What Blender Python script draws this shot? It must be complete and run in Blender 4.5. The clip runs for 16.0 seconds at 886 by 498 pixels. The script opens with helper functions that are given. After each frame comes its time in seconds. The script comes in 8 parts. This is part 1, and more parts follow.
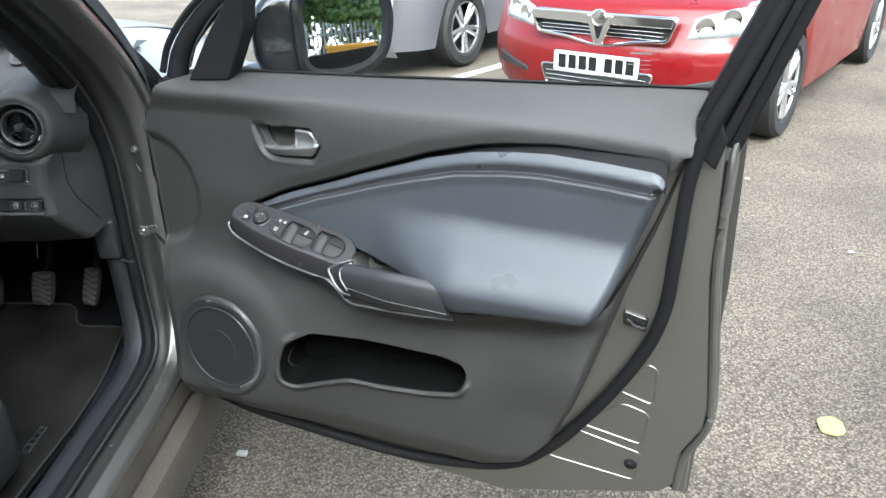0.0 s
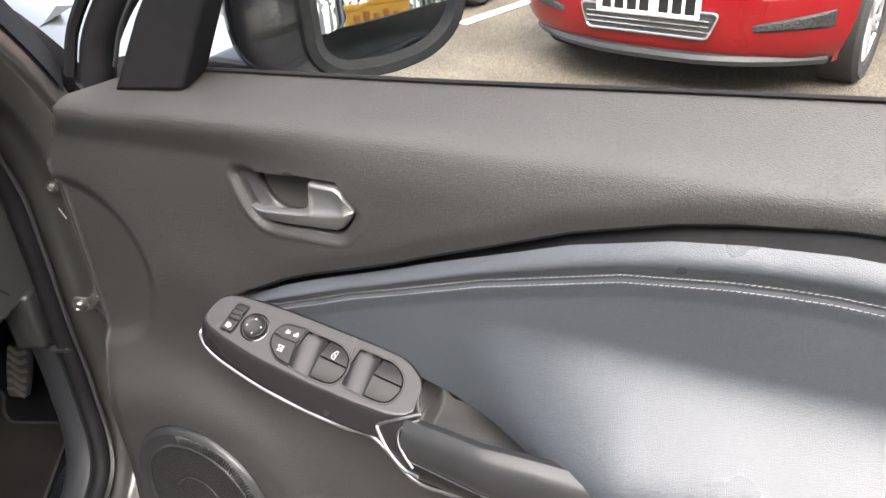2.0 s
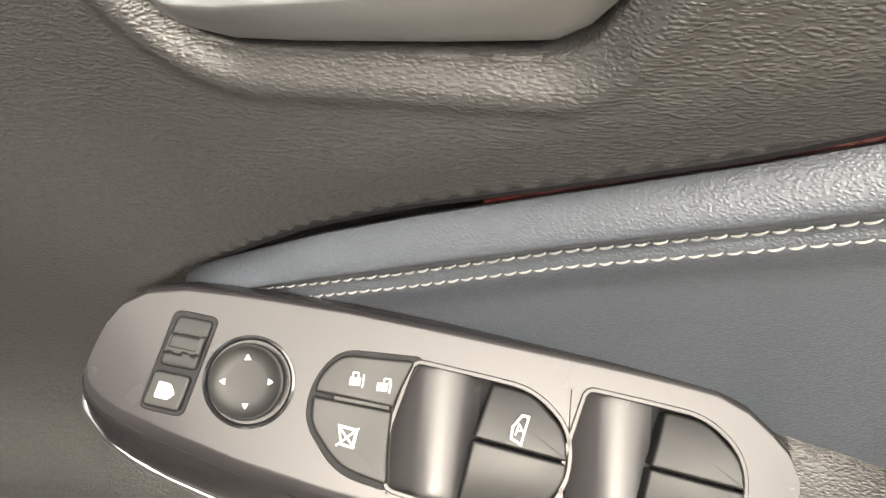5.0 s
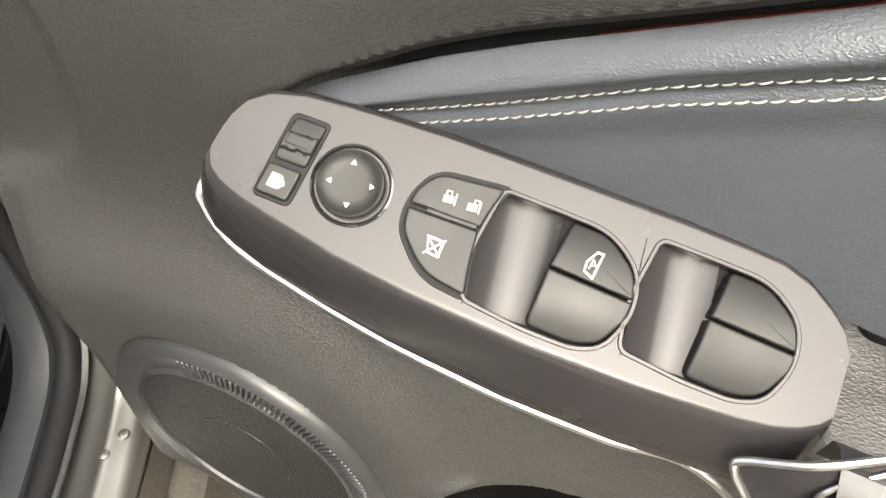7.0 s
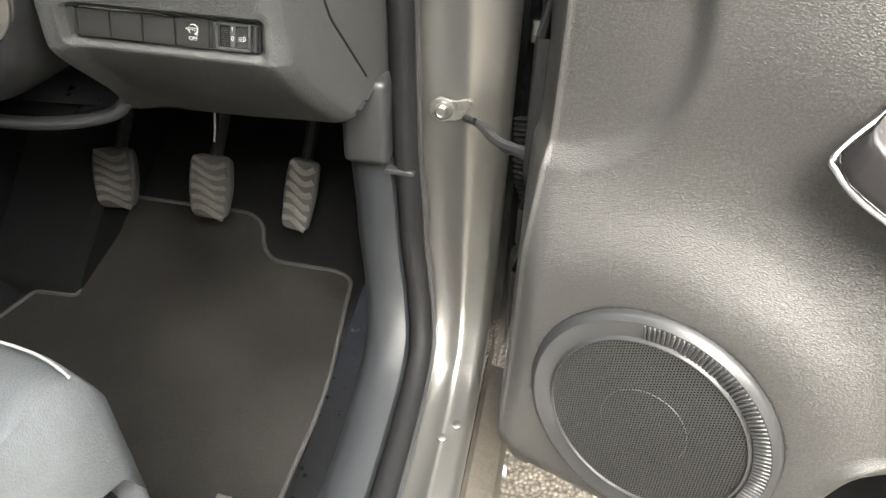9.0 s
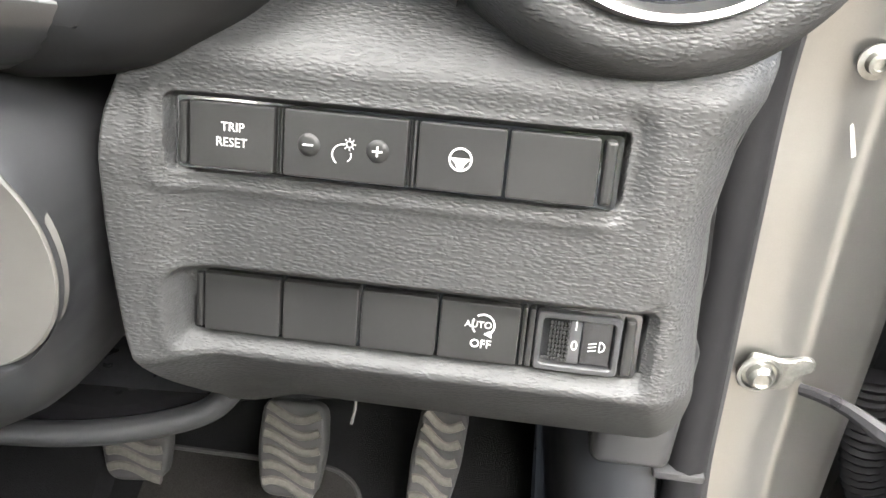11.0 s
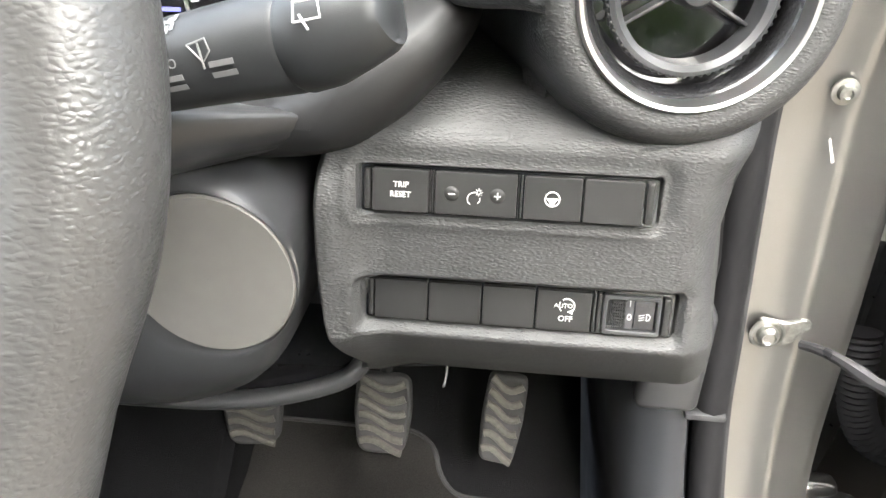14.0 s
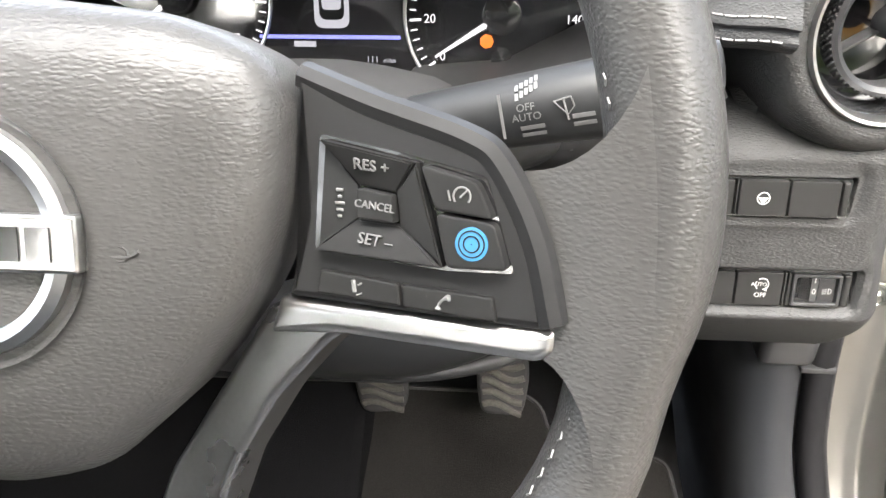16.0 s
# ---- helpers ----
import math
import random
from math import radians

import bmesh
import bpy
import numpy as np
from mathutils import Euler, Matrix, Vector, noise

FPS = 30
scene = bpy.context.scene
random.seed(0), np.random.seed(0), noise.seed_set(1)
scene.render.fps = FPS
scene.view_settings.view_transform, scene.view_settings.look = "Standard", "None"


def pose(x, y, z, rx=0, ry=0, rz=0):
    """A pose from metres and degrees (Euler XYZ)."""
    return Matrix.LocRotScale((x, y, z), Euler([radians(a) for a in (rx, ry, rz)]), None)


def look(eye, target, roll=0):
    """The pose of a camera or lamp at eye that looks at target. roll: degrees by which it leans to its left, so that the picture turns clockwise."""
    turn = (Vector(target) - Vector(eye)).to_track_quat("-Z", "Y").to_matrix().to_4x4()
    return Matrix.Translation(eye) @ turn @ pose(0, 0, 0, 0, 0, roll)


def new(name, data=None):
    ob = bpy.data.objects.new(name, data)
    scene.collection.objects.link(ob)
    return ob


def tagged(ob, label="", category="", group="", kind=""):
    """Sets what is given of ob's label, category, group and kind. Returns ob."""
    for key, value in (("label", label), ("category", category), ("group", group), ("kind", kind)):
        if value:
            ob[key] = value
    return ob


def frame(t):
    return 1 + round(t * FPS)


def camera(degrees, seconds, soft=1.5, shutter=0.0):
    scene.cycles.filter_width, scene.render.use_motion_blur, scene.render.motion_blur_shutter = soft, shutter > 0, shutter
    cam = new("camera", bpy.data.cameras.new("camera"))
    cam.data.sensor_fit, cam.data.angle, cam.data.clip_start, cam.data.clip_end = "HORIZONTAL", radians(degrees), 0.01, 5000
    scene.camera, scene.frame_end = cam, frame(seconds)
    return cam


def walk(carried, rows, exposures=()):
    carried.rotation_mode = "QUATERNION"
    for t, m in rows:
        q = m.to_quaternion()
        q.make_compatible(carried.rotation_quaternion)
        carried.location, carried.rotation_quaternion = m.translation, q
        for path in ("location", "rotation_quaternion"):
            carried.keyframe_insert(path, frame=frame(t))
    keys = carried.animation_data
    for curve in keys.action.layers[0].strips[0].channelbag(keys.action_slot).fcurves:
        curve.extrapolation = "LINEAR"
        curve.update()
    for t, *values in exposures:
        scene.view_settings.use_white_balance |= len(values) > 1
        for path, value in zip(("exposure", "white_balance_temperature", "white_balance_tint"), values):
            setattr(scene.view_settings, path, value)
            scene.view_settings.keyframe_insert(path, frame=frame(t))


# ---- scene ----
cam = camera(61.7, 16.0)
PATH = [
    (0, (0.437, 0.567, 1.346), (0.215, 2.358, 0.484), -1.2),
    (0.5, (0.404, 0.648, 1.34), (0.176, 2.434, 0.468), -1.5),
    (1, (0.341, 0.758, 1.337), (0.1, 2.527, 0.436), -1.9),
    (1.5, (0.293, 0.918, 1.309), (0.043, 2.661, 0.361), -2.4),
    (2, (0.251, 1.133, 1.28), (0.019, 2.845, 0.272), -3.1),
    (2.5, (0.172, 1.304, 1.233), (-0.035, 2.967, 0.142), -3.9),
    (3, (0.085, 1.452, 1.168), (0.049, 3.079, 0.004), -4.8),
    (3.5, (0.05, 1.519, 1.11), (0.133, 3.167, -0.02), -3.8),
    (4, (0.044, 1.541, 1.078), (0.105, 3.2, -0.037), -3.1),
    (4.5, (0.054, 1.568, 1.071), (0.057, 3.07, -0.249), -5.9),
    (5, (0.053, 1.584, 1.045), (-0.021, 2.902, -0.457), -10.0),
    (5.2, (0.05, 1.586, 1.041), (-0.016, 2.834, -0.52), -10.3),
    (7.3, (0.028, 1.51, 1.028), (-0.234, 2.73, -0.536), -4.8),
    (7.5, (0.009, 1.485, 1.022), (-0.308, 2.73, -0.511), -4.0),
    (8, (-0.048, 1.412, 1.007), (-0.45, 2.738, -0.434), -1.2),
    (8.5, (-0.108, 1.352, 0.996), (-0.493, 2.77, -0.36), 1.1),
    (9, (-0.217, 1.311, 1.045), (-0.603, 2.834, -0.193), 1.7),
    (9.5, (-0.341, 1.33, 1.078), (-0.679, 2.944, -0.054), 3.1),
    (10, (-0.426, 1.417, 1.035), (-0.729, 3.08, -0.034), 4.3),
    (10.2, (-0.45, 1.462, 1.018), (-0.74, 3.133, -0.041), 4.5),
    (12.3, (-0.541, 1.614, 0.949), (-0.785, 3.353, -0.009), 2.3),
    (12.5, (-0.542, 1.614, 0.949), (-0.787, 3.349, -0.014), 2.1),
    (13, (-0.537, 1.604, 0.957), (-0.773, 3.323, -0.038), 2.1),
    (13.5, (-0.53, 1.553, 0.988), (-0.787, 3.256, -0.029), 1.5),
    (14, (-0.533, 1.48, 1.042), (-0.847, 3.145, -0.02), 0.2),
    (14.5, (-0.558, 1.437, 1.067), (-0.87, 3.079, -0.031), -0.2),
    (15, (-0.603, 1.414, 1.083), (-0.892, 3.038, -0.047), -0.2),
    (15.5, (-0.628, 1.415, 1.09), (-0.903, 3.033, -0.052), -0.7),
    (16, (-0.654, 1.412, 1.094), (-0.918, 3.03, -0.05), -1.2),
]
EXPOSURES = [(0.0, 3.3, 5850, 3), (1.5, 3.5, 6400, 10), (2.5, 3.5, 6800, 12), (4.0, 3.95, 7000, 14), (5.2, 3.85, 7300, 8), (8.0, 4.15, 7050, 9), (9.0, 4.85, 6800, 6), (10.2, 5.75, 6500, 7), (12.5, 5.42, 6600, 11), (14.0, 5.52, 6600, 8), (15.0, 5.4, 6650, 9), (16.0, 5.1, 6700, 10)]
walk(cam, [(t, look(eye, target, roll)) for t, eye, target, roll in PATH], EXPOSURES)

# ---- light ----
world = bpy.data.worlds.new("overcast_sky")
scene.world = world
world.use_nodes = True
wn = world.node_tree.nodes
sky = wn.new("ShaderNodeTexSky")
sky.sky_type, sky.sun_disc = "NISHITA", False
sky.sun_elevation, sky.sun_rotation = radians(41), radians(168)
sky.air_density, sky.dust_density, sky.ozone_density = 1.0, 4.0, 1.0
wn["Background"].inputs["Strength"].default_value = 0.09
grey_part, cloud = wn.new("ShaderNodeRGBToBW"), wn.new("ShaderNodeMix")      # cloud takes most of the blue away
cloud.data_type = "RGBA"
cloud.inputs["Factor"].default_value = 0.65
world.node_tree.links.new(sky.outputs[0], grey_part.inputs[0])
world.node_tree.links.new(sky.outputs[0], cloud.inputs["A"])
world.node_tree.links.new(grey_part.outputs[0], cloud.inputs["B"])
world.node_tree.links.new(cloud.outputs["Result"], wn["Background"].inputs[0])

sun_lamp = bpy.data.lights.new("sun", "SUN")
sun_lamp.energy, sun_lamp.angle, sun_lamp.color = 1.45, radians(100), (1.0, 0.96, 0.9)
sun_ob = new("sun", sun_lamp)
sun_ob.matrix_world = look((1.7, -6.6, 6.0), (0, 0, 0))

# ---- small geometry kit: every function returns (verts, faces) ----
CAR = pose(-0.32, 1.80, 0, 0, 0, 4)                  # x: car's right, y: ahead, z: up, from the sill's bolt
DOOR = pose(-0.1875, 1.7823, 0, 0, 0, -15.13)        # x: along the open door to its free edge, -y: inner face, z: up
FACE = Matrix(((1, 0, 0, 0), (0, 0, -1, 0), (0, 1, 0, 0), (0, 0, 0, 1)))  # plate (x, y, out) -> (x, -out, y)


def moved(g, m):
    return [tuple(m @ Vector(v)) for v in g[0]], g[1]


def joined(*gs):
    verts, faces = [], []
    for v, f in gs:
        k = len(verts)
        verts += list(v)
        faces += [tuple(i + k for i in q) for q in f]
    return verts, faces


def grid(p, closed_u=False, closed_v=False, flip=False):
    """A sheet from an array of points [rows][columns]."""
    p = np.asarray(p, float)
    nu, nv = p.shape[:2]
    verts = [tuple(q) for q in p.reshape(-1, 3).tolist()]
    faces = []
    for i in range(nu if closed_u else nu - 1):
        a, b = i * nv, ((i + 1) % nu) * nv
        for j in range(nv if closed_v else nv - 1):
            k = (j + 1) % nv
            q = (a + j, a + k, b + k, b + j)
            faces.append(q[::-1] if flip else q)
    return verts, faces


def rounded(pts, r, seg=5, closed=True):
    """An outline with its corners rounded."""
    out, n = [], len(pts)
    for i in range(n):
        p, a, b = (Vector(pts[k]).to_2d() for k in (i, i - 1, (i + 1) % n))
        rr = r[i] if isinstance(r, (list, tuple)) else r
        d1, d2 = (a - p), (b - p)
        k = min(rr, 0.49 * d1.length, 0.49 * d2.length)
        if k < 1e-6:
            out.append((p.x, p.y))
            continue
        s, e = p + d1.normalized() * k, p + d2.normalized() * k
        for j in range(seg + 1):
            t = j / seg
            q = s * (1 - t) ** 2 + p * 2 * t * (1 - t) + e * t * t
            out.append((q.x, q.y))
    return out


def inset(pts, d):
    """An outline drawn inwards by d (counter-clockwise outlines)."""
    p = np.asarray(pts, float)
    e = np.roll(p, -1, 0) - p
    e /= np.linalg.norm(e, axis=1)[:, None] + 1e-12
    nrm = np.stack([-e[:, 1], e[:, 0]], 1)
    m = nrm + np.roll(nrm, 1, 0)
    m /= np.maximum((m * m).sum(1), 0.6)[:, None] / 2
    return p + m * d


def drawn_in(pts, d):
    """An inset whose small corners close up instead of crossing."""
    p, q = np.asarray(pts, float), inset(pts, d)
    for _ in range(4):
        a, b = np.roll(p, -1, 0) - p, np.roll(q, -1, 0) - q
        bad = ((a * b).sum(1) <= 1e-14) & ((a * a).sum(1) > 1e-16)
        if not bad.any() or bad.all():
            break
        n, i = len(p), int(np.argmin(bad))
        for k in range(i, i + n):
            if bad[k % n] and not bad[(k - 1) % n]:
                run = [k % n]
                while bad[run[-1]]:
                    run.append((run[-1] + 1) % n)
                q[run] = q[run].mean(0)
    return q


def ccw(pts):
    p = np.asarray(pts, float)
    area = (p[:, 0] * np.roll(p[:, 1], -1) - p[:, 1] * np.roll(p[:, 0], -1)).sum()
    return p if area > 0 else p[::-1]


def plate(pts, h0, h1, bevel=0.0, seg=3, dish=0.0, back=True, inner=0):
    """An outline raised from h0 to h1, its upper edge rounded."""
    p = ccw(pts)
    if inner:                                            # close points, so that a crown bends evenly
        step = np.linalg.norm(p.max(0) - p.min(0)) / 24
        p = np.concatenate([a + (b - a) * np.arange(k)[:, None] / k for a, b in zip(p, np.roll(p, -1, 0)) for k in [max(1, int(np.ceil(np.linalg.norm(b - a) / step)))]])
    rings = [(p, h0)]
    if bevel > 0:
        for j in range(seg + 1):
            a = j / seg * math.pi / 2
            rings.append((drawn_in(p, bevel * (1 - math.cos(a))), h1 - bevel * (1 - math.sin(a))))
        rings.append((drawn_in(p, bevel * 1.12), h1))
    else:
        rings.append((p, h1))
    n = len(p)
    if inner:
        q = rings[-1][0]
        rings += [(q + (q.mean(0) - q) * k / inner * 0.98, h1) for k in range(1, inner + 1)]
    verts, faces = [], []
    for q, h in rings:
        verts += [(float(x), float(y), h) for x, y in q]
    for k in range(len(rings) - 1):
        for i in range(n):
            j = (i + 1) % n
            faces.append((k * n + i, k * n + j, (k + 1) * n + j, (k + 1) * n + i))
    top = (len(rings) - 1) * n
    if dish:
        c = rings[-1][0].mean(0)
        verts.append((float(c[0]), float(c[1]), h1 - dish))
        faces += [(top + i, top + (i + 1) % n, len(verts) - 1) for i in range(n)]
    else:
        faces.append(tuple(range(top, top + n)))
    if back:
        faces.append(tuple(range(n - 1, -1, -1)))
    return verts, faces


def ring_plate(outer, inner, h0, h1, bevel=0.0):
    """A flat frame between two outlines of the same number of points."""
    a, b = ccw(outer), ccw(inner)
    rings = [(a, h0), (a, h1 - bevel), (inset(a, bevel), h1), (inset(b, -bevel), h1), (b, h1 - bevel), (b, h0)]
    n = len(a)
    verts = [(float(x), float(y), h) for q, h in rings for x, y in q]
    faces = []
    for k in range(6):
        m = (k + 1) % 6
        for i in range(n):
            j = (i + 1) % n
            faces.append((k * n + i, k * n + j, m * n + j, m * n + i))
    return verts, faces


def block(x, y, z, sx, sy, sz, bevel=0.004, seg=2):
    """A box by its centre and sizes, edges rounded."""
    bm = bmesh.new()
    bmesh.ops.create_cube(bm, size=1)
    bmesh.ops.scale(bm, vec=(sx, sy, sz), verts=bm.verts)
    if bevel:
        bmesh.ops.bevel(bm, geom=bm.edges[:], offset=min(bevel, 0.45 * min(sx, sy, sz)), segments=seg, affect="EDGES", profile=0.5)
    bm.verts.index_update()
    g = [(v.co.x + x, v.co.y + y, v.co.z + z) for v in bm.verts], [tuple(v.index for v in f.verts) for f in bm.faces]
    bm.free()
    return g


def tube(path, r, seg=10, closed=False, flat=1.0, up=(0, 0, 1), caps=True):
    """A round bar along a path; r may be a list. flat squeezes it along up."""
    p = [Vector(q) for q in path]
    n = len(p)
    rows = []
    for i in range(n):
        a, b = (p[i - 1] if closed or i else p[0]), (p[(i + 1) % n] if closed or i < n - 1 else p[-1])
        t = (b - a).normalized()
        s = t.cross(Vector(up))
        s = s.normalized() if s.length > 1e-6 else t.orthogonal().normalized()
        w = s.cross(t)
        rr = r[i] if isinstance(r, (list, tuple)) else r
        rows.append([p[i] + rr * (math.cos(k / seg * math.tau) * s + flat * math.sin(k / seg * math.tau) * w) for k in range(seg)])
    v, f = grid([[tuple(q) for q in row] for row in rows], closed_u=closed, closed_v=True, flip=True)
    if caps and not closed:
        f += [tuple(range(seg)), tuple(range((n - 1) * seg + seg - 1, (n - 1) * seg - 1, -1))]
    return v, f


def revolve(profile, seg=32, axis_m=None):
    """A turned shape about z from (radius, height) pairs."""
    rows = [[(r * math.cos(k / seg * math.tau), r * math.sin(k / seg * math.tau), h) for k in range(seg)] for r, h in profile]
    g = grid(rows, closed_v=True)
    return moved(g, axis_m) if axis_m is not None else g


def smooth_path(pts, n=12):
    """A Catmull-Rom line through points."""
    p = [Vector(q) for q in pts]
    p = [2 * p[0] - p[1], *p, 2 * p[-1] - p[-2]]
    out = []
    for i in range(1, len(p) - 2):
        for j in range(n):
            t = j / n
            out.append(0.5 * (2 * p[i] + (p[i + 1] - p[i - 1]) * t + (2 * p[i - 1] - 5 * p[i] + 4 * p[i + 1] - p[i + 2]) * t * t
                              + (3 * p[i] - p[i - 1] - 3 * p[i + 1] + p[i + 2]) * t ** 3))
    return [tuple(q) for q in out] + [tuple(p[-2])]


def sm(a, b, x):
    t = np.clip((np.asarray(x, float) - a) / (b - a), 0, 1)
    return t * t * (3 - 2 * t)


def inside(px, py, poly):
    """Signed distance to an outline, positive inside."""
    p = np.asarray(poly, float)
    d = np.full(np.shape(px), 1e9)
    s = np.zeros(np.shape(px), bool)
    for (x0, y0), (x1, y1) in zip(p, np.roll(p, -1, 0)):
        ex, ey = x1 - x0, y1 - y0
        t = np.clip(((px - x0) * ex + (py - y0) * ey) / (ex * ex + ey * ey + 1e-12), 0, 1)
        d = np.minimum(d, np.hypot(px - x0 - t * ex, py - y0 - t * ey))
        if abs(ey) > 1e-12:
            s ^= ((y0 > py) != (y1 > py)) & (px < (py - y0) * ex / ey + x0)
    return np.where(s, d, -d)


def thing(name, m, origin, label, category, group="", kind=""):
    """An Empty at a thing's base, at a place given in the frame m."""
    ob = new(name)
    ob.empty_display_size = 0.05
    ob.matrix_world = m @ Matrix.Translation(origin)
    ob["base"] = origin
    return tagged(ob, label, category, group, kind)


def mesh_of(name, g, material, angle=38.0):
    me = bpy.data.meshes.new(name)
    me.from_pydata(g[0], [], g[1])
    me.materials.append(material)
    me.shade_smooth()
    me.set_sharp_from_angle(angle=radians(angle))
    me.update()
    return me


def part(name, g, material, parent, label="", angle=38.0):
    """One mesh under a thing (or under a part), its shape given in the thing's frame."""
    ob = new(name, mesh_of(name, g, material, angle))
    ob.parent = parent
    if "base" in parent:
        ob.matrix_basis = Matrix.Translation([-c for c in parent["base"]])
    return tagged(ob, label)


def solid(name, g, material, m, label, category, group="", kind="", angle=38.0):
    """A thing that is one mesh."""
    ob = new(name, mesh_of(name, g, material, angle))
    ob.matrix_world = m
    return tagged(ob, label, category, group, kind)


def words(text, size, m, material, parent, name="lettering", depth=0.0002, wide=1.0):
    """Lettering in the built-in font, centred on m's origin, in the plane of its x and y."""
    cu = bpy.data.curves.new(name, "FONT")
    cu.body, cu.size, cu.extrude = text, size, depth
    cu.align_x, cu.align_y, cu.resolution_u = "CENTER", "CENTER", 3
    ob = bpy.data.objects.new(name, cu)
    me = bpy.data.meshes.new_from_object(ob)
    me.transform(m @ Matrix.Diagonal((wide, 1, 1, 1)))
    me.materials.clear()
    me.materials.append(material)
    bpy.data.objects.remove(ob)
    bpy.data.curves.remove(cu)
    ob = new(name, me)
    ob.parent = parent
    if "base" in parent:
        ob.matrix_basis = Matrix.Translation([-c for c in parent["base"]])
    return ob


# ---- materials ----
def mat(name, col, rough=0.5, metal=0.0, var=0.15, vscale=8.0, fine=90.0, bumps=(), coat=0.0, spec=0.5, rvar=0.1, sheen=0.0, coatrough=0.05):
    """A surface: base colour that varies at two scales, roughness that varies with it, and fine relief (kind, scale, depth in metres)."""
    m = bpy.data.materials.new(name)
    m.use_nodes = True
    nt = m.node_tree
    nd, ln = nt.nodes, nt.links
    b = nd["Principled BSDF"]
    b.inputs["Metallic"].default_value = metal
    b.inputs["Coat Weight"].default_value = coat
    b.inputs["Coat Roughness"].default_value = coatrough
    b.inputs["Specular IOR Level"].default_value = spec
    b.inputs["Sheen Weight"].default_value = sheen
    tc = nd.new("ShaderNodeTexCoord")
    big, small = nd.new("ShaderNodeTexNoise"), nd.new("ShaderNodeTexNoise")
    big.inputs["Scale"].default_value, big.inputs["Detail"].default_value = vscale, 4
    small.inputs["Scale"].default_value, small.inputs["Detail"].default_value = fine, 3
    for n in (big, small):
        ln.new(tc.outputs["Object"], n.inputs["Vector"])
    add = nd.new("ShaderNodeMath")
    add.operation = "ADD"
    ln.new(big.outputs["Fac"], add.inputs[0])
    ln.new(small.outputs["Fac"], add.inputs[1])
    mr = nd.new("ShaderNodeMapRange")
    mr.inputs["From Min"].default_value, mr.inputs["From Max"].default_value = 0.6, 1.4
    mr.inputs["To Min"].default_value, mr.inputs["To Max"].default_value = 1 - var, 1 + var
    ln.new(add.outputs[0], mr.inputs["Value"])
    mul = nd.new("ShaderNodeVectorMath")
    mul.operation = "SCALE"
    mul.inputs[0].default_value = col
    ln.new(mr.outputs[0], mul.inputs["Scale"])
    ln.new(mul.outputs[0], b.inputs["Base Color"])
    rr = nd.new("ShaderNodeMapRange")
    rr.inputs["From Min"].default_value, rr.inputs["From Max"].default_value = 0.3, 0.7
    rr.inputs["To Min"].default_value, rr.inputs["To Max"].default_value = max(rough - rvar, 0.02), min(rough + rvar, 1)
    ln.new(big.outputs["Fac"], rr.inputs["Value"])
    ln.new(rr.outputs[0], b.inputs["Roughness"])
    last = None
    for kind, scale, depth in bumps:
        if kind in ("grain", "crease"):
            w = nd.new("ShaderNodeTexNoise")
            w.inputs["Scale"].default_value = scale * 0.45
            mp = nd.new("ShaderNodeMapping")
            mp.inputs["Scale"].default_value = (0.75, 0.9, 1.3) if kind == "grain" else (0.52, 1.0, 1.2)
            ln.new(tc.outputs["Object"], mp.inputs["Vector"])
            ln.new(mp.outputs[0], w.inputs["Vector"])
            mixv = nd.new("ShaderNodeVectorMath")
            mixv.operation = "MULTIPLY_ADD"
            mixv.inputs[1].default_value = (1.3 / scale,) * 3
            ln.new(w.outputs["Color"], mixv.inputs[0])
            ln.new(mp.outputs[0], mixv.inputs[2])
            t = nd.new("ShaderNodeTexVoronoi")
            t.feature = "F1"
            t.inputs["Scale"].default_value = scale
            ln.new(mixv.outputs[0], t.inputs["Vector"])
            cl = nd.new("ShaderNodeMapRange")
            cl.interpolation_type = "SMOOTHSTEP"
            cl.inputs["From Min"].default_value, cl.inputs["From Max"].default_value = 0.75, 0.05
            ln.new(t.outputs["Distance"], cl.inputs["Value"])
            out = cl.outputs[0]
        elif kind == "weave":
            t = nd.new("ShaderNodeTexVoronoi")
            t.inputs["Scale"].default_value = scale
            ln.new(tc.outputs["Object"], t.inputs["Vector"])
            out = t.outputs["Distance"]
        else:
            t = nd.new("ShaderNodeTexNoise")
            t.inputs["Scale"].default_value, t.inputs["Detail"].default_value = scale, 4
            ln.new(tc.outputs["Object"], t.inputs["Vector"])
            out = t.outputs["Fac"]
        bp = nd.new("ShaderNodeBump")
        bp.inputs["Distance"].default_value = depth
        bp.inputs["Strength"].default_value = 1.0
        ln.new(out, bp.inputs["Height"])
        if last:
            ln.new(last.outputs[0], bp.inputs["Normal"])
        last = bp
    if last:
        ln.new(last.outputs[0], b.inputs["Normal"])
    return m


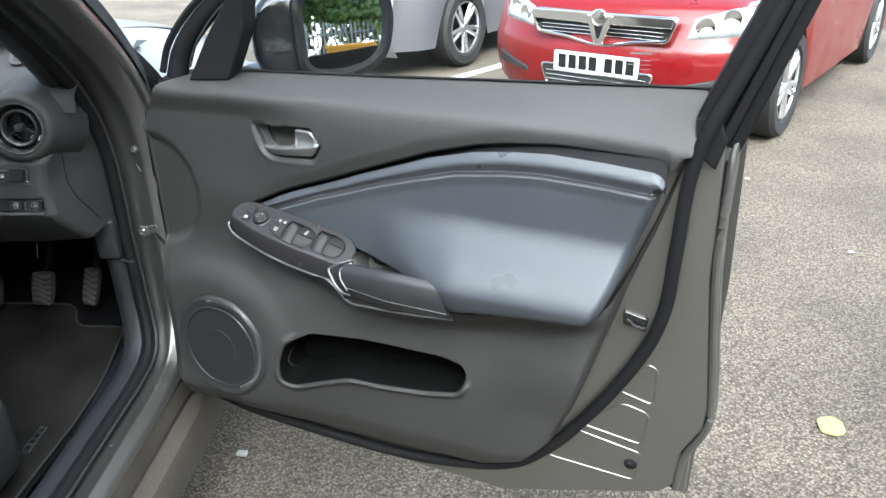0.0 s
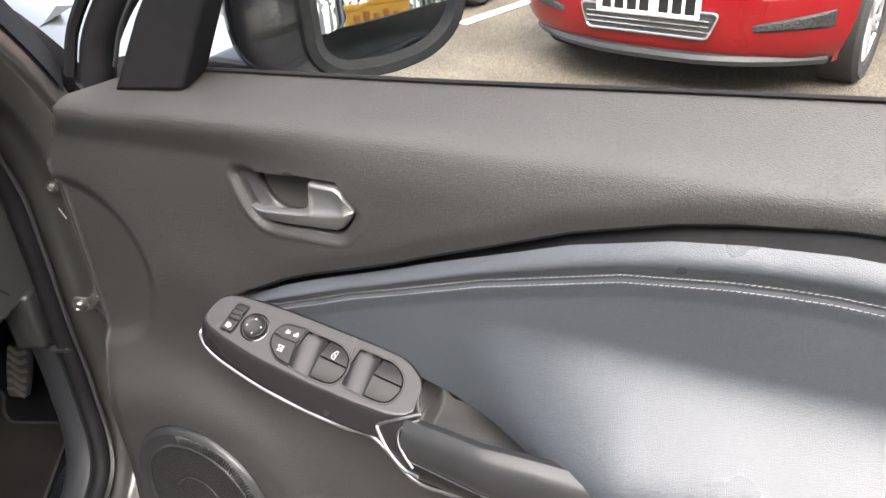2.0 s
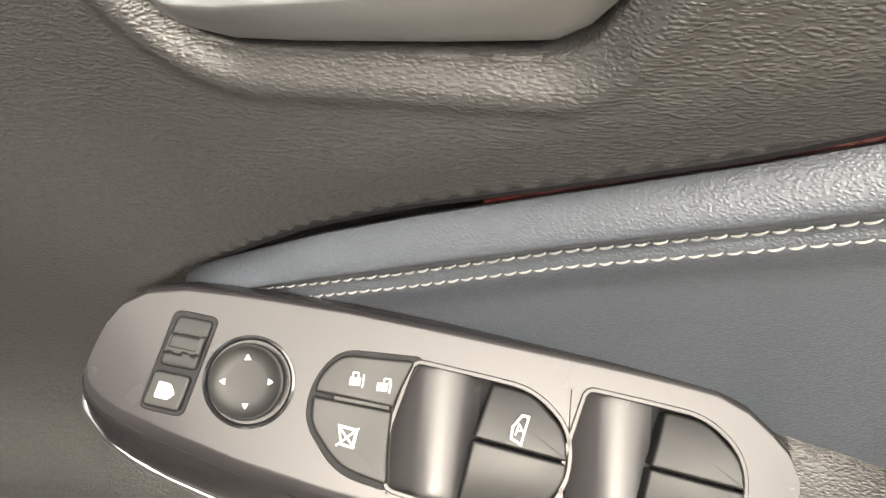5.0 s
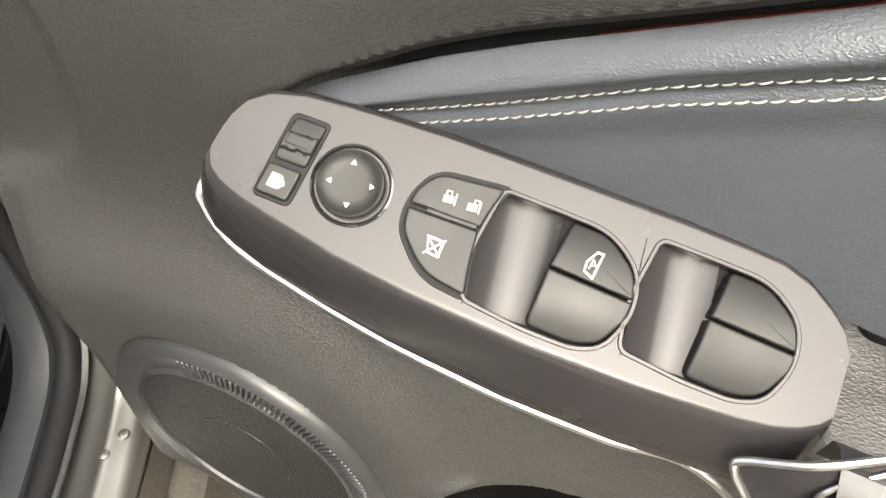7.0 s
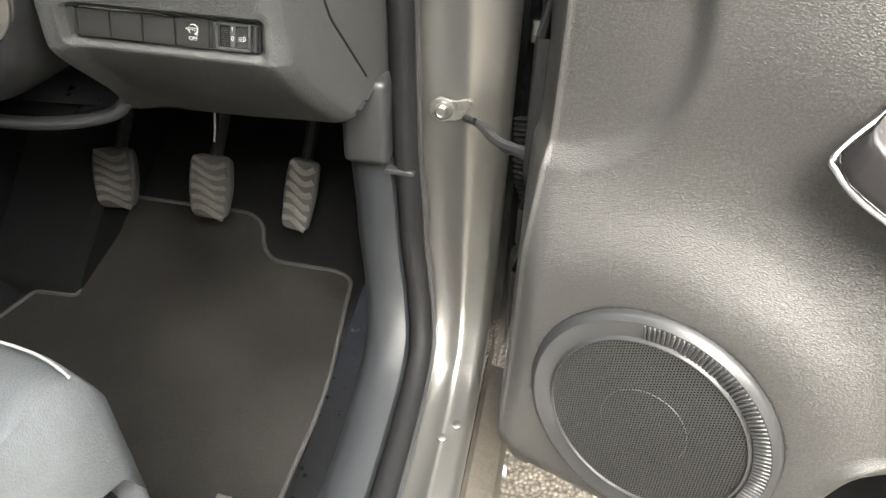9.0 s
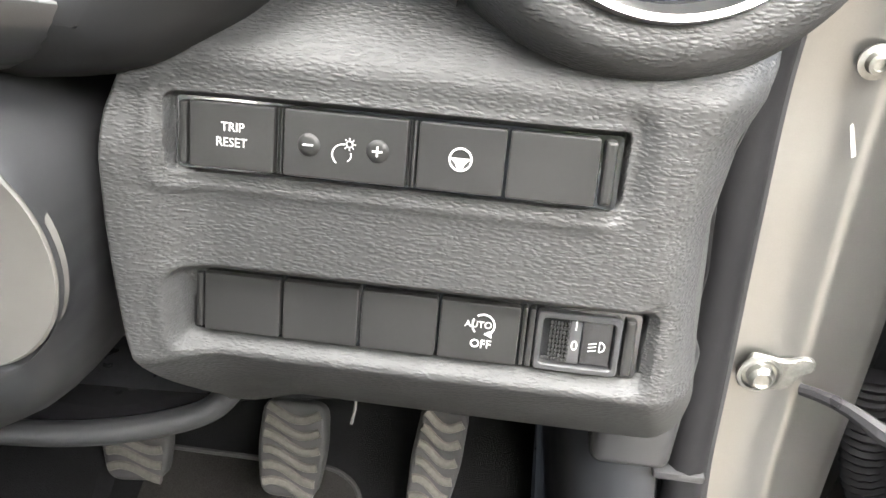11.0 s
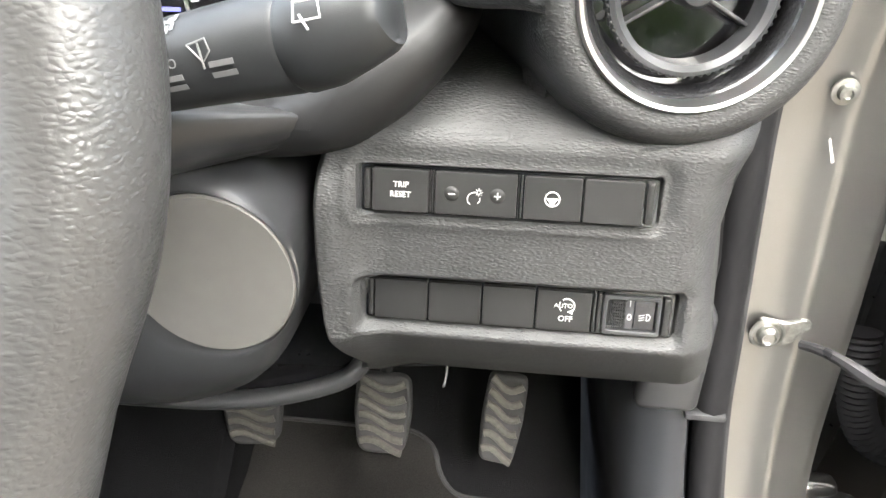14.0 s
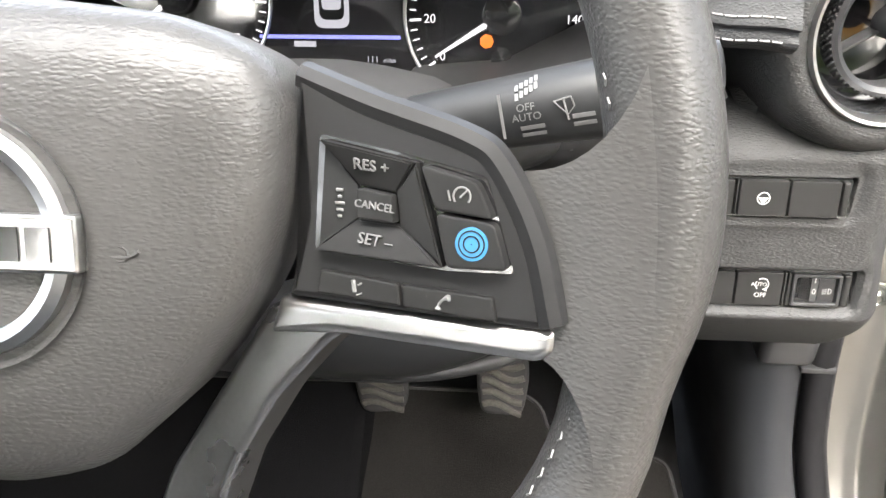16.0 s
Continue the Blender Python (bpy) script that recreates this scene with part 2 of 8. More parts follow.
def perforated(name, col, pitch):
    """Sheet with rows of fine round holes."""
    m = mat(name, col, 0.55, var=0.1)
    nt = m.node_tree
    nd, ln = nt.nodes, nt.links
    b = nd["Principled BSDF"]
    tc, sp = nd.new("ShaderNodeTexCoord"), nd.new("ShaderNodeSeparateXYZ")
    ln.new(tc.outputs["Object"], sp.inputs[0])
    terms = []
    for ax, kx, kz in ((0, 1.0, 0.0), (1, 0.5, 0.866), (2, -0.5, 0.866)):
        a, c, d = nd.new("ShaderNodeMath"), nd.new("ShaderNodeMath"), nd.new("ShaderNodeMath")
        a.operation, c.operation, d.operation = "MULTIPLY", "MULTIPLY_ADD", "COSINE"
        a.inputs[1].default_value, c.inputs[1].default_value = kz * math.tau / pitch, kx * math.tau / pitch
        ln.new(sp.outputs["Z"], a.inputs[0])
        ln.new(sp.outputs["X"], c.inputs[0])
        ln.new(a.outputs[0], c.inputs[2])
        ln.new(c.outputs[0], d.inputs[0])
        terms.append(d)
    s1, s2, st = nd.new("ShaderNodeMath"), nd.new("ShaderNodeMath"), nd.new("ShaderNodeMapRange")
    ln.new(terms[0].outputs[0], s1.inputs[0])
    ln.new(terms[1].outputs[0], s1.inputs[1])
    ln.new(s1.outputs[0], s2.inputs[0])
    ln.new(terms[2].outputs[0], s2.inputs[1])
    st.inputs["From Min"].default_value, st.inputs["From Max"].default_value = 0.1, 0.9
    st.inputs["To Min"].default_value, st.inputs["To Max"].default_value = 1.0, 0.05
    ln.new(s2.outputs[0], st.inputs["Value"])
    old = b.inputs["Base Color"].links[0].from_socket
    sc_ = nd.new("ShaderNodeVectorMath")
    sc_.operation = "SCALE"
    ln.new(old, sc_.inputs[0])
    ln.new(st.outputs[0], sc_.inputs["Scale"])
    ln.new(sc_.outputs[0], b.inputs["Base Color"])
    spc = nd.new("ShaderNodeMath")
    spc.operation = "MULTIPLY"
    spc.inputs[1].default_value = 0.5
    ln.new(st.outputs[0], spc.inputs[0])
    ln.new(spc.outputs[0], b.inputs["Specular IOR Level"])
    bp = nd.new("ShaderNodeBump")
    bp.inputs["Distance"].default_value = 0.0005
    ln.new(st.outputs[0], bp.inputs["Height"])
    ln.new(bp.outputs[0], b.inputs["Normal"])
    return m


def glow(name, col, strength):
    m = bpy.data.materials.new(name)
    m.use_nodes = True
    b = m.node_tree.nodes["Principled BSDF"]
    b.inputs["Base Color"].default_value = (0.01, 0.01, 0.012, 1)
    b.inputs["Emission Color"].default_value = (*col, 1)
    b.inputs["Emission Strength"].default_value = strength
    return m


def clear(name, col=(1, 1, 1), rough=0.0, ior=1.45, thin=True):
    m = bpy.data.materials.new(name)
    m.use_nodes = True
    nt = m.node_tree
    b = nt.nodes["Principled BSDF"]
    b.inputs["Base Color"].default_value = (*col, 1)
    b.inputs["Transmission Weight"].default_value = 1
    b.inputs["Roughness"].default_value = rough
    b.inputs["IOR"].default_value = ior
    return m


TRIM = mat("moulded_trim_plastic", (0.031, 0.0304, 0.0298), 0.48, var=0.14, vscale=5, fine=300, bumps=(("crease", 1000, 0.00020), ("noise", 1800, 0.00005)), spec=0.5)
PAD = mat("stitched_imitation_leather", (0.050, 0.056, 0.066), 0.36, var=0.10, vscale=6, fine=240, bumps=(("grain", 1100, 0.00012), ("noise", 30, 0.0002)), spec=0.5)
DASH = mat("dashboard_soft_plastic", (0.033, 0.0335, 0.034), 0.52, var=0.1, vscale=6, fine=300, bumps=(("crease", 820, 0.00021), ("noise", 1600, 0.00003)), spec=0.32)
WHEEL = mat("wheel_leather", (0.046, 0.0450, 0.044), 0.42, var=0.12, vscale=9, fine=220, bumps=(("crease", 720, 0.00011), ("noise", 1600, 0.00003)))
SMOOTHPLASTIC = mat("fine_matt_plastic", (0.025, 0.0255, 0.027), 0.38, spec=0.46, var=0.08, vscale=20, fine=600, bumps=(("noise", 2500, 0.00004),))
BUTTON = mat("button_rubberised_plastic", (0.014, 0.014, 0.014), 0.42, spec=0.24, var=0.08, vscale=40, fine=900, bumps=(("noise", 3500, 0.00003),))
GLOSS = mat("gunmetal_gloss_panel", (0.019, 0.0178, 0.0188), 0.25, metal=0.12, var=0.06, vscale=25, fine=700, coat=0.10, spec=0.24, rvar=0.03, coatrough=0.1)
PIANO = mat("black_gloss_plastic", (0.012, 0.012, 0.013), 0.12, var=0.1, coat=0.5)
SATIN = mat("satin_silver_metal", (0.50, 0.50, 0.50), 0.33, metal=1.0, var=0.05, vscale=30, fine=500, rvar=0.03)
CHROME = mat("polished_chrome", (0.80, 0.80, 0.80), 0.1, metal=1.0, var=0.03)
ZINC = mat("zinc_plated_steel", (0.30, 0.30, 0.285), 0.38, metal=0.9, var=0.2, vscale=60, fine=400, bumps=(("noise", 300, 0.0003),))
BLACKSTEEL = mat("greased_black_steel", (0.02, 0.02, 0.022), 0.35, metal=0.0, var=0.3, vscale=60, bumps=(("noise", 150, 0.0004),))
PAINT = mat("gunmetal_car_paint", (0.235, 0.231, 0.224), 0.34, metal=0.88, rvar=0.015, var=0.05, vscale=3, fine=1500, coat=0.6, coatrough=0.05)
RUBBER = mat("door_seal_rubber", (0.010, 0.010, 0.011), 0.6, spec=0.12, var=0.2, bumps=(("noise", 700, 0.0001),))
CARPET = mat("black_carpet", (0.006, 0.006, 0.0065), 0.95, var=0.35, vscale=12, fine=900, bumps=(("noise", 1200, 0.0016),), spec=0.05)
MATPILE = mat("charcoal_mat_pile", (0.0135, 0.0127, 0.0120), 0.95, var=0.7, vscale=9, fine=800, bumps=(("noise", 900, 0.0018),), spec=0.05)
BINDING = mat("mat_edge_binding", (0.015, 0.015, 0.015), 0.8, var=0.2, bumps=(("noise", 1500, 0.0004),))
PEDAL = mat("worn_pedal_rubber", (0.050, 0.046, 0.040), 0.8, var=0.4, vscale=40, fine=300, bumps=(("noise", 300, 0.0006),))
THREAD = mat("pale_stitch_thread", (0.27, 0.27, 0.265), 0.75, var=0.15, vscale=200, fine=2500, bumps=(("noise", 4000, 0.0001),))
MARK = mat("white_printed_mark", (0.40, 0.40, 0.39), 0.5, var=0.08)
GREYMARK = mat("silver_printed_mark", (0.18, 0.18, 0.18), 0.4, metal=0.3, var=0.1)
BLUEMARK = mat("blue_printed_mark", (0.03, 0.16, 0.32), 0.4, var=0.1)
REDLINE = mat("red_ambient_strip", (0.06, 0.006, 0.005), 0.5, var=0.1)
SEATCLOTH = mat("grey_seat_leather", (0.09, 0.095, 0.10), 0.45, var=0.12, bumps=(("grain", 500, 0.0002),))
GRILLE = perforated("speaker_grille_plastic", (0.018, 0.018, 0.0185), 0.0023)
GLASS = clear("door_glass", (0.97, 0.99, 0.98), 0.0, 1.05)
MIRROR = mat("mirror_silver", (0.86, 0.88, 0.87), 0.015, metal=1.0, var=0.01, rvar=0.0)

# ---- ground ----
def asphalt():
    """Worn asphalt with pale chippings in a dark binder."""
    m = bpy.data.materials.new("worn_asphalt")
    m.use_nodes = True
    nt = m.node_tree
    nd, ln = nt.nodes, nt.links
    b = nd["Principled BSDF"]
    b.inputs["Roughness"].default_value = 0.85
    tc = nd.new("ShaderNodeTexCoord")
    vo = nd.new("ShaderNodeTexVoronoi")
    vo.inputs["Scale"].default_value = 135
    vo.inputs["Randomness"].default_value = 1.0
    big = nd.new("ShaderNodeTexNoise")
    big.inputs["Scale"].default_value, big.inputs["Detail"].default_value = 1.4, 5
    fine = nd.new("ShaderNodeTexNoise")
    fine.inputs["Scale"].default_value, fine.inputs["Detail"].default_value = 60, 6
    for n in (vo, big, fine):
        ln.new(tc.outputs["Object"], n.inputs["Vector"])
    ramp = nd.new("ShaderNodeValToRGB")
    ramp.color_ramp.elements[0].color, ramp.color_ramp.elements[0].position = (0.225, 0.193, 0.150, 1), 0.1
    ramp.color_ramp.elements[1].color, ramp.color_ramp.elements[1].position = (0.070, 0.057, 0.043, 1), 0.75
    ln.new(vo.outputs["Distance"], ramp.inputs["Fac"])
    tint = nd.new("ShaderNodeMix")
    tint.data_type, tint.blend_type = "RGBA", "MULTIPLY"
    tint.inputs["Factor"].default_value = 0.75
    sep = nd.new("ShaderNodeSeparateColor")
    ln.new(vo.outputs["Color"], sep.inputs[0])
    tone = nd.new("ShaderNodeMapRange")
    tone.inputs["To Min"].default_value, tone.inputs["To Max"].default_value = 0.35, 1.35
    ln.new(sep.outputs[0], tone.inputs["Value"])
    ln.new(ramp.outputs["Color"], tint.inputs["A"])
    ln.new(tone.outputs[0], tint.inputs["B"])
    wear = nd.new("ShaderNodeMapRange")
    wear.inputs["From Min"].default_value, wear.inputs["From Max"].default_value = 0.35, 0.65
    wear.inputs["To Min"].default_value, wear.inputs["To Max"].default_value = 0.75, 1.25
    ln.new(big.outputs["Fac"], wear.inputs["Value"])
    fin = nd.new("ShaderNodeMapRange")
    fin.inputs["To Min"].default_value, fin.inputs["To Max"].default_value = 0.6, 1.4
    ln.new(fine.outputs["Fac"], fin.inputs["Value"])
    k = nd.new("ShaderNodeMath")
    k.operation = "MULTIPLY"
    ln.new(wear.outputs[0], k.inputs[0])
    ln.new(fin.outputs[0], k.inputs[1])
    sc = nd.new("ShaderNodeVectorMath")
    sc.operation = "SCALE"
    ln.new(tint.outputs["Result"], sc.inputs[0])
    ln.new(k.outputs[0], sc.inputs["Scale"])
    ln.new(sc.outputs[0], b.inputs["Base Color"])
    bp = nd.new("ShaderNodeBump")
    bp.inputs["Distance"].default_value = 0.006
    bp.invert = True
    ln.new(vo.outputs["Distance"], bp.inputs["Height"])
    ln.new(bp.outputs[0], b.inputs["Normal"])
    return m


ASPHALT = asphalt()
xs = np.concatenate([[-400, -60], np.linspace(-12, 12, 49), [60, 400]])
rows = []
for y in np.concatenate([[-400, -60], np.linspace(-12, 18, 61), [60, 400]]):
    rows.append([(x, y, -0.004 + 0.006 * noise.noise((x * 0.5, y * 0.5, 0)) if max(abs(x), abs(y)) < 20 else 0.0) for x in xs])
solid("ground", grid(rows), ASPHALT, Matrix(), "worn grey-brown asphalt of a car park", "ground", kind="structure")
LINEPAINT = mat("worn_white_line", (0.55, 0.54, 0.5), 0.8, var=0.35, vscale=30, fine=200, bumps=(("noise", 110, 0.003),))
for k, (a, b, w) in enumerate([((-0.25, 6.45), (0.9, 8.1), 0.10), ((-1.6, 6.7), (-0.35, 6.35), 0.10)]):
    d = (Vector(b) - Vector(a)).normalized()
    s = Vector((-d.y, d.x)) * w / 2
    a, b = Vector(a), Vector(b)
    solid("painted_line", plate([tuple(a - s), tuple(b - s), tuple(b + s), tuple(a + s)], 0.0, 0.006), LINEPAINT, Matrix(), "worn white bay line painted on the asphalt", "road marking", group="bay lines", kind="structure")

# ---- the open door: lengths along the door (u), heights (z), outwards from its inner face (n) ----
def line(pairs):
    x, y = zip(*pairs)
    return lambda u: np.interp(u, x, y)


def face_on(g):
    """From (u, z, n) to the door's frame."""
    return [(u, -n, z) for u, z, n in g[0]], g[1]


door = thing("car_door", DOOR, (0.4, 0.05, 0.31), "open front door of a grey car with dark plastic trim", "car door")

TRIM_OUT = [(-0.014, 1.06), (0.1, 1.079), (0.37, 1.085), (0.55, 1.091), (0.69, 1.095), (0.866, 1.102), (0.883, 1.082), (0.873, 1.015), (0.863, 0.991), (0.851, 0.942), (0.836, 0.89), (0.82, 0.844), (0.805, 0.796), (0.788, 0.735), (0.774, 0.692),
            (0.758, 0.636), (0.735, 0.560), (0.70, 0.475), (0.658, 0.425), (0.584, 0.394), (0.40, 0.383), (0.172, 0.388), (0.03, 0.40), (-0.06, 0.40),
            (-0.109, 0.48), (-0.113, 0.60), (-0.112, 0.76), (-0.106, 0.93), (-0.074, 1.004), (-0.046, 1.052)]
top_z = line([(-0.113, 0.86), (-0.106, 0.93), (-0.097, 0.958), (-0.066, 1.004), (-0.040, 1.046), (-0.028, 1.058), (0.02, 1.070), (0.1, 1.078), (0.37, 1.084), (0.55, 1.090), (0.69, 1.094), (0.88, 1.100)])
bot_z = line([(-0.113, 0.60), (-0.109, 0.48), (-0.095, 0.425), (-0.06, 0.402), (0.03, 0.394), (0.172, 0.388), (0.40, 0.383), (0.584, 0.394), (0.658, 0.425), (0.70, 0.475),
              (0.735, 0.560), (0.758, 0.636), (0.774, 0.692), (0.788, 0.735), (0.805, 0.796), (0.82, 0.844), (0.836, 0.89), (0.851, 0.942), (0.863, 0.991), (0.873, 1.015), (0.8785, 1.06), (0.88, 1.085)])
crease = line([(-0.06, 1.05), (0.1, 1.056), (0.29, 1.053), (0.48, 1.047), (0.60, 1.044), (0.70, 1.038), (0.88, 1.026)])
pad_top = line([(0.130, 0.840), (0.147, 0.850), (0.195, 0.873), (0.230, 0.887), (0.286, 0.907), (0.317, 0.918), (0.356, 0.933), (0.448, 0.965), (0.487, 0.979), (0.565, 0.998), (0.62, 1.005), (0.681, 1.009), (0.76, 1.006), (0.828, 1.001), (0.838, 0.997), (0.844, 0.991), (0.846, 0.985)])
pad_bot = line([(0.130, 0.842), (0.19, 0.838), (0.225, 0.834), (0.289, 0.820), (0.35, 0.797), (0.393, 0.785), (0.50, 0.785), (0.518, 0.765), (0.540, 0.742), (0.56, 0.743),
                (0.66, 0.758), (0.760, 0.766), (0.768, 0.770), (0.782, 0.799), (0.797, 0.835), (0.810, 0.872), (0.824, 0.910), (0.838, 0.955), (0.846, 0.985)])
PAD_EDGE = [(u, float(pad_top(u))) for u in np.linspace(0.130, 0.846, 40)] + [(u, float(pad_bot(u))) for u in np.linspace(0.846, 0.130, 60)]
stitch_z = line([(0.150, 0.838), (0.161, 0.842), (0.188, 0.851), (0.221, 0.863), (0.274, 0.884), (0.326, 0.901), (0.41, 0.930), (0.487, 0.951), (0.531, 0.963), (0.61, 0.974), (0.65, 0.977), (0.68, 0.978), (0.76, 0.975), (0.846, 0.968)])
chrome_z = line([(0.10, 0.86), (0.13, 0.845), (0.163, 0.822), (0.221, 0.786), (0.281, 0.759), (0.34, 0.740), (0.445, 0.732), (0.55, 0.735), (0.66, 0.752), (0.77, 0.770)])
CUP = [(0.345, 0.785), (0.36, 0.812), (0.42, 0.808), (0.50, 0.797), (0.53, 0.785), (0.54, 0.755), (0.36, 0.755)]
POCKET = rounded([(0.182, 0.548), (0.198, 0.592), (0.250, 0.622), (0.36, 0.632), (0.511, 0.630), (0.548, 0.622), (0.558, 0.600), (0.543, 0.570), (0.489, 0.559),
                  (0.394, 0.550), (0.328, 0.549), (0.262, 0.524), (0.210, 0.503), (0.184, 0.514)], 0.012, 4)
HANDLE = rounded([(0.1585, 0.9985), (0.2790, 1.0045), (0.2942, 0.9780), (0.2765, 0.9515), (0.190, 0.9470), (0.1745, 0.9585)], [0.006, 0.010, 0.007, 0.008, 0.014, 0.02], 6)


def trim_depth(u, z):
    """How far the trim stands out at (u, z)."""
    n = 0.0 * u
    up = z - crease(u)
    up = 0.5 * (up + np.sqrt(up * up + 0.011 ** 2)) - 0.0005
    span = np.maximum(top_z(u) - crease(u), 0.02)
    n -= 0.062 * np.clip(up / span, 0, 1.1) * sm(-0.05, 0.03, u) + 0.02 * (1 - sm(-0.05, 0.03, u)) * np.clip(up / span, 0, 1)
    n += (-0.013 + 0.016 * sm(0.13, 0.34, u)) * sm(1.05, 1.005, z) * sm(0.66, 0.76, z)
    n -= 0.006 * sm(0.035, 0.0, z - pad_top(u)) * sm(0.12, 0.24, u)
    n -= 0.040 * sm(-0.003, 0.003, pad_top(u) + 0.0070 - z) * sm(-0.011, -0.008, inside(u, z, PAD_EDGE)) * sm(0.11, 0.18, u) * sm(0.70, 0.76, z)
    low = chrome_z(u) - z
    n += 0.036 * sm(0.055, -0.006, low) * sm(-0.05, 0.0, low + 0.05) * sm(0.08, 0.2, u) * sm(0.80, 0.74, u) * sm(0.80, 0.74, z)
    n += 0.034 * sm(0.79, 0.58, z) * sm(0.36, 0.46, z)
    n -= 0.014 * sm(0.56, 0.72, u) * sm(0.66, 0.52, z)
    e = ((u + 0.082) / 0.093) ** 2 + ((z - 0.853) / 0.104) ** 2
    n -= 0.009 * sm(1.24, 0.80, e)
    n += 0.006 * np.exp(-(((u - 0.10) / 0.06) ** 2 + ((z - 0.86) / 0.05) ** 2))
    n -= 0.045 * sm(-0.003, 0.003, inside(u, z, CUP))
    d = inside(u, z, POCKET)
    n -= 0.090 * sm(-0.001, 0.005, d)
    n += 0.009 * np.exp(-((d + 0.006) / 0.006) ** 2) * np.maximum(sm(0.60, 0.57, z), sm(0.23, 0.19, u))
    d = inside(u, z, HANDLE)
    n -= 0.0040 * sm(-0.0085, -0.001, d) * np.maximum(sm(0.995, 0.965, z), sm(0.19, 0.172, u))
    n += 0.0010 * np.exp(-((d + 0.0105) / 0.003) ** 2) * sm(0.995, 0.965, z)
    n -= 0.045 * sm(-0.0012, 0.0026, d)
    r = np.hypot(u - 0.050, z - 0.5567)
    ns = 0.0306 + 0.075 * (u - 0.050) - 0.080 * (z - 0.5567)
    n = n + (ns + 0.001 - n) * sm(0.180, 0.109, r) * sm(0.40, 0.47, z + 0.3 * np.maximum(0, u - 0.05))
    n = n + (ns - 0.016 - n) * sm(0.1065, 0.1005, r)
    n -= 0.031 * np.clip((-0.084 - u) / 0.024, 0, 1.2) ** 1.1 - 0.002 * np.exp(-((u + 0.0835) / 0.003) ** 2)
    n -= 0.046 * np.clip((-0.062 - u) / 0.051, 0, 1) ** 1.6 * sm(0.78, 0.62, z)
    d = inside(u, z, TRIM_OUT)
    n -= 0.03 * np.clip(1 - d / 0.014, 0, 1) ** 2 * np.where(z > crease(u) - 0.01, 0.0, 1.0) * np.where(u < -0.05, 0.0, np.where(u < 0.1, 0.8, 1))
    return n


us = np.unique(np.concatenate([np.linspace(-0.113, 0.88, 310), np.linspace(-0.113, -0.07, 24), np.linspace(0.155, 0.305, 190), np.linspace(0.74, 0.88, 60), np.linspace(0.17, 0.58, 160)]))
ts = np.unique(np.concatenate([np.linspace(0, 1, 240), np.linspace(0.785, 0.885, 110), np.linspace(0.92, 1, 30), np.linspace(0.17, 0.36, 90)]))
U = np.repeat(us[None], len(ts), 0)
Z = bot_z(us)[None] + ts[:, None] * (top_z(us) - bot_z(us))[None]
Nn = trim_depth(U, Z)
SHEET = np.stack([U, Z, Nn], -1)
SHEET = np.concatenate([SHEET[:, :1] + np.array([0.003, 0, -0.03]), SHEET[:, :1] + np.array([-0.001, 0, -0.004]), SHEET], 1)
sv, sf = grid(SHEET)
sc_ = np.array(sv)[np.array(sf)].mean(1)
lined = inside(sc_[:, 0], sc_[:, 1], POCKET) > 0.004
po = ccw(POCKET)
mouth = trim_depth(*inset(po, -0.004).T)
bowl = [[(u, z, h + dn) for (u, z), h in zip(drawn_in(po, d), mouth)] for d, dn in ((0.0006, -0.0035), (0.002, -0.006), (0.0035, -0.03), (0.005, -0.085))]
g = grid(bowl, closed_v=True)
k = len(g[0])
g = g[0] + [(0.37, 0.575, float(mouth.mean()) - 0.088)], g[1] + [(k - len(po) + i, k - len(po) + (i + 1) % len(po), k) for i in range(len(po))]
# black felt, set darker still so its colour carries the overhang's shade
part("pocket_lining", face_on(g), mat("black_felt_pocket_shade", (0.0035, 0.0035, 0.0036), 0.95, var=0.3, vscale=20, fine=900, bumps=(("noise", 1500, 0.0004),), spec=0.05), door, "black lining of the door pocket, shade included in its colour", 60)
trim = part("trim_panel", face_on((sv, [q for q, k in zip(sf, lined) if not k])), TRIM, door, "dark grey grained plastic door card", 60)

# stitched pad
vs = np.linspace(0, 1, 110)
pu = np.unique(np.concatenate([np.linspace(0.130, 0.846, 240), np.linspace(0.50, 0.56, 60), np.linspace(0.76, 0.846, 60)]))
PU = np.repeat(pu[None], len(vs), 0)
PZ = pad_top(pu)[None] + vs[:, None] * (pad_bot(pu) - pad_top(pu))[None]
pad_out = [(u, float(pad_top(u))) for u in np.linspace(0.130, 0.846, 40)] + [(u, float(pad_bot(u))) for u in np.linspace(0.846, 0.130, 60)]


def pad_depth(u, z):
    d = inside(u, z, pad_out)
    dt = pad_top(u) - z
    roll = np.clip(dt / np.maximum(pad_top(u) - stitch_z(u) - 0.001, 0.004), 0, 1)
    n = 0.066 * (u - 0.2) - 0.017 + 0.010 * np.sin(np.clip(roll / 0.55, 0, 1) * math.pi / 2) - 0.005 * sm(0.5, 1.0, roll)
    n -= 0.0022 * np.exp(-((z - stitch_z(u) + 0.0027) / 0.003) ** 2)
    n -= 0.003 * sm(0.0, 0.02, stitch_z(u) - 0.004 - z)
    n += (0.080 - 0.05 * (u - 0.55)) * sm(0.895, 0.792, z) * sm(0.37, 0.56, u) - 0.016 * np.clip((0.796 - z) / 0.04, 0, 1) ** 1.5 * sm(0.45, 0.58, u)
    n -= 0.03 * np.clip(1 - d / 0.016, 0, 1) ** 2 * sm(0.0, 0.02, dt - 0.01) * sm(0.5, 0.56, u)
    return n


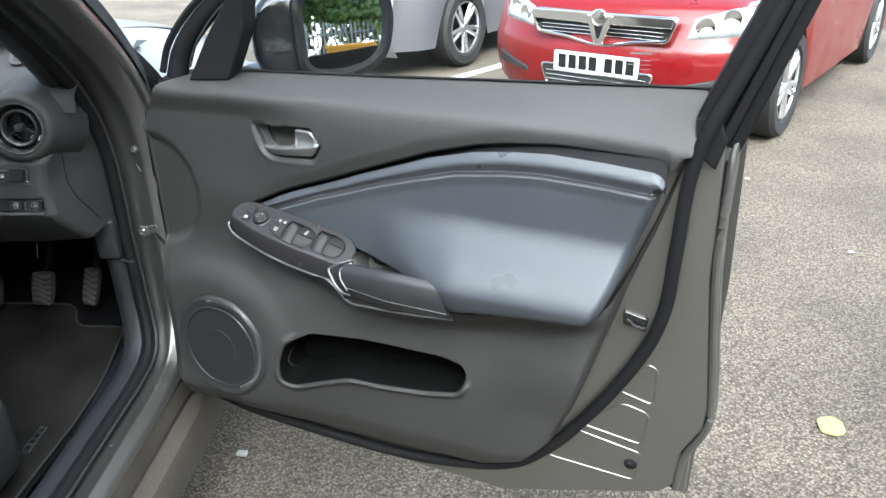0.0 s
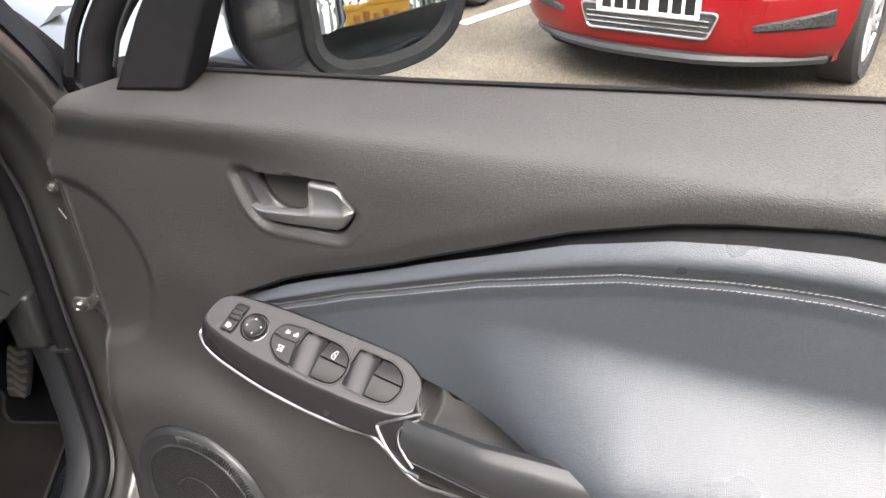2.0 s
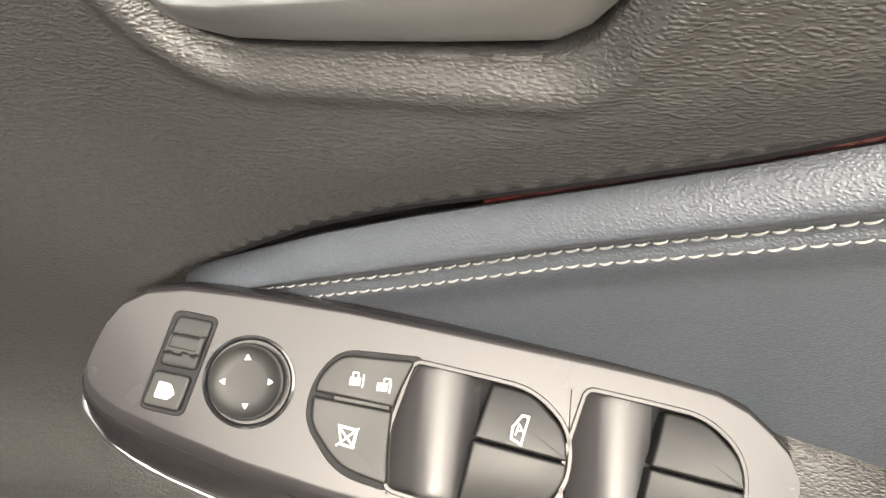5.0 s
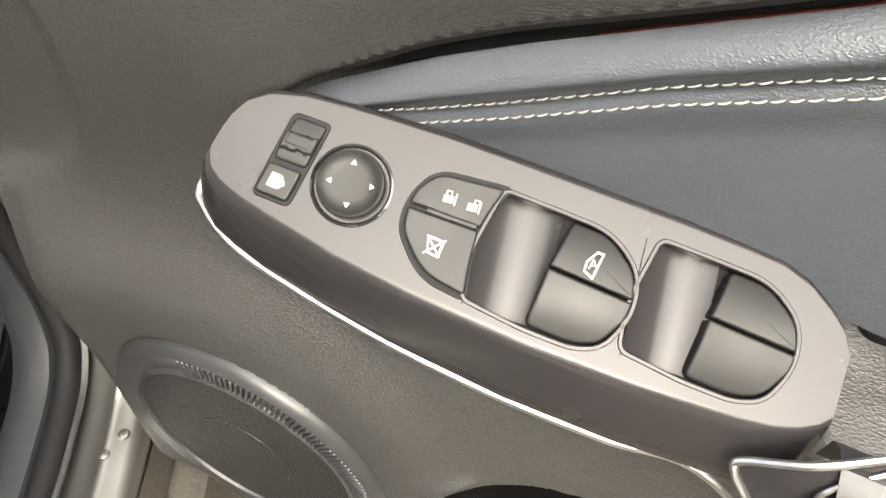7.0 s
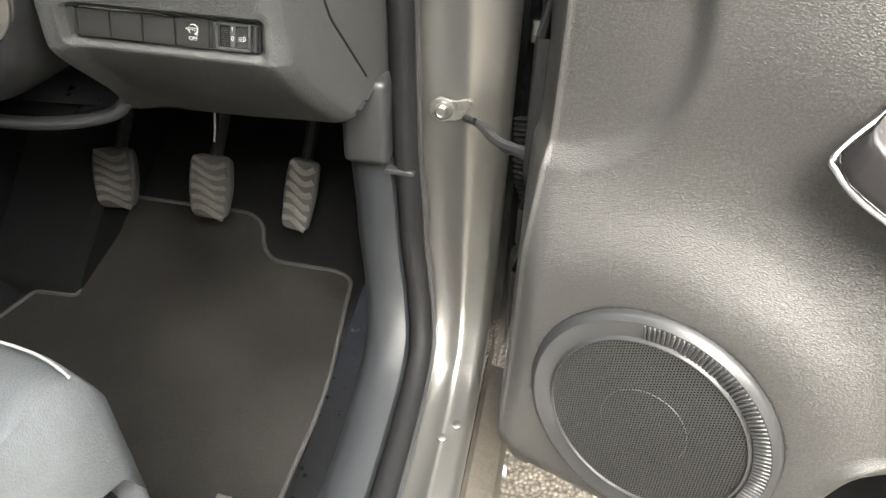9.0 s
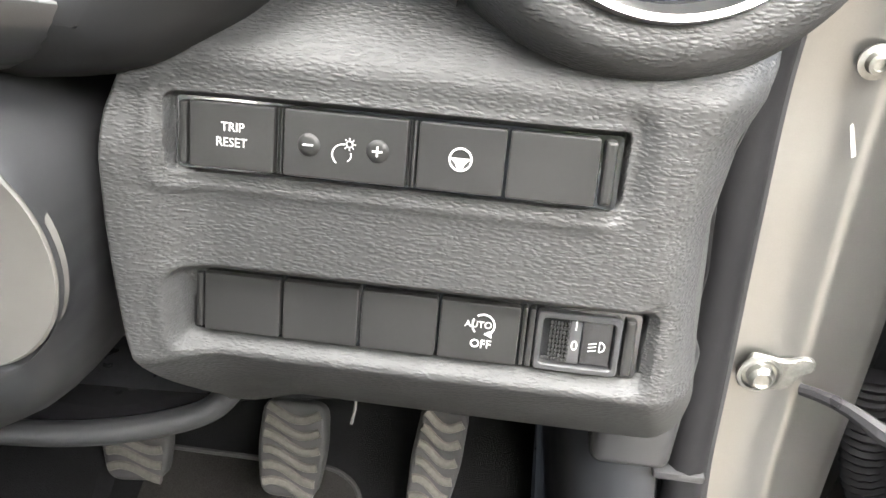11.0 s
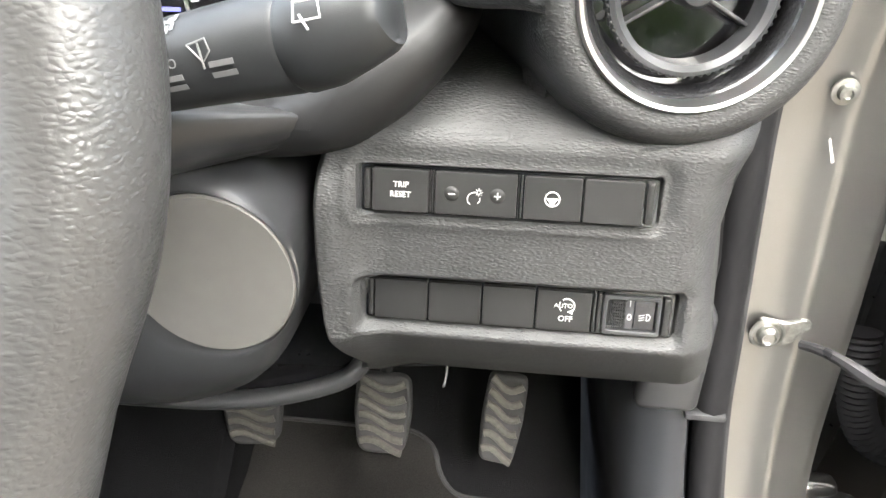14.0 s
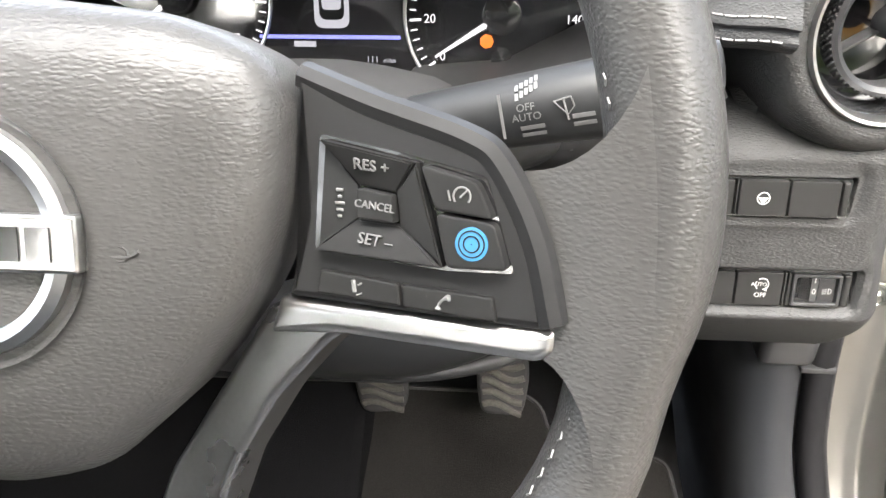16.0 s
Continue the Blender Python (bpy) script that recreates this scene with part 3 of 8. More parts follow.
PG = np.stack([PU, PZ, pad_depth(PU, PZ)], -1)
back = [PG[0] + np.array([0, dz_, dn_]) for dz_, dn_ in ((-0.020, -0.010), (-0.008, -0.007), (-0.002, -0.003))]
part("armrest_pad", face_on(grid(np.concatenate([np.stack(back), PG]), flip=True)), PAD, door, "stitched blue-grey imitation leather panel", 60)

# two rows of stitches along the pad
def stitches(offset):
    g = []
    u = 0.164 + (0.0 if offset > 0 else 0.014)
    while u < 0.838:
        du = 0.0036
        p = []
        for k in range(5):
            uu = u + du * k / 4
            z = float(stitch_z(uu)) + offset
            n = float(pad_depth(np.array(uu), np.array(z))) + 0.0003 + 0.0006 * math.sin(math.pi * k / 4)
            p.append((uu, -n, z + 0.0005 * (k / 4 - 0.5)))
        g.append(tube(p, [0.0002, 0.00036, 0.0004, 0.00036, 0.0002], 5))
        u += 0.0046
    return joined(*g)


for off in (0.0008, -0.0062):
    part("stitching", stitches(off), THREAD, door, "pale grey double stitching")
rl = [(u, -(float(trim_depth(np.array(u), np.array(float(pad_top(u)) + 0.012))) - 0.012) * 0 + 0.014, float(pad_top(u)) - 0.004) for u in np.linspace(0.25, 0.82, 60)]
rl = [(x, 0.0240 - 0.066 * (x - 0.2), z - 0.0012) for x, y, z in rl]
part("ambient_strip", tube(rl, 0.0012, 6), REDLINE, door, "thin red strip in the groove above the pad")

part("trim_edge", tube([(u, 0.0035 - float(trim_depth(np.array(u), np.array(float(pad_top(u)) + 0.0125))), float(pad_top(u)) + 0.0100) for u in np.linspace(0.16, 0.84, 80)], 0.0032, 8), RUBBER, door)
# black strip along the slot above the pad, in place of its shade
gv = np.linspace(0.17, 0.843, 90)
part("pad_groove_shade", face_on(grid([[(u, float(pad_top(u)) + q, -0.033 + 0.066 * (u - 0.2) - 0.006 * k) for k, q in enumerate((-0.009, 0.0, 0.012))] for u in gv])), RUBBER, door, "black strip for the shade in the groove above the pad")

# ---- switch panel on the armrest: its own plane (mm), x along, y towards the glass, h out of the plane ----
SW = Matrix.Identity(4)
for c, (u, z, n) in enumerate([(0.9776, -0.2029, -0.055), (0.0533, 0.4924, -0.8687), (0.2034, 0.8464, 0.4922), (0.2212, 0.8297, 0.0203)]):
    SW[0][c], SW[1][c], SW[2][c] = u, -n, z
MM = Matrix.Diagonal((0.001, 0.001, 0.001, 1))
SWM = SW @ MM

al = np.array([-102, -101, -99, -95, -88, -75, -60, -48, -20, 5, 26, 50, 70, 90, 105, 116, 124, 130, 134.0])
lo = np.interp(al, [-102, -101, -99, -95, -88, -75, -48, -20, 26, 70, 105, 116, 124, 130, 134], [-2, -8, -13, -19, -23.5, -28, -34.5, -40, -46, -48.5, -48.5, -48, -46, -43, -40])
hi = np.interp(al, [-102, -101, -99, -95, -88, -75, -55, -15, 34, 81, 105, 119, 131, 134], [2, 8, 15, 22, 27, 30, 31, 31, 28.5, 26, 23.5, 18, 7, 0])
face_lo = np.interp(al, [-102, -101, -99, -95, -88, -75, -48, -20, 26, 70, 105, 116, 124, 130, 134], [-1, -5, -8, -11, -14, -17.5, -23.5, -27.5, -32, -34, -34, -33, -31, -28, -24])
rows = []
for a, l, h, q in zip(al, lo, hi, face_lo):
    e = min(1.0, (a + 102) / 14 + 0.15)
    row = [(a, h + 3, -9), (a, h + 1.2, -3), (a, h, -0.8), (a, h - 1.2, 0)]
    row += [(a, h - 1.2 + (q - h + 2.4) * k / 6, 0) for k in range(1, 6)]
    row += [(a, q + 1.2, 0), (a - (1 - e) * 1, q - 1.2, -0.5), (a - (1 - e) * 2, q - 3.2, -1.8)]
    row += [(a - (1 - e) * (2 + 7 * t), (q - 3.2) + (l - 7.0 - q + 3.2) * t, -1.8 - 18.5 * (0.75 * t + 0.25 * t * t)) for t in (0.12, 0.25, 0.4, 0.55, 0.7, 0.85, 1.0)]
    row += [(a - (1 - e) * 9, l - 7.0, -22.0), (a - (1 - e) * 9, l - 6.0, -25)]
    rows.append(row)
SKIRT = [rows[i][-1] for i in range(len(rows))]


def hole(p, poly):
    return inside(np.array(p[0]), np.array(p[1]), poly)


WELL = rounded([(-20, 16.5), (5.6, 18), (47, 14.5), (80, 10.5), (100, 8.5), (114, -3), (118, -20), (111, -29), (78, -29), (56, -26), (25, -27), (2, -23.5), (-14.6, -20), (-26.9, -6), (-26.4, 8)],
               [5, 3, 4, 4, 6, 10, 8, 5, 4, 4, 4, 4, 6, 8, 6], 4)


def well_outline(x0):
    well = [(x0, 17.5), (x0 + 22, 16.0), (x0 + 40, 14.5), (x0 + 53, 4), (x0 + 55, -11), (x0 + 48, -25), (x0 + 38, -28), (x0 + 20, -27), (x0 - 3, -23.5), (x0 - 5.2, -8)]
    return ccw(rounded(well, [3, 3, 8, 10, 8, 6, 4, 4, 3, 8], 6))


R_ = np.array(rows, float)
fa = np.unique(np.concatenate([np.linspace(-102, -88, 24), np.arange(-88, 134.01, 0.75)]))
top = []
for a in fa:
    cr = np.stack([[np.interp(a, al, R_[:, k, c]) for c in range(3)] for k in range(R_.shape[1])])
    mid = [cr[3] + (cr[9] - cr[3]) * k / 90 for k in range(1, 90)]
    top.append([*cr[:4], *mid, *cr[9:]])
pv, pf = grid(top)
pa = np.array(pv)
pc = np.array([pa[list(q)].mean(0)[:2] for q in pf])
cut = np.maximum(inside(pc[:, 0], pc[:, 1], well_outline(4.5)), inside(pc[:, 0], pc[:, 1], well_outline(62.0)))
panel = part("switch_panel", moved((pv, [q for q, c in zip(pf, cut) if c < 0]), SWM), GLOSS, door, "gunmetal gloss window switch panel", 50)
edge = [SWM @ Vector((p[0] - 0.8, p[1] - 1.5, p[2] - 0.3)) for p in SKIRT]
chrome_pts = smooth_path([tuple(SWM @ Vector((-96, 24, -14)))] + [tuple(e) for e in edge[0:15:2]] + [(0.36, -0.064, 0.7325), (0.40, -0.071, 0.7340), (0.445, -0.076, 0.7370), (0.50, -0.080, 0.7415), (0.556, -0.083, 0.7475)], 6)
part("chrome_line", tube(chrome_pts, 0.0019, 8), SATIN, door, "thin bright trim line")


def sw_plate(name, pts, r, h0, h1, bevel, material, parent, label="", dish=0.0, tilt=None):
    g = plate(rounded(pts, r, 5), h0, h1, bevel, 3, dish, inner=8 if tilt else 0)
    if tilt:
        g = [(x, y, z + tilt(x, y)) for x, y, z in g[0]], g[1]
    return part(name, moved(g, SWM), material, parent, label)


# fold switch with rocker, mirror joystick
sw_plate("switch_bezel", [(-77.2, 22.2), (-62.0, 21.6), (-67.5, -12.2), (-82.5, -11.2)], 3, -1, 0.5, 0.4, RUBBER, door)
sw_plate("rocker", [(-75.6, 20.6), (-63.4, 20.2), (-66.0, 3.0), (-78.6, 3.6)], 2, 0, 2.2, 1.0, BUTTON, door, tilt=lambda x, y: -0.0016 * (y - 11) ** 2 * 8 + (1.2 if abs(y - 11) < 3 else 0))
sw_plate("rocker_ridge", [(-75.6, 14.2), (-65.2, 13.8), (-66.3, 8.8), (-76.6, 9.3)], 1.2, 1.0, 3.6, 1.0, BUTTON, door)
foldb = sw_plate("fold_button", [(-79.2, 1.8), (-66.6, 1.2), (-68.6, -10.6), (-81.2, -9.8)], 2, 0, 2.4, 0.9, BUTTON, door)
sw_plate("fold_mark", [(-76.6, -1.6), (-72.6, -2.0), (-70.8, -5.0), (-73.0, -7.2), (-77.4, -6.8)], 0.6, 2.3, 2.55, 0, MARK, foldb)
JOY = SWM @ Matrix.Translation((-48.4, 2.6, 0))
part("joystick_well", revolve([(15.2, 0.6), (14.4, 0.9), (13.6, 0.2), (13.0, -3.0), (0.1, -3.0)], 48, JOY), PIANO, door)
joy = part("mirror_joystick", revolve([(0.05, 3.0), (6.0, 3.1), (9.0, 3.4), (10.6, 4.4), (11.4, 5.0), (12.2, 4.6), (12.5, 3.2), (12.3, -1.0), (11.0, -3.0)][::-1], 48, JOY), BUTTON, door, "round mirror adjuster")
for k in range(4):
    g = plate([(-1.1, 7.0), (1.1, 7.0), (0, 8.8)], 3.0, 3.75)
    part("arrow_mark", moved(g, JOY @ pose(0, 0, 0, 0, 0, 90 * k + 8)), MARK, joy)

# lock and window switches
LOCKS = [(-20.3, 16.4), (5.6, 17.4), (2.2, 10), (-0.4, 2.0), (-26.4, 4.5), (-25.0, 9.5)]
sw_plate("switch_surround", [(-21, 18), (7.5, 19.5), (2.5, 8), (0.6, -8), (3.4, -25), (-15.5, -22), (-28.6, -7), (-28.2, 6)], [7, 3, 6, 6, 4, 8, 10, 8], -1, 0.35, 0.3, RUBBER, door)
lockb = sw_plate("lock_button", [(-20.0, 16.2), (4.6, 17.6), (1.4, 8), (0.0, 1.8), (-26.4, 3.0), (-25.8, 8)], [6, 2, 5, 1, 1, 5], 0, 2.4, 1.0, BUTTON, door)
wlockb = sw_plate("window_lock_button", [(-26.6, 1.6), (-0.2, 0.6), (0.2, -10), (2.0, -22.6), (-14.8, -19.4), (-26.2, -7)], [1, 1, 5, 2, 7, 8], 0, 2.4, 1.0, BUTTON, door)
sw_plate("dividing_ridge", [(-20, 3.0), (-1.0, 2.4), (-1.0, 0.6), (-20, 1.2)], 0.6, 1.5, 3.0, 0.5, BUTTON, door)


def padlock(x, y, open_):
    g = [plate([(x - 1.9, y - 2.2), (x + 1.5, y - 2.0), (x + 1.5, y + 0.6), (x - 1.9, y + 0.4)], 2.3, 2.56)]
    o = 1.4 if open_ else 0.0
    g.append(tube([(x - 1.2 + o, y + 0.4, 2.45), (x - 1.2 + o, y + 2.0, 2.45), (x + 0.6 + o, y + 2.1, 2.45), (x + 0.6 + o, y + 0.8, 2.45)], 0.32, 5))
    g.append(tube([(x + 2.4, y - 2.4, 2.45), (x + 2.4, y + 1.8, 2.45)], 0.3, 5))
    return joined(*g)


part("lock_mark", moved(padlock(-13.6, 9.0, False), SWM), MARK, lockb)
part("unlock_mark", moved(padlock(-4.6, 8.6, True), SWM), MARK, lockb)
g = joined(ring_plate([(-16.8, -6.0), (-10.0, -6.6), (-10.6, -13.0), (-15.0, -12.4)], [(-16.0, -6.9), (-10.9, -7.4), (-11.3, -12.2), (-14.6, -11.7)], 2.3, 2.56),
           tube([(-16.4, -12.8, 2.5), (-9.8, -6.2, 2.5)], 0.35, 5), tube([(-16.4, -6.6, 2.5), (-10.4, -12.6, 2.5)], 0.35, 5))
part("window_lock_mark", moved(g, SWM), MARK, wlockb)


def window_switch(x0, up_mark):
    """A rocker for a window, in its scooped well."""
    o = well_outline(x0)
    part("switch_well_rim", moved(ring_plate(inset(o, -1.3), inset(o, 0.5), -7.0, 0.7, 0.35), SWM), GLOSS, door)
    rows = []
    for x in np.linspace(x0 - 4, x0 + 24, 16):
        t = (x - x0 + 4) / 28
        rows.append([(x + (-1.6 * math.sin((y + 3) / 22)), y * (0.98 if y > 0 else 0.98), 0.3 - 7.4 * math.sin(math.pi * t * 0.82) ** 0.8) for y in np.linspace(-26.0, 17.0, 14)])
    part("finger_scoop", moved(grid(rows), SWM), GLOSS, door, "scooped gunmetal well")
    part("well_floor", moved(plate(inset(o, 0.3), -9, -7.4), SWM), RUBBER, door)
    def crown(x, y):
        return 1.6 - 0.011 * (y + 6) ** 2 * 0.9
    up = plate(rounded([(x0 + 26.5, 14.5), (x0 + 40, 13.2), (x0 + 51.5, 3.2), (x0 + 53.4, -6.2), (x0 + 22.6, -3.2)], [2, 5, 5, 1, 1], 5), -6, 1.6, 0.9, inner=8)
    dn = plate(rounded([(x0 + 22.4, -4.2), (x0 + 53.4, -7.2), (x0 + 53.2, -13), (x0 + 47, -24), (x0 + 38, -26.6), (x0 + 20.5, -25.4)], [1, 1, 6, 5, 5, 3], 5), -6, 1.6, 0.9, inner=8)
    b = part("window_rocker_front", moved(([(x, y, z + crown(x, y)) for x, y, z in up[0]], up[1]), SWM), BUTTON, door)
    part("window_rocker_rear", moved(([(x, y, z + crown(x, y)) for x, y, z in dn[0]], dn[1]), SWM), BUTTON, door)
    if up_mark:
        f = lambda q, h: [(x0 + 36.6 + x * 0.9, 1.6 + y, h) for x, y in q]
        a, c = [(-2.8, -3.4), (1.6, -5.2), (3.4, 4.6), (0.4, 4.8), (-2.8, 0.4)], [(-2.0, -2.9), (1.1, -4.2), (2.5, 3.8), (0.8, 4.0), (-2.0, 0.2)]
        g = ring_plate([(x, y) for x, y, _ in f(a, 0)], [(x, y) for x, y, _ in f(c, 0)], 2.4, 3.4)
        part("window_mark", moved(g, SWM), MARK, b)
        words("A", 5.2, SWM @ pose(x0 + 36.8, 1.4, 3.35, 0, 0, 12), MARK, b, "auto_mark", 0.03)


window_switch(4.5, True)
window_switch(62.0, False)

# pull grip with its silver accent
def grip(sections, material, name, label):
    rows = []
    for u, pts in sections:
        t = (u - 0.352) / 0.193
        rows.append([(u - 0.45 * t * (z - 0.765), -n, z) for n, z in pts])
    return part(name, grid(rows, flip=True), material, door, label)


sec, strip = [], []
for u in np.linspace(0.352, 0.545, 24):
    t = (u - 0.352) / 0.193
    zt, zb, n0 = 0.797 + 0.004 * t + 0.004 * math.sin(t * 3.1), 0.763 - 0.006 * t, 0.066 + 0.017 * min(1, 2.2 * t)
    zl = float(np.interp(u, [0.36, 0.40, 0.445, 0.50, 0.556], [0.7325, 0.734, 0.737, 0.7415, 0.7475]))
    uu = u
    sec.append((uu, [(n0 - 0.030, zt - 0.028), (n0 - 0.026, zt - 0.008), (n0 - 0.020, zt - 0.001), (n0 - 0.012, zt + 0.001), (n0 - 0.004, zt - 0.003), (n0 + 0.001, zt - 0.010), (n0 + 0.003, zb + 0.008), (n0 + 0.001, zb + 0.001), (n0 - 0.003, zb - 0.0015)]))
    strip.append((uu, [(n0 - 0.004, zb), (n0 + 0.0008, zb - 0.001), (n0 + 0.0015, zb - 0.010), (n0 - 0.001, min(zb - 0.012, zl + 0.008)), (n0 - 0.005, zl + 0.001), (n0 - 0.018, zl - 0.002)]))
grip(sec, SMOOTHPLASTIC, "pull_grip", "dark grained pull grip")
grip(strip, GLOSS, "gloss_strip", "gunmetal gloss strip below the grip")
part("bright_line", tube([(u, p[1][0] * -1 - 0.0006, p[1][1]) for u, p in strip], 0.0009, 6), SATIN, door)
ar = [[(0.366, 0.8035, 0.047), (0.345, 0.796, 0.055), (0.3245, 0.7845, 0.0535)], [(0.365, 0.8000, 0.051), (0.348, 0.7915, 0.0585), (0.3235, 0.7815, 0.0555)],
      [(0.352, 0.787, 0.062), (0.341, 0.780, 0.0615), (0.3265, 0.7755, 0.0585)], [(0.352, 0.776, 0.068), (0.347, 0.769, 0.0675), (0.337, 0.7635, 0.0645)], [(0.3655, 0.7600, 0.0735), (0.363, 0.7555, 0.0735), (0.354, 0.752, 0.070)], [(0.374, 0.7575, 0.077), (0.373, 0.7550, 0.0765), (0.371, 0.7530, 0.0755)]]
acc_ = part("silver_accent", face_on(grid(ar)), GLOSS, door, "gunmetal V-shaped accent with bright edges")
part("accent_edge", face_on(tube(smooth_path([(0.367, 0.8045, 0.0485), (0.345, 0.7975, 0.0555), (0.3250, 0.7855, 0.0550), (0.3235, 0.7815, 0.0570), (0.3275, 0.7755, 0.0600), (0.338, 0.7640, 0.0660), (0.355, 0.7525, 0.0715), (0.372, 0.7535, 0.0770)], 6), 0.0016, 8)), SATIN, acc_, "bright silver edge")
part("accent_edge", face_on(tube(smooth_path([(0.366, 0.8000, 0.0520), (0.352, 0.7935, 0.0590), (0.3480, 0.7850, 0.0630), (0.3530, 0.7740, 0.0690), (0.366, 0.7600, 0.0745)], 6), 0.0011, 8)), SATIN, acc_, "bright silver edge")
# black plate fills the grip's hollow; its colour replaces the shade there
part("grip_hollow_shade", face_on(plate(rounded([(0.350, 0.790), (0.362, 0.808), (0.42, 0.803), (0.50, 0.793), (0.525, 0.780), (0.53, 0.765), (0.37, 0.762)], 0.006), -0.06, -0.022, 0.003)), RUBBER, door, "black plate for the shade in the hollow behind the grip")

# ---- inner door handle in its recess ----
part("handle_cup", face_on(plate(inset(ccw(HANDLE), -0.0006), -0.066, -0.052)), SMOOTHPLASTIC, door, "dark recess of the inner handle")
hn = lambda u: -0.012 + (u - 0.16) * 0.115            # the handle's own slant
part("handle_cup_back", face_on(grid([[(0.166 + 0.104 * s_, 1.006 - 0.060 * t_, -0.042 + 0.006 * t_ ** 2 + 0.004 * math.cos(s_ * 3)) for s_ in np.linspace(0, 1, 16)] for t_ in np.linspace(0, 1, 12)])), mat("moulded_recess_back", (0.032, 0.031, 0.029), 0.5, var=0.15, vscale=40, fine=500, bumps=(("noise", 2500, 0.00004),)), door, "smooth grey back of the handle recess", 60)
ci = smooth_path([(0.1722, 1.001, 0), (0.1737, 0.9912, 0), (0.1776, 0.9778, 0), (0.1868, 0.964, 0), (0.1977, 0.9572, 0), (0.2132, 0.9550, 0), (0.236, 0.9545, 0)], 5)
co = smooth_path([(0.1582, 1.000, 0), (0.1583, 0.9826, 0), (0.1628, 0.9699, 0), (0.1691, 0.9588, 0), (0.1780, 0.9515, 0), (0.196, 0.9475, 0), (0.230, 0.948, 0)], 5)
rows = []
for (iu, iz, _), (ou, oz, _) in zip(ci, co):
    rows.append([(ou + 0.0012, oz + 0.0004, -0.0172), (ou + 0.0014, oz + 0.0004, -0.0187)] + [(ou + (iu - ou) * s_, oz + (iz - oz) * s_, -0.019 - 0.012 * s_ ** 0.7) for s_ in np.linspace(0.04, 0.94, 8)] + [(iu, iz, -0.0318), (iu + 0.0006, iz + 0.0004, -0.036), (iu + 0.0010, iz + 0.0006, -0.050)])
part("handle_side_cheek", face_on(grid(rows, flip=True)), SMOOTHPLASTIC, door, "", 60)
part("cheek_edge", face_on(tube([(ou + 0.0022, oz + 0.0006, -0.0184) for ou, oz, _ in co[:18]], 0.0005, 6)), SMOOTHPLASTIC, door)
lev_lo = line([(0.1738, 0.9632), (0.1771, 0.9556), (0.1824, 0.9522), (0.1961, 0.9496), (0.2118, 0.9502), (0.2484, 0.9531), (0.2719, 0.9556), (0.2790, 0.9597), (0.2883, 0.9705), (0.2925, 0.9785)])
lev_hi = line([(0.1738, 0.9640), (0.1941, 0.9650), (0.2134, 0.9674), (0.2316, 0.9702), (0.2396, 0.9730), (0.2437, 0.9777), (0.2450, 0.9830), (0.2458, 0.9985), (0.2475, 1.0008), (0.2580, 1.0004), (0.2753, 1.0003), (0.2810, 0.9974), (0.2856, 0.9901), (0.2925, 0.9793)])
lev_ridge = line([(0.1738, 0.9636), (0.1806, 0.9620), (0.1962, 0.9622), (0.2329, 0.9662), (0.258, 0.9704), (0.2809, 0.9745), (0.2894, 0.9778), (0.2925, 0.9789)])
lu = np.unique(np.concatenate([np.linspace(0.1738, 0.2925, 80), np.linspace(0.238, 0.252, 40), np.linspace(0.276, 0.2925, 24)]))
rows = []
for u in lu:
    lo_, hi_, ri = float(lev_lo(u)), float(lev_hi(u)), float(lev_ridge(u))
    e = float(sm(0.2918, 0.2820, np.array(u))) * float(sm(0.1735, 0.186, np.array(u)))
    blk = float(sm(0.2440, 0.2500, np.array(u)))
    b0 = hn(u) - 0.002
    col = [(lo_, b0 - 0.014), (lo_, b0 - 0.005), (lo_ + 0.0004, b0 - 0.0022)]
    for s_ in np.linspace(0.12, 1, 8):
        col.append((lo_ + (ri - lo_) * s_, b0 - 0.0015 + 0.0062 * math.sin(s_ * 1.35) * (0.35 + 0.65 * e)))
    top = col[-1][1]
    for s_ in np.linspace(0.07, 1, 16):
        dish = -0.0042 * math.sin(min(s_ * 1.08, 1) * math.pi) ** 0.7 * (1 - 0.75 * float(sm(0.270, 0.288, np.array(u))))
        roll = -0.0030 * max(0, (s_ - 0.88) / 0.12) ** 2
        col.append((ri + (hi_ - ri) * s_, top + blk * (dish + roll - 0.001 * s_) - (1 - blk) * 0.0065 * s_ ** 1.8))
    col += [(hi_ - 0.0012 * (1 - blk), b0 - 0.0035 - 0.0065 * blk), (hi_ - 0.0002 - 0.0045 * (1 - blk), b0 - 0.006 - 0.012 * blk)]
    rows.append([(u, z, n) for z, n in col])
lever = part("handle_lever", face_on(grid(rows, flip=True)), mat("satin_silver_lever", (0.33, 0.334, 0.334), 0.40, metal=0.85, var=0.04, vscale=30, fine=500), door, "satin silver pull lever", 75)

# ---- loudspeaker ----
SPK = FACE @ Matrix.Translation((0.050, 0.5567, 0.0306)) @ pose(0, 0, 0, -4.5, -4.0, 0) @ Matrix.Diagonal((1.05, 1.05, 1, 1))
part("speaker_ring", moved(revolve([(0.102, -0.03), (0.1015, 0.002), (0.099, 0.006), (0.0955, 0.0085), (0.092, 0.008), (0.0855, 0.0062), (0.0815, 0.0066), (0.0800, 0.0090), (0.0790, 0.0094), (0.0780, 0.007), (0.0775, -0.004)][::-1], 96), SPK), SMOOTHPLASTIC, door, "dark round speaker surround")
g = []
for k in range(74):
    a = radians(-62 + k * 2.25)
    m = SPK @ pose(0, 0, 0, 0, 0, math.degrees(a))
    g.append(moved(block(0.0885, 0, 0.0078, 0.0125, 0.0020, 0.0036, 0.0007, 1), m))
part("surround_ribs", joined(*g), SMOOTHPLASTIC, door)
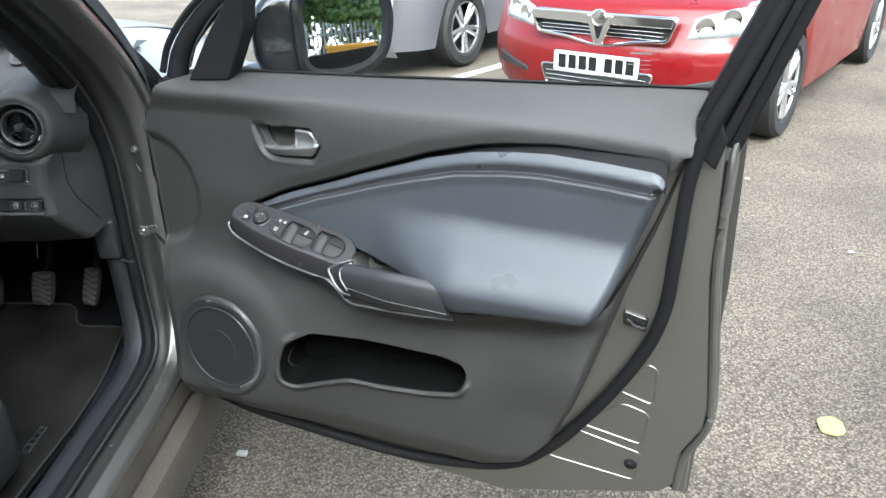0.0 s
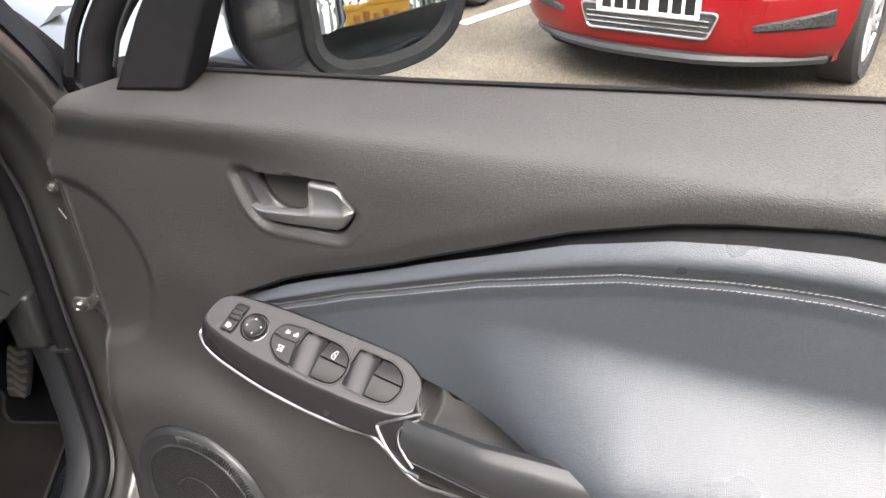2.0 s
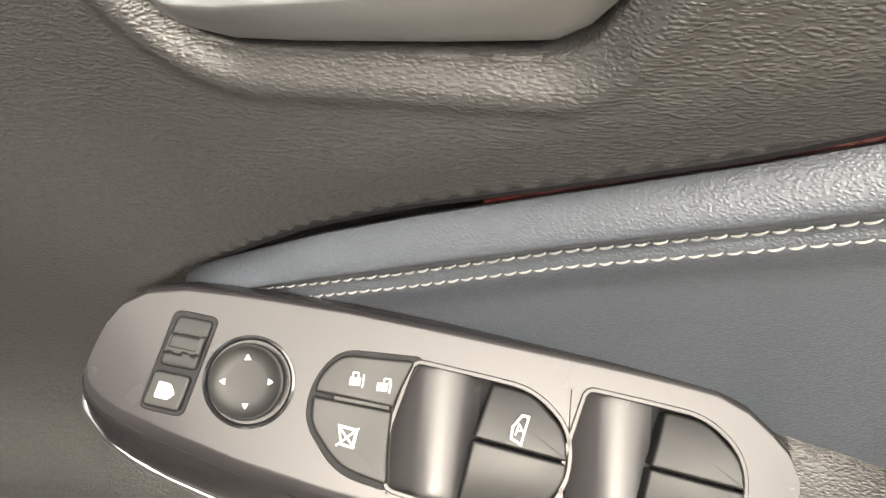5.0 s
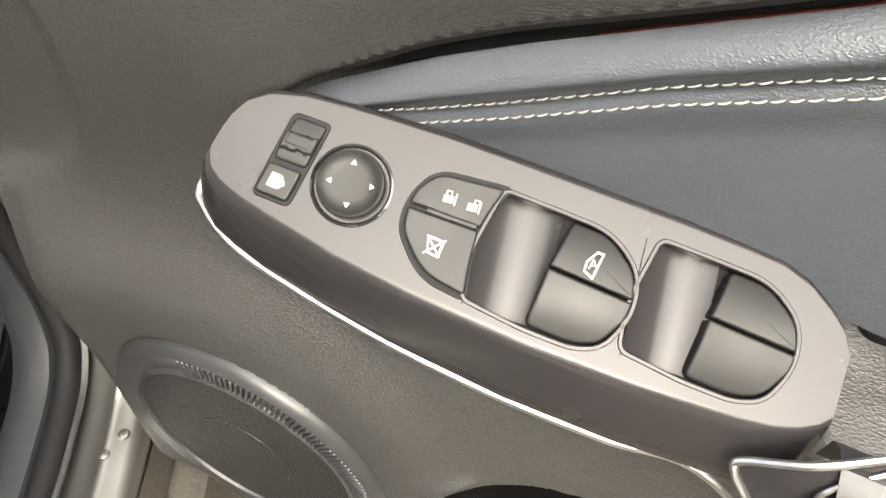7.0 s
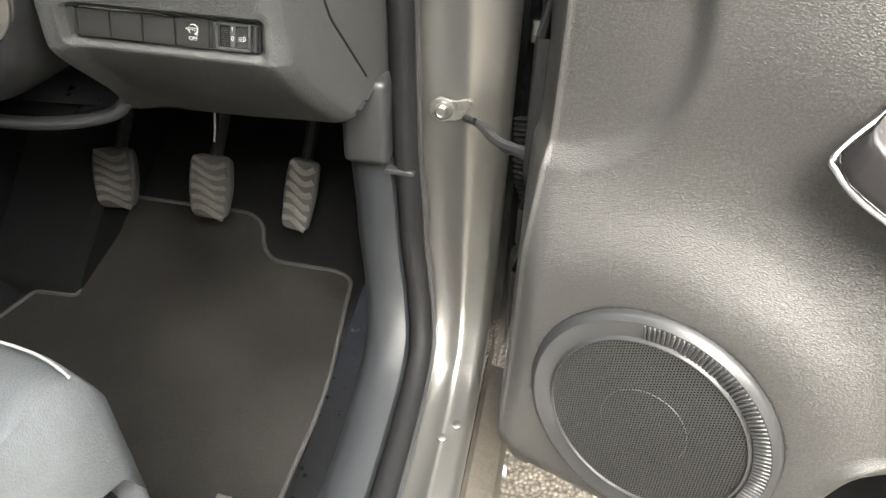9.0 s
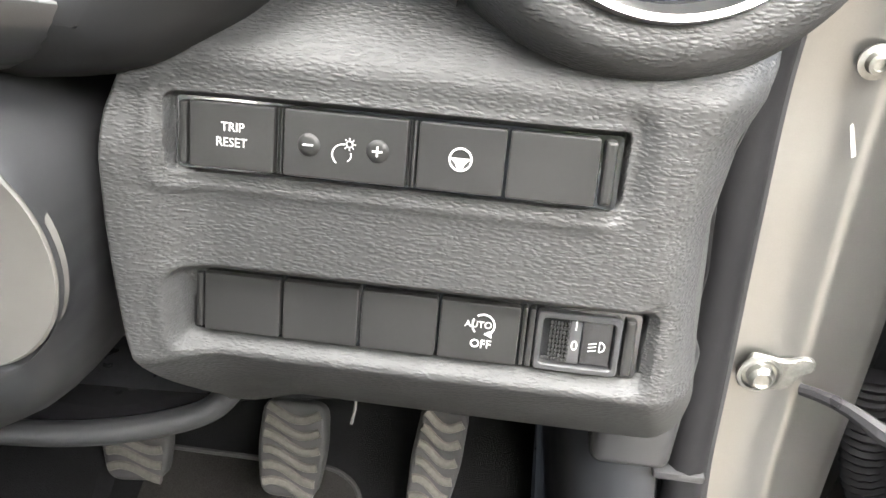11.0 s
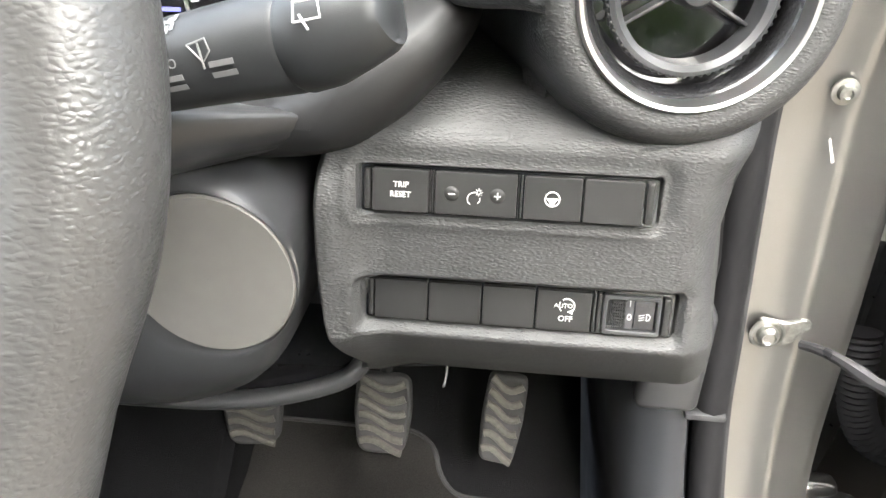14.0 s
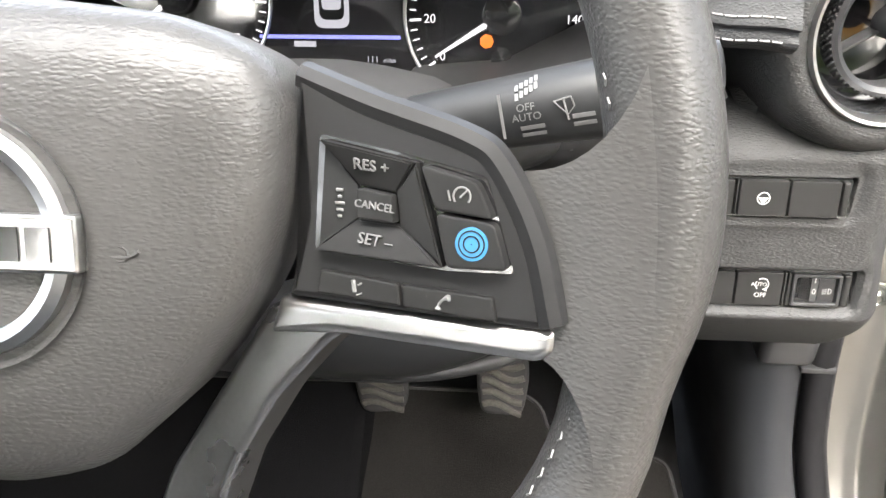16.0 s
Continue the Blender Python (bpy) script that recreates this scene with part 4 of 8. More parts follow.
dome = lambda r: 0.0072 + 0.0018 * math.cos(min(r / 0.078, 1) * 1.57) + (0.0006 if r < 0.034 else 0)
part("speaker_membrane", moved(revolve([(0.001, -0.002), (0.034, -0.003), (0.04, -0.004), (0.0785, -0.008)][::-1], 64), SPK), PIANO, door)
part("speaker_grille", moved(revolve([(r, dome(r)) for r in np.linspace(0.0783, 0.035, 14)] + [(0.0345, dome(0.0339)), (0.0335, dome(0.033))] + [(r, dome(r)) for r in np.linspace(0.031, 0.0003, 8)], 96), SPK), GRILLE, door, "finely perforated black speaker grille")

# ---- outer steel of the door ----
STEEL_OUT = [(-0.03, 1.02), (0.88, 1.03), (0.92, 1.03), (0.918, 0.943), (0.920, 0.827), (0.946, 0.60), (0.943, 0.555), (0.916, 0.50), (0.912, 0.43), (0.89, 0.405), (0.612, 0.318), (0.26, 0.332), (-0.022, 0.352), (-0.05, 0.40), (-0.075, 0.62)]
steel = part("door_steel", face_on(plate(rounded(STEEL_OUT, 0.012, 4), -0.14, -0.092, 0.006)), PAINT, door, "grey painted inner steel of the door")
border = [(0.862, 1.045), (0.826, 1.0), (0.788, 0.874), (0.745, 0.728), (0.708, 0.555), (0.68, 0.49), (0.64, 0.445), (0.578, 0.415), (0.40, 0.405), (0.172, 0.410), (0.04, 0.42), (-0.02, 0.46), (-0.045, 0.46),
          (-0.045, 0.40), (-0.022, 0.352), (0.26, 0.332), (0.612, 0.318), (0.89, 0.405), (0.912, 0.43), (0.916, 0.50), (0.943, 0.555), (0.946, 0.60), (0.920, 0.827), (0.918, 0.943), (0.915, 1.045)]
part("steel_border", face_on(plate(border, -0.09, -0.030, 0.004)), PAINT, steel)
for q in ([(0.806, 0.600), (0.862, 0.585), (0.860, 0.650), (0.846, 0.655)], [(0.752, 0.515), (0.852, 0.500), (0.855, 0.560), (0.815, 0.570)], [(0.672, 0.432), (0.846, 0.420), (0.85, 0.475), (0.74, 0.495)]):
    o = ccw(rounded(q, 0.010, 5))
    part("pressed_panel", face_on(ring_plate(inset(o, -0.006), o, -0.034, -0.0282, 0.0008)), PAINT, steel)
part("rubber_bung", moved(revolve([(0.001, 0.006), (0.004, 0.006), (0.006, 0.003), (0.0095, 0.002), (0.011, 0.0)][::-1], 24), FACE @ Matrix.Translation((0.837, 0.452, -0.029))), RUBBER, steel)
# end face return at the free edge, with stepped seals
edge_path = smooth_path([(0.932, 0.045, 1.05), (0.926, 0.036, 1.02), (0.925, 0.032, 0.97), (0.927, 0.032, 0.83), (0.950, 0.032, 0.61), (0.947, 0.032, 0.55), (0.922, 0.032, 0.49), (0.915, 0.032, 0.42)], 8)
part("edge_flange", tube(edge_path, 0.006, 8), PAINT, steel)
part("edge_flange", tube([(x + 0.002, y + 0.022, z) for x, y, z in edge_path], 0.007, 8), PAINT, steel)
part("edge_flange", tube([(x - 0.006, y + 0.004, z) for x, y, z in edge_path], 0.003, 6), RUBBER, steel)
seal = smooth_path([(0.985, 0.028, 1.30), (0.925, 0.020, 1.14), (0.892, 0.012, 1.06), (0.874, 0.012, 0.986), (0.868, 0.012, 0.874), (0.862, 0.014, 0.769), (0.836, 0.016, 0.682), (0.771, 0.018, 0.561), (0.690, 0.02, 0.449), (0.60, 0.022, 0.385), (0.40, 0.022, 0.352), (0.10, 0.022, 0.364), (-0.02, 0.022, 0.385)], 8)
part("door_seal", tube(seal, 0.0105, 10), RUBBER, door, "black rubber door seal")
part("door_seal_lip", tube([(x - 0.006, y - 0.004, z - 0.001) for x, y, z in seal], 0.004, 6), RUBBER, door)
latch = part("latch", face_on(plate(rounded([(0.800, 0.755), (0.840, 0.745), (0.838, 0.722), (0.802, 0.730)], 0.005), -0.03, -0.022, 0.002)), PIANO, door, "black latch opening")
part("latch_claw", face_on(tube([(0.808, 0.742, -0.020), (0.822, 0.734, -0.015), (0.838, 0.730, -0.019)], 0.0030, 8)), BLACKSTEEL, latch)

# ---- window, its frame and the mirror's corner cap ----
part("glass_seal", tube([(u, 0.060, float(top_z(u)) + 0.001) for u in np.linspace(0.10, 0.885, 30)], 0.0022, 6), RUBBER, door)
pane = part("window_pane", face_on(plate([(0.03, 1.03), (0.895, 1.05), (1.02, 1.36), (0.86, 1.47), (0.62, 1.48), (0.30, 1.34), (0.10, 1.18)], -0.071, -0.067)), GLASS, door, "clear side window glass")
pane.visible_shadow = False
for k, (w, y) in enumerate([(0.030, 1.140), (0.046, 1.131), (0.040, 1.125), (0.022, 1.119)]):
    part("etched_mark", face_on(plate([(0.800 - w, y), (0.800, y), (0.800, y + (0.002 if k == 0 else 0.0008)), (0.800 - w, y + (0.002 if k == 0 else 0.0008))], -0.0669, -0.0664)), GREYMARK, pane, "faint etched glass marking")
cap = [(0.020, 1.060), (0.106, 1.066), (0.150, 1.150), (0.170, 1.25), (0.14, 1.23), (0.114, 1.19), (0.070, 1.135)]
part("corner_cap", face_on(plate(rounded(cap, 0.006), -0.062, -0.030, 0.004)), RUBBER, door, "black mirror corner cap")
part("corner_bead", face_on(tube(smooth_path([(0.026, 1.084, -0.034), (0.050, 1.128, -0.034), (0.096, 1.176, -0.034), (0.140, 1.205, -0.036)], 6), 0.0025, 6)), SMOOTHPLASTIC, door)
fr = smooth_path([(-0.02, 0.05, 1.06), (0.0, 0.055, 1.11), (0.05, 0.058, 1.165), (0.13, 0.06, 1.225), (0.30, 0.06, 1.36), (0.60, 0.055, 1.50), (0.86, 0.05, 1.51), (1.02, 0.045, 1.43), (1.04, 0.045, 1.40)], 8)
part("window_frame", tube(fr, 0.018, 10, flat=1.0), RUBBER, door, "black upper window frame")
part("window_frame_bead", tube([(x - 0.014, y - 0.018, z + 0.012) for x, y, z in fr], 0.006, 6), RUBBER, door)
# rear upright of the frame, in steps
def upright(pts, n0, n1, material, name):
    return part(name, face_on(plate(pts, n0, n1, 0.003)), material, door)
upright([(0.872, 1.07), (0.888, 1.062), (1.026, 1.42), (1.012, 1.43)], -0.070, -0.018, RUBBER, "frame_inner_strip")
upright([(0.888, 1.060), (0.905, 1.045), (1.040, 1.43), (1.026, 1.42)], -0.10, -0.030, RUBBER, "frame_channel")
upright([(0.905, 1.045), (0.916, 1.03), (1.050, 1.43), (1.040, 1.43)], -0.10, -0.022, RUBBER, "frame_outer_seal")
upright([(0.916, 1.03), (0.932, 1.02), (1.066, 1.43), (1.050, 1.43)], -0.12, -0.034, RUBBER, "frame_outer_cover")
upright([(0.902, 1.075), (0.915, 1.04), (0.905, 1.0), (0.876, 1.02), (0.872, 1.07)], -0.06, -0.014, RUBBER, "frame_foot")
# outer skin
skin = []
for z in np.linspace(0.31, 1.025, 24):
    bulge = 0.02 * math.sin((z - 0.31) / 0.715 * 3.1)
    skin.append([(u, 0.17 + bulge + 0.02 * sm(0.8, 0.97, u) * -1, z) for u in np.linspace(-0.08, 0.950 - 0.03 * abs(z - 0.75), 12)])
part("outer_skin", grid(skin), PAINT, door, "grey metallic outer door skin")
part("door_front_end", block(-0.094, 0.112, 0.675, 0.016, 0.115, 0.64, 0.006), PAINT, door, "painted front end face of the door")
part("front_edge_seal", tube(smooth_path([(-0.104, 0.052, 0.99), (-0.110, 0.050, 0.93), (-0.110, 0.050, 0.7), (-0.108, 0.050, 0.5), (-0.09, 0.05, 0.41)], 6), 0.0065, 8), RUBBER, door)
part("door_end", block(0.922, 0.10, 0.72, 0.02, 0.13, 0.62, 0.008), PAINT, door)

# ---- door mirror: carried on the door, so a part of it; its glass is turned to the car's rear ----
MR = Matrix.Translation((0.243, 0.200, 1.128)) @ pose(0, 0, 0, 0, 0, 42) @ FACE @ pose(0, 0, 0, -6.3, 0, 0)
mo = ccw(rounded([(-0.090, -0.060), (-0.092, 0.060), (-0.062, 0.088), (0.050, 0.090), (0.088, 0.070), (0.098, 0.020), (0.084, -0.045), (0.050, -0.074), (0.0, -0.086), (-0.060, -0.086)], 0.022, 5))
rings = [(inset(mo, 0.021), -0.006), (inset(mo, 0.012), 0.003), (inset(mo, 0.002), 0.002), (mo, -0.008), (mo, -0.05), (inset(mo, 0.012), -0.10), (inset(mo, 0.030), -0.14), (inset(mo, 0.055), -0.155)]
g = grid([[(x, y, h) for x, y in q] for q, h in rings], closed_v=True, flip=True)
g = g[0], g[1] + [tuple(range(7 * len(mo), 8 * len(mo)))]
mir = part("mirror_housing", moved(g, MR), RUBBER, door, "glossy dark door mirror housing")
gl = inset(mo, 0.020)
rows = [[((1 - k) * x - k * 0.002, (1 - k) * y, -0.004 - (((1 - k) * x) ** 2 + ((1 - k) * y) ** 2) / 2.6) for x, y in gl] for k in (0.0, 0.2, 0.4, 0.6, 0.8, 0.999)]
part("mirror_glass", moved(grid(rows, closed_v=True), MR), MIRROR, mir, "convex mirror glass", 80)
shell = [[(-0.055 + 0.105 * s_ * math.copysign(abs(math.cos(a)) ** 0.7, math.cos(a)), -0.004 + 0.084 * s_ * math.copysign(abs(math.sin(a)) ** 0.7, math.sin(a)), h) for a in np.linspace(0, math.tau, 41)[:-1]] for s_, h in ((0.01, -0.012), (0.80, -0.012), (0.95, -0.020), (1.0, -0.045), (0.92, -0.09), (0.7, -0.13), (0.3, -0.15))]
part("mirror_shell", moved(grid(shell, closed_v=True, flip=True), MR), PIANO, mir, "glossy black rear of the mirror", 60)
part("mirror_foot", face_on(plate(rounded([(0.036, 1.03), (0.04, 1.058), (0.06, 1.068), (0.13, 1.062), (0.15, 1.03)], 0.008), -0.26, -0.13, 0.008)), SMOOTHPLASTIC, mir)

# ---- the grey car's body round the door opening (x: right, y: ahead, z: up) ----
body = thing("grey_car", CAR, (0, -0.4, 0.28), "grey metallic car body seen round its open door", "car")
APERTURE = smooth_path([(-1.25, 0.40, 0), (-0.6, 0.402, 0), (-0.15, 0.412, 0), (-0.02, 0.418, 0), (0.055, 0.437, 0), (0.105, 0.49, 0), (0.135, 0.585, 0), (0.147, 0.706, 0), (0.157, 0.80, 0), (0.160, 0.885, 0),
                        (0.135, 0.975, 0), (0.075, 1.065, 0), (-0.02, 1.155, 0), (-0.19, 1.285, 0), (-0.42, 1.43, 0), (-0.75, 1.53, 0), (-1.25, 1.54, 0)], 8)
ap = np.array(APERTURE)[:, :2]
tan = np.gradient(ap, axis=0)
tan /= np.linalg.norm(tan, axis=1)[:, None]
outw = np.stack([tan[:, 1], -tan[:, 0]], 1)          # away from the opening


def along(columns, material, name, parent, label="", flip=False):
    """A strip that follows the opening; columns are (x, distance outwards)."""
    rows = []
    for (f, z), (of, oz) in zip(ap, outw):
        k = float(np.interp(z, [0.40, 0.45, 0.55, 0.65, 0.92, 1.1], [0.033, 0.030, 0.010, 0.0, -0.014, -0.018]))
        rows.append([(x + k * float(np.interp(x, [-0.09, -0.02, 0.0], [1, 0.4, 0])), f + min(d, reach_) * of, z + min(d, reach_) * oz) for x, d in columns for reach_ in (0.06 if z > 0.78 else 1.0,)])
    return part(name, grid(rows, flip=flip), material, parent, label, 50)


along([(-0.095, 0.02), (-0.094, 0.004), (-0.088, 0.0), (-0.055, 0.002), (-0.035, 0.001), (-0.030, -0.002), (-0.022, -0.002), (-0.016, 0.001), (0.004, 0.003), (0.013, 0.008), (0.016, 0.018), (0.010, 0.045)], PAINT, "opening_flange", body, "grey painted door opening", flip=True)
seal_c = [(-0.083 + float(np.interp(z, [0.40, 0.45, 0.55, 0.65, 0.92, 1.1], [0.033, 0.030, 0.010, 0.0, -0.014, -0.018])), f - 0.016 * of, z - 0.016 * oz) for (f, z), (of, oz) in zip(ap, outw)]
bs = part("opening_seal", tube(seal_c, 0.0125, 10, up=(1, 0, 0)), RUBBER, body, "black rubber seal round the opening")
part("seal_lip", tube([(x + 0.013, y + 0.004, z) for x, y, z in seal_c], 0.0035, 6, up=(1, 0, 0)), SMOOTHPLASTIC, bs)
along([(-0.096, -0.008), (-0.100, -0.020), (-0.115, -0.024), (-0.135, -0.018), (-0.148, 0.0), (-0.156, 0.03), (-0.160, 0.10), (-0.162, 0.30)], mat("grey_kick_plastic", (0.020, 0.0215, 0.0245), 0.48, spec=0.32, var=0.08, vscale=12, fine=500, bumps=(("noise", 2500, 0.00004),)), "kick_panel", body, "dark plastic sill and kick trim", flip=True)

# sill cladding below the opening
rows = []
for y in np.linspace(-1.2, 0.18, 20):
    rows.append([(0.016, y, 0.39), (0.018, y, 0.345), (0.010, y, 0.335), (0.012, y, 0.325), (0.046, y, 0.315), (0.052, y, 0.30), (0.050, y, 0.22), (0.02, y, 0.19), (-0.1, y, 0.18)])
part("sill_cladding", grid(rows, flip=True), mat("dusty_sill_cladding", (0.055, 0.048, 0.040), 0.7, var=0.45, vscale=14, fine=220, bumps=(("noise", 60, 0.001),)), body, "dusty dark plastic sill cladding")
part("sill_channel", tube([(0.010, y, 0.352) for y in np.linspace(-1.2, 0.1, 8)], 0.007, 6), RUBBER, body)
for q in ((0.001, -0.003), (-0.012, -0.022), (-0.03, -0.2)):
    part("sill_plug", revolve([(0.0055, 0.0), (0.005, 0.0018), (0.003, 0.0026), (0.0002, 0.0028)], 16, Matrix.Translation((q[0], q[1], 0.4195 + 0.06 * (q[1] + 0.003) * 0.6))), PAINT, body)
BACK = Matrix(((1, 0, 0, 0), (0, 0, -1, 0), (0, 1, 0, 0), (0, 0, 0, 1)))
sc = part("wing_screw", moved(revolve([(0.0085, 0.0), (0.0085, 0.0015), (0.0055, 0.002), (0.005, 0.006), (0.0032, 0.0065), (0.0028, 0.004), (0.0002, 0.004)], 24), Matrix.Translation((-0.042, 0.156, 0.884)) @ BACK), ZINC, body, "zinc screw with washer")
part("paint_scratch", moved(plate([(-0.001, -0.009), (0.0012, -0.0085), (0.0005, 0.009), (-0.001, 0.008)], 0, 0.0006), Matrix.Translation((-0.040, 0.1555, 0.845)) @ BACK @ pose(0, 0, 0, 0, 0, 20)), MARK, body)

# check strap from pillar to door
strap = thing("check_strap", CAR, (-0.049, 0.14, 0.69), "black steel door check strap bolted to the pillar", "door check")
part("strap_bracket", moved(plate(rounded([(-0.012, -0.012), (0.011, -0.012), (0.018, -0.008), (0.021, 0.001), (0.028, 0.004), (0.027, 0.012), (0.020, 0.013), (0.011, 0.009), (-0.009, 0.012)], 0.004), 0.0, 0.0035, 0.0012), Matrix.Translation((-0.049, 0.147, 0.706)) @ BACK), mat("dull_plated_bracket", (0.20, 0.20, 0.19), 0.45, metal=0.8, var=0.35, vscale=90, fine=400, bumps=(("noise", 300, 0.0004),)), strap, "dull zinc bracket")
part("strap_washer", moved(revolve([(0.0125, 0.004), (0.0125, 0.0055), (0.0105, 0.0062), (0.0095, 0.0045), (0.0002, 0.0045)], 28), Matrix.Translation((-0.051, 0.147, 0.706)) @ BACK), ZINC, strap)
part("strap_bolt", moved(revolve([(0.0075, 0), (0.0075, 0.006), (0.0055, 0.008), (0.0050, 0.0086), (0.004, 0.0075), (0.0002, 0.0075)], 20), Matrix.Translation((-0.051, 0.144, 0.706)) @ BACK), ZINC, strap, "steel bolt")
inv = CAR.inverted() @ DOOR
end = inv @ Vector((-0.100, 0.046, 0.714))
p0 = Vector((-0.028, 0.138, 0.702))
pts = [p0.lerp(end, t) + Vector((0, 0, 0.003 * math.sin(t * 9))) for t in np.linspace(0, 1, 14)]
part("strap_arm", tube([tuple(p) for p in pts], [0.0032, 0.0034, 0.0036, 0.0038, 0.0042, 0.0050, 0.0042, 0.0048, 0.0056, 0.0046, 0.0050, 0.0060, 0.0052, 0.0042], 8, flat=1.15), BLACKSTEEL, strap, "greased black arm")

# hinges, wiring gaiter and a black sheet for the shaded cavity behind the door's edge
for z, x in ((0.850, 0.030), (0.490, 0.058)):
    h = thing("door_hinge", CAR, (x, 0.17, z - 0.03), "grey painted steel door hinge", "hinge", group="door hinges")
    part("hinge_leaf", block(x - 0.014, 0.182, z, 0.036, 0.024, 0.062, 0.009, 3), PAINT, h)
    part("hinge_casting", moved(plate(rounded([(-0.020, -0.022), (0.016, -0.026), (0.026, -0.010), (0.024, 0.016), (0.004, 0.024), (-0.020, 0.020)], 0.008, 4), 0.0, 0.030, 0.006), Matrix.Translation((x, 0.176, z)) @ BACK), PAINT, h)
    part("hinge_knuckle", tube([(x + 0.024, 0.152, z - 0.030), (x + 0.024, 0.152, z + 0.026)], 0.0085, 14), PAINT, h)
    for dz_ in (0.020, -0.024):
        part("hinge_arm", block(x + 0.028, 0.146, z + dz_, 0.052, 0.016, 0.0075, 0.003), PAINT, h)
    part("hinge_pin", tube([(x + 0.024, 0.152, z - 0.034), (x + 0.024, 0.152, z + 0.031)], 0.0048, 10), ZINC, h)
    part("hinge_bolt", tube([(x - 0.012, 0.170, z + 0.008), (x - 0.012, 0.160, z + 0.008)], 0.0075, 6), ZINC, h)
gait = thing("wiring_gaiter", CAR, (0.03, 0.17, 0.60), "ribbed black rubber wiring gaiter between pillar and door", "cable")
gp = smooth_path([(0.030, 0.175, 0.690), (0.033, 0.165, 0.660), (0.038, 0.158, 0.630), (0.052, 0.152, 0.604), (0.080, 0.150, 0.590)], 12)
part("gaiter_tube", tube(gp, [0.0120 + 0.0028 * (k % 2 == 0) for k in range(len(gp))], 12), RUBBER, gait)
# this sheet's black colour stands in for the cavity's shade
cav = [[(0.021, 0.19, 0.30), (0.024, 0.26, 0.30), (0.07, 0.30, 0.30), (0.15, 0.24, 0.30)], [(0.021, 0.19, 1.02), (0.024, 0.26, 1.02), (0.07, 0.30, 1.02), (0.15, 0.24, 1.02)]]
part("hinge_cavity_shade", grid(cav), BLACKSTEEL, body, "black sheet standing for the shade behind the hinges")
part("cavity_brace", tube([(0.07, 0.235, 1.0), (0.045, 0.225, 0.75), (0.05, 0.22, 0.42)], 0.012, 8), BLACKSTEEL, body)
part("cavity_clip", block(0.034, 0.19, 0.775, 0.02, 0.01, 0.024, 0.003), ZINC, body)

# wing, bonnet, scuttle, windscreen, roof and the far side close the car
wing = []
for y in np.linspace(0.175, 1.15, 17):
    t = max(0, (y - 0.21) / 0.94)
    top = 1.100 - 0.08 * t - 0.08 * t * t
    wing.append([(0.095 - 0.05 * t, y, 0.35), (0.11 - 0.05 * t, y, 0.60), (0.112 - 0.06 * t, y, 0.80), (0.09 - 0.07 * t, y, 0.92 - 0.08 * t), (0.03 - 0.07 * t, y, top - 0.105), (-0.06 - 0.05 * t, y + 0.10 * (1 - t), top - 0.062), (-0.14 - 0.05 * t, y + 0.10 * (1 - t), top - 0.004), (-0.16 - 0.05 * t, y + 0.10 * (1 - t), top + 0.002)])
part("front_wing", grid(wing), PAINT, body, "grey metallic front wing")
bon = []
for y in np.linspace(0.28, 1.15, 14):
    t = (y - 0.28) / 0.87
    top = 1.102 - 0.08 * t - 0.08 * t * t
    bon.append([(-0.145 - 0.04 * t - (1.13 - 0.02 * t) * k / 14, y, top + 0.045 * math.sin(math.pi * k / 14) ** 0.6 - 0.0) for k in range(15)])
part("bonnet", grid(bon, flip=True), PAINT, body, "grey metallic bonnet")
edge_p = [(0.009, 0.196, 0.86), (0.009, 0.186, 0.93), (0.009, 0.165, 0.995), (0.009, 0.130, 1.050), (0.009, 0.088, 1.108), (0.009, 0.008, 1.180), (0.009, -0.06, 1.236)]
edge_b = [(0.060, 0.21, 0.86), (0.045, 0.21, 0.95), (0.030, 0.205, 1.005), (0.012, 0.20, 1.042), (-0.036, 0.20, 1.095), (-0.105, 0.20, 1.150), (-0.16, 0.20, 1.19)]
part("scuttle", grid([[tuple(np.array(p) + (np.array(b) - np.array(p)) * t + np.array([-0.03, 0.02, -0.02]) * math.sin(math.pi * t)) for t in np.linspace(0, 1, 7)] for p, b in zip(smooth_path(edge_p, 4), smooth_path(edge_b, 4))]), RUBBER, body, "black scuttle trim by the wing")
part("washer_jet", tube([(-0.075, 0.10, 1.075), (-0.068, 0.085, 1.075)], 0.007, 10), ZINC, body)
part("pillar_outer", grid([[(0.018, f + 0.03 * of, z + 0.03 * oz), (0.0, f + 0.075 * of, z + 0.075 * oz), (-0.07, f + 0.10 * of, z + 0.10 * oz), (-0.10, f + 0.03 * of, z + 0.03 * oz)] for (f, z), (of, oz) in list(zip(ap, outw))[82:]]), RUBBER, body)
part("windscreen", grid([[(-0.10, 0.24, 1.09), (-0.75, 0.36, 1.12), (-1.38, 0.24, 1.09)], [(-0.20, -0.42, 1.50), (-0.75, -0.36, 1.54), (-1.30, -0.42, 1.50)]]), GLASS, body).visible_shadow = False
part("roof", grid([[(-0.06, y, 1.535), (-0.2, y, 1.575), (-0.75, y, 1.60), (-1.3, y, 1.575), (-1.46, y, 1.5)] for y in np.linspace(-0.42, -2.4, 8)], flip=True), PAINT, body)
part("rear_quarter", block(-0.05, -1.75, 0.72, 0.10, 0.95, 0.75, 0.06, 3), PAINT, body)
part("far_side", block(-1.46, -0.9, 0.70, 0.06, 2.7, 0.75, 0.02), PAINT, body)
part("rear_wall", block(-0.75, -2.35, 0.72, 1.4, 0.06, 0.8, 0.02), PAINT, body)
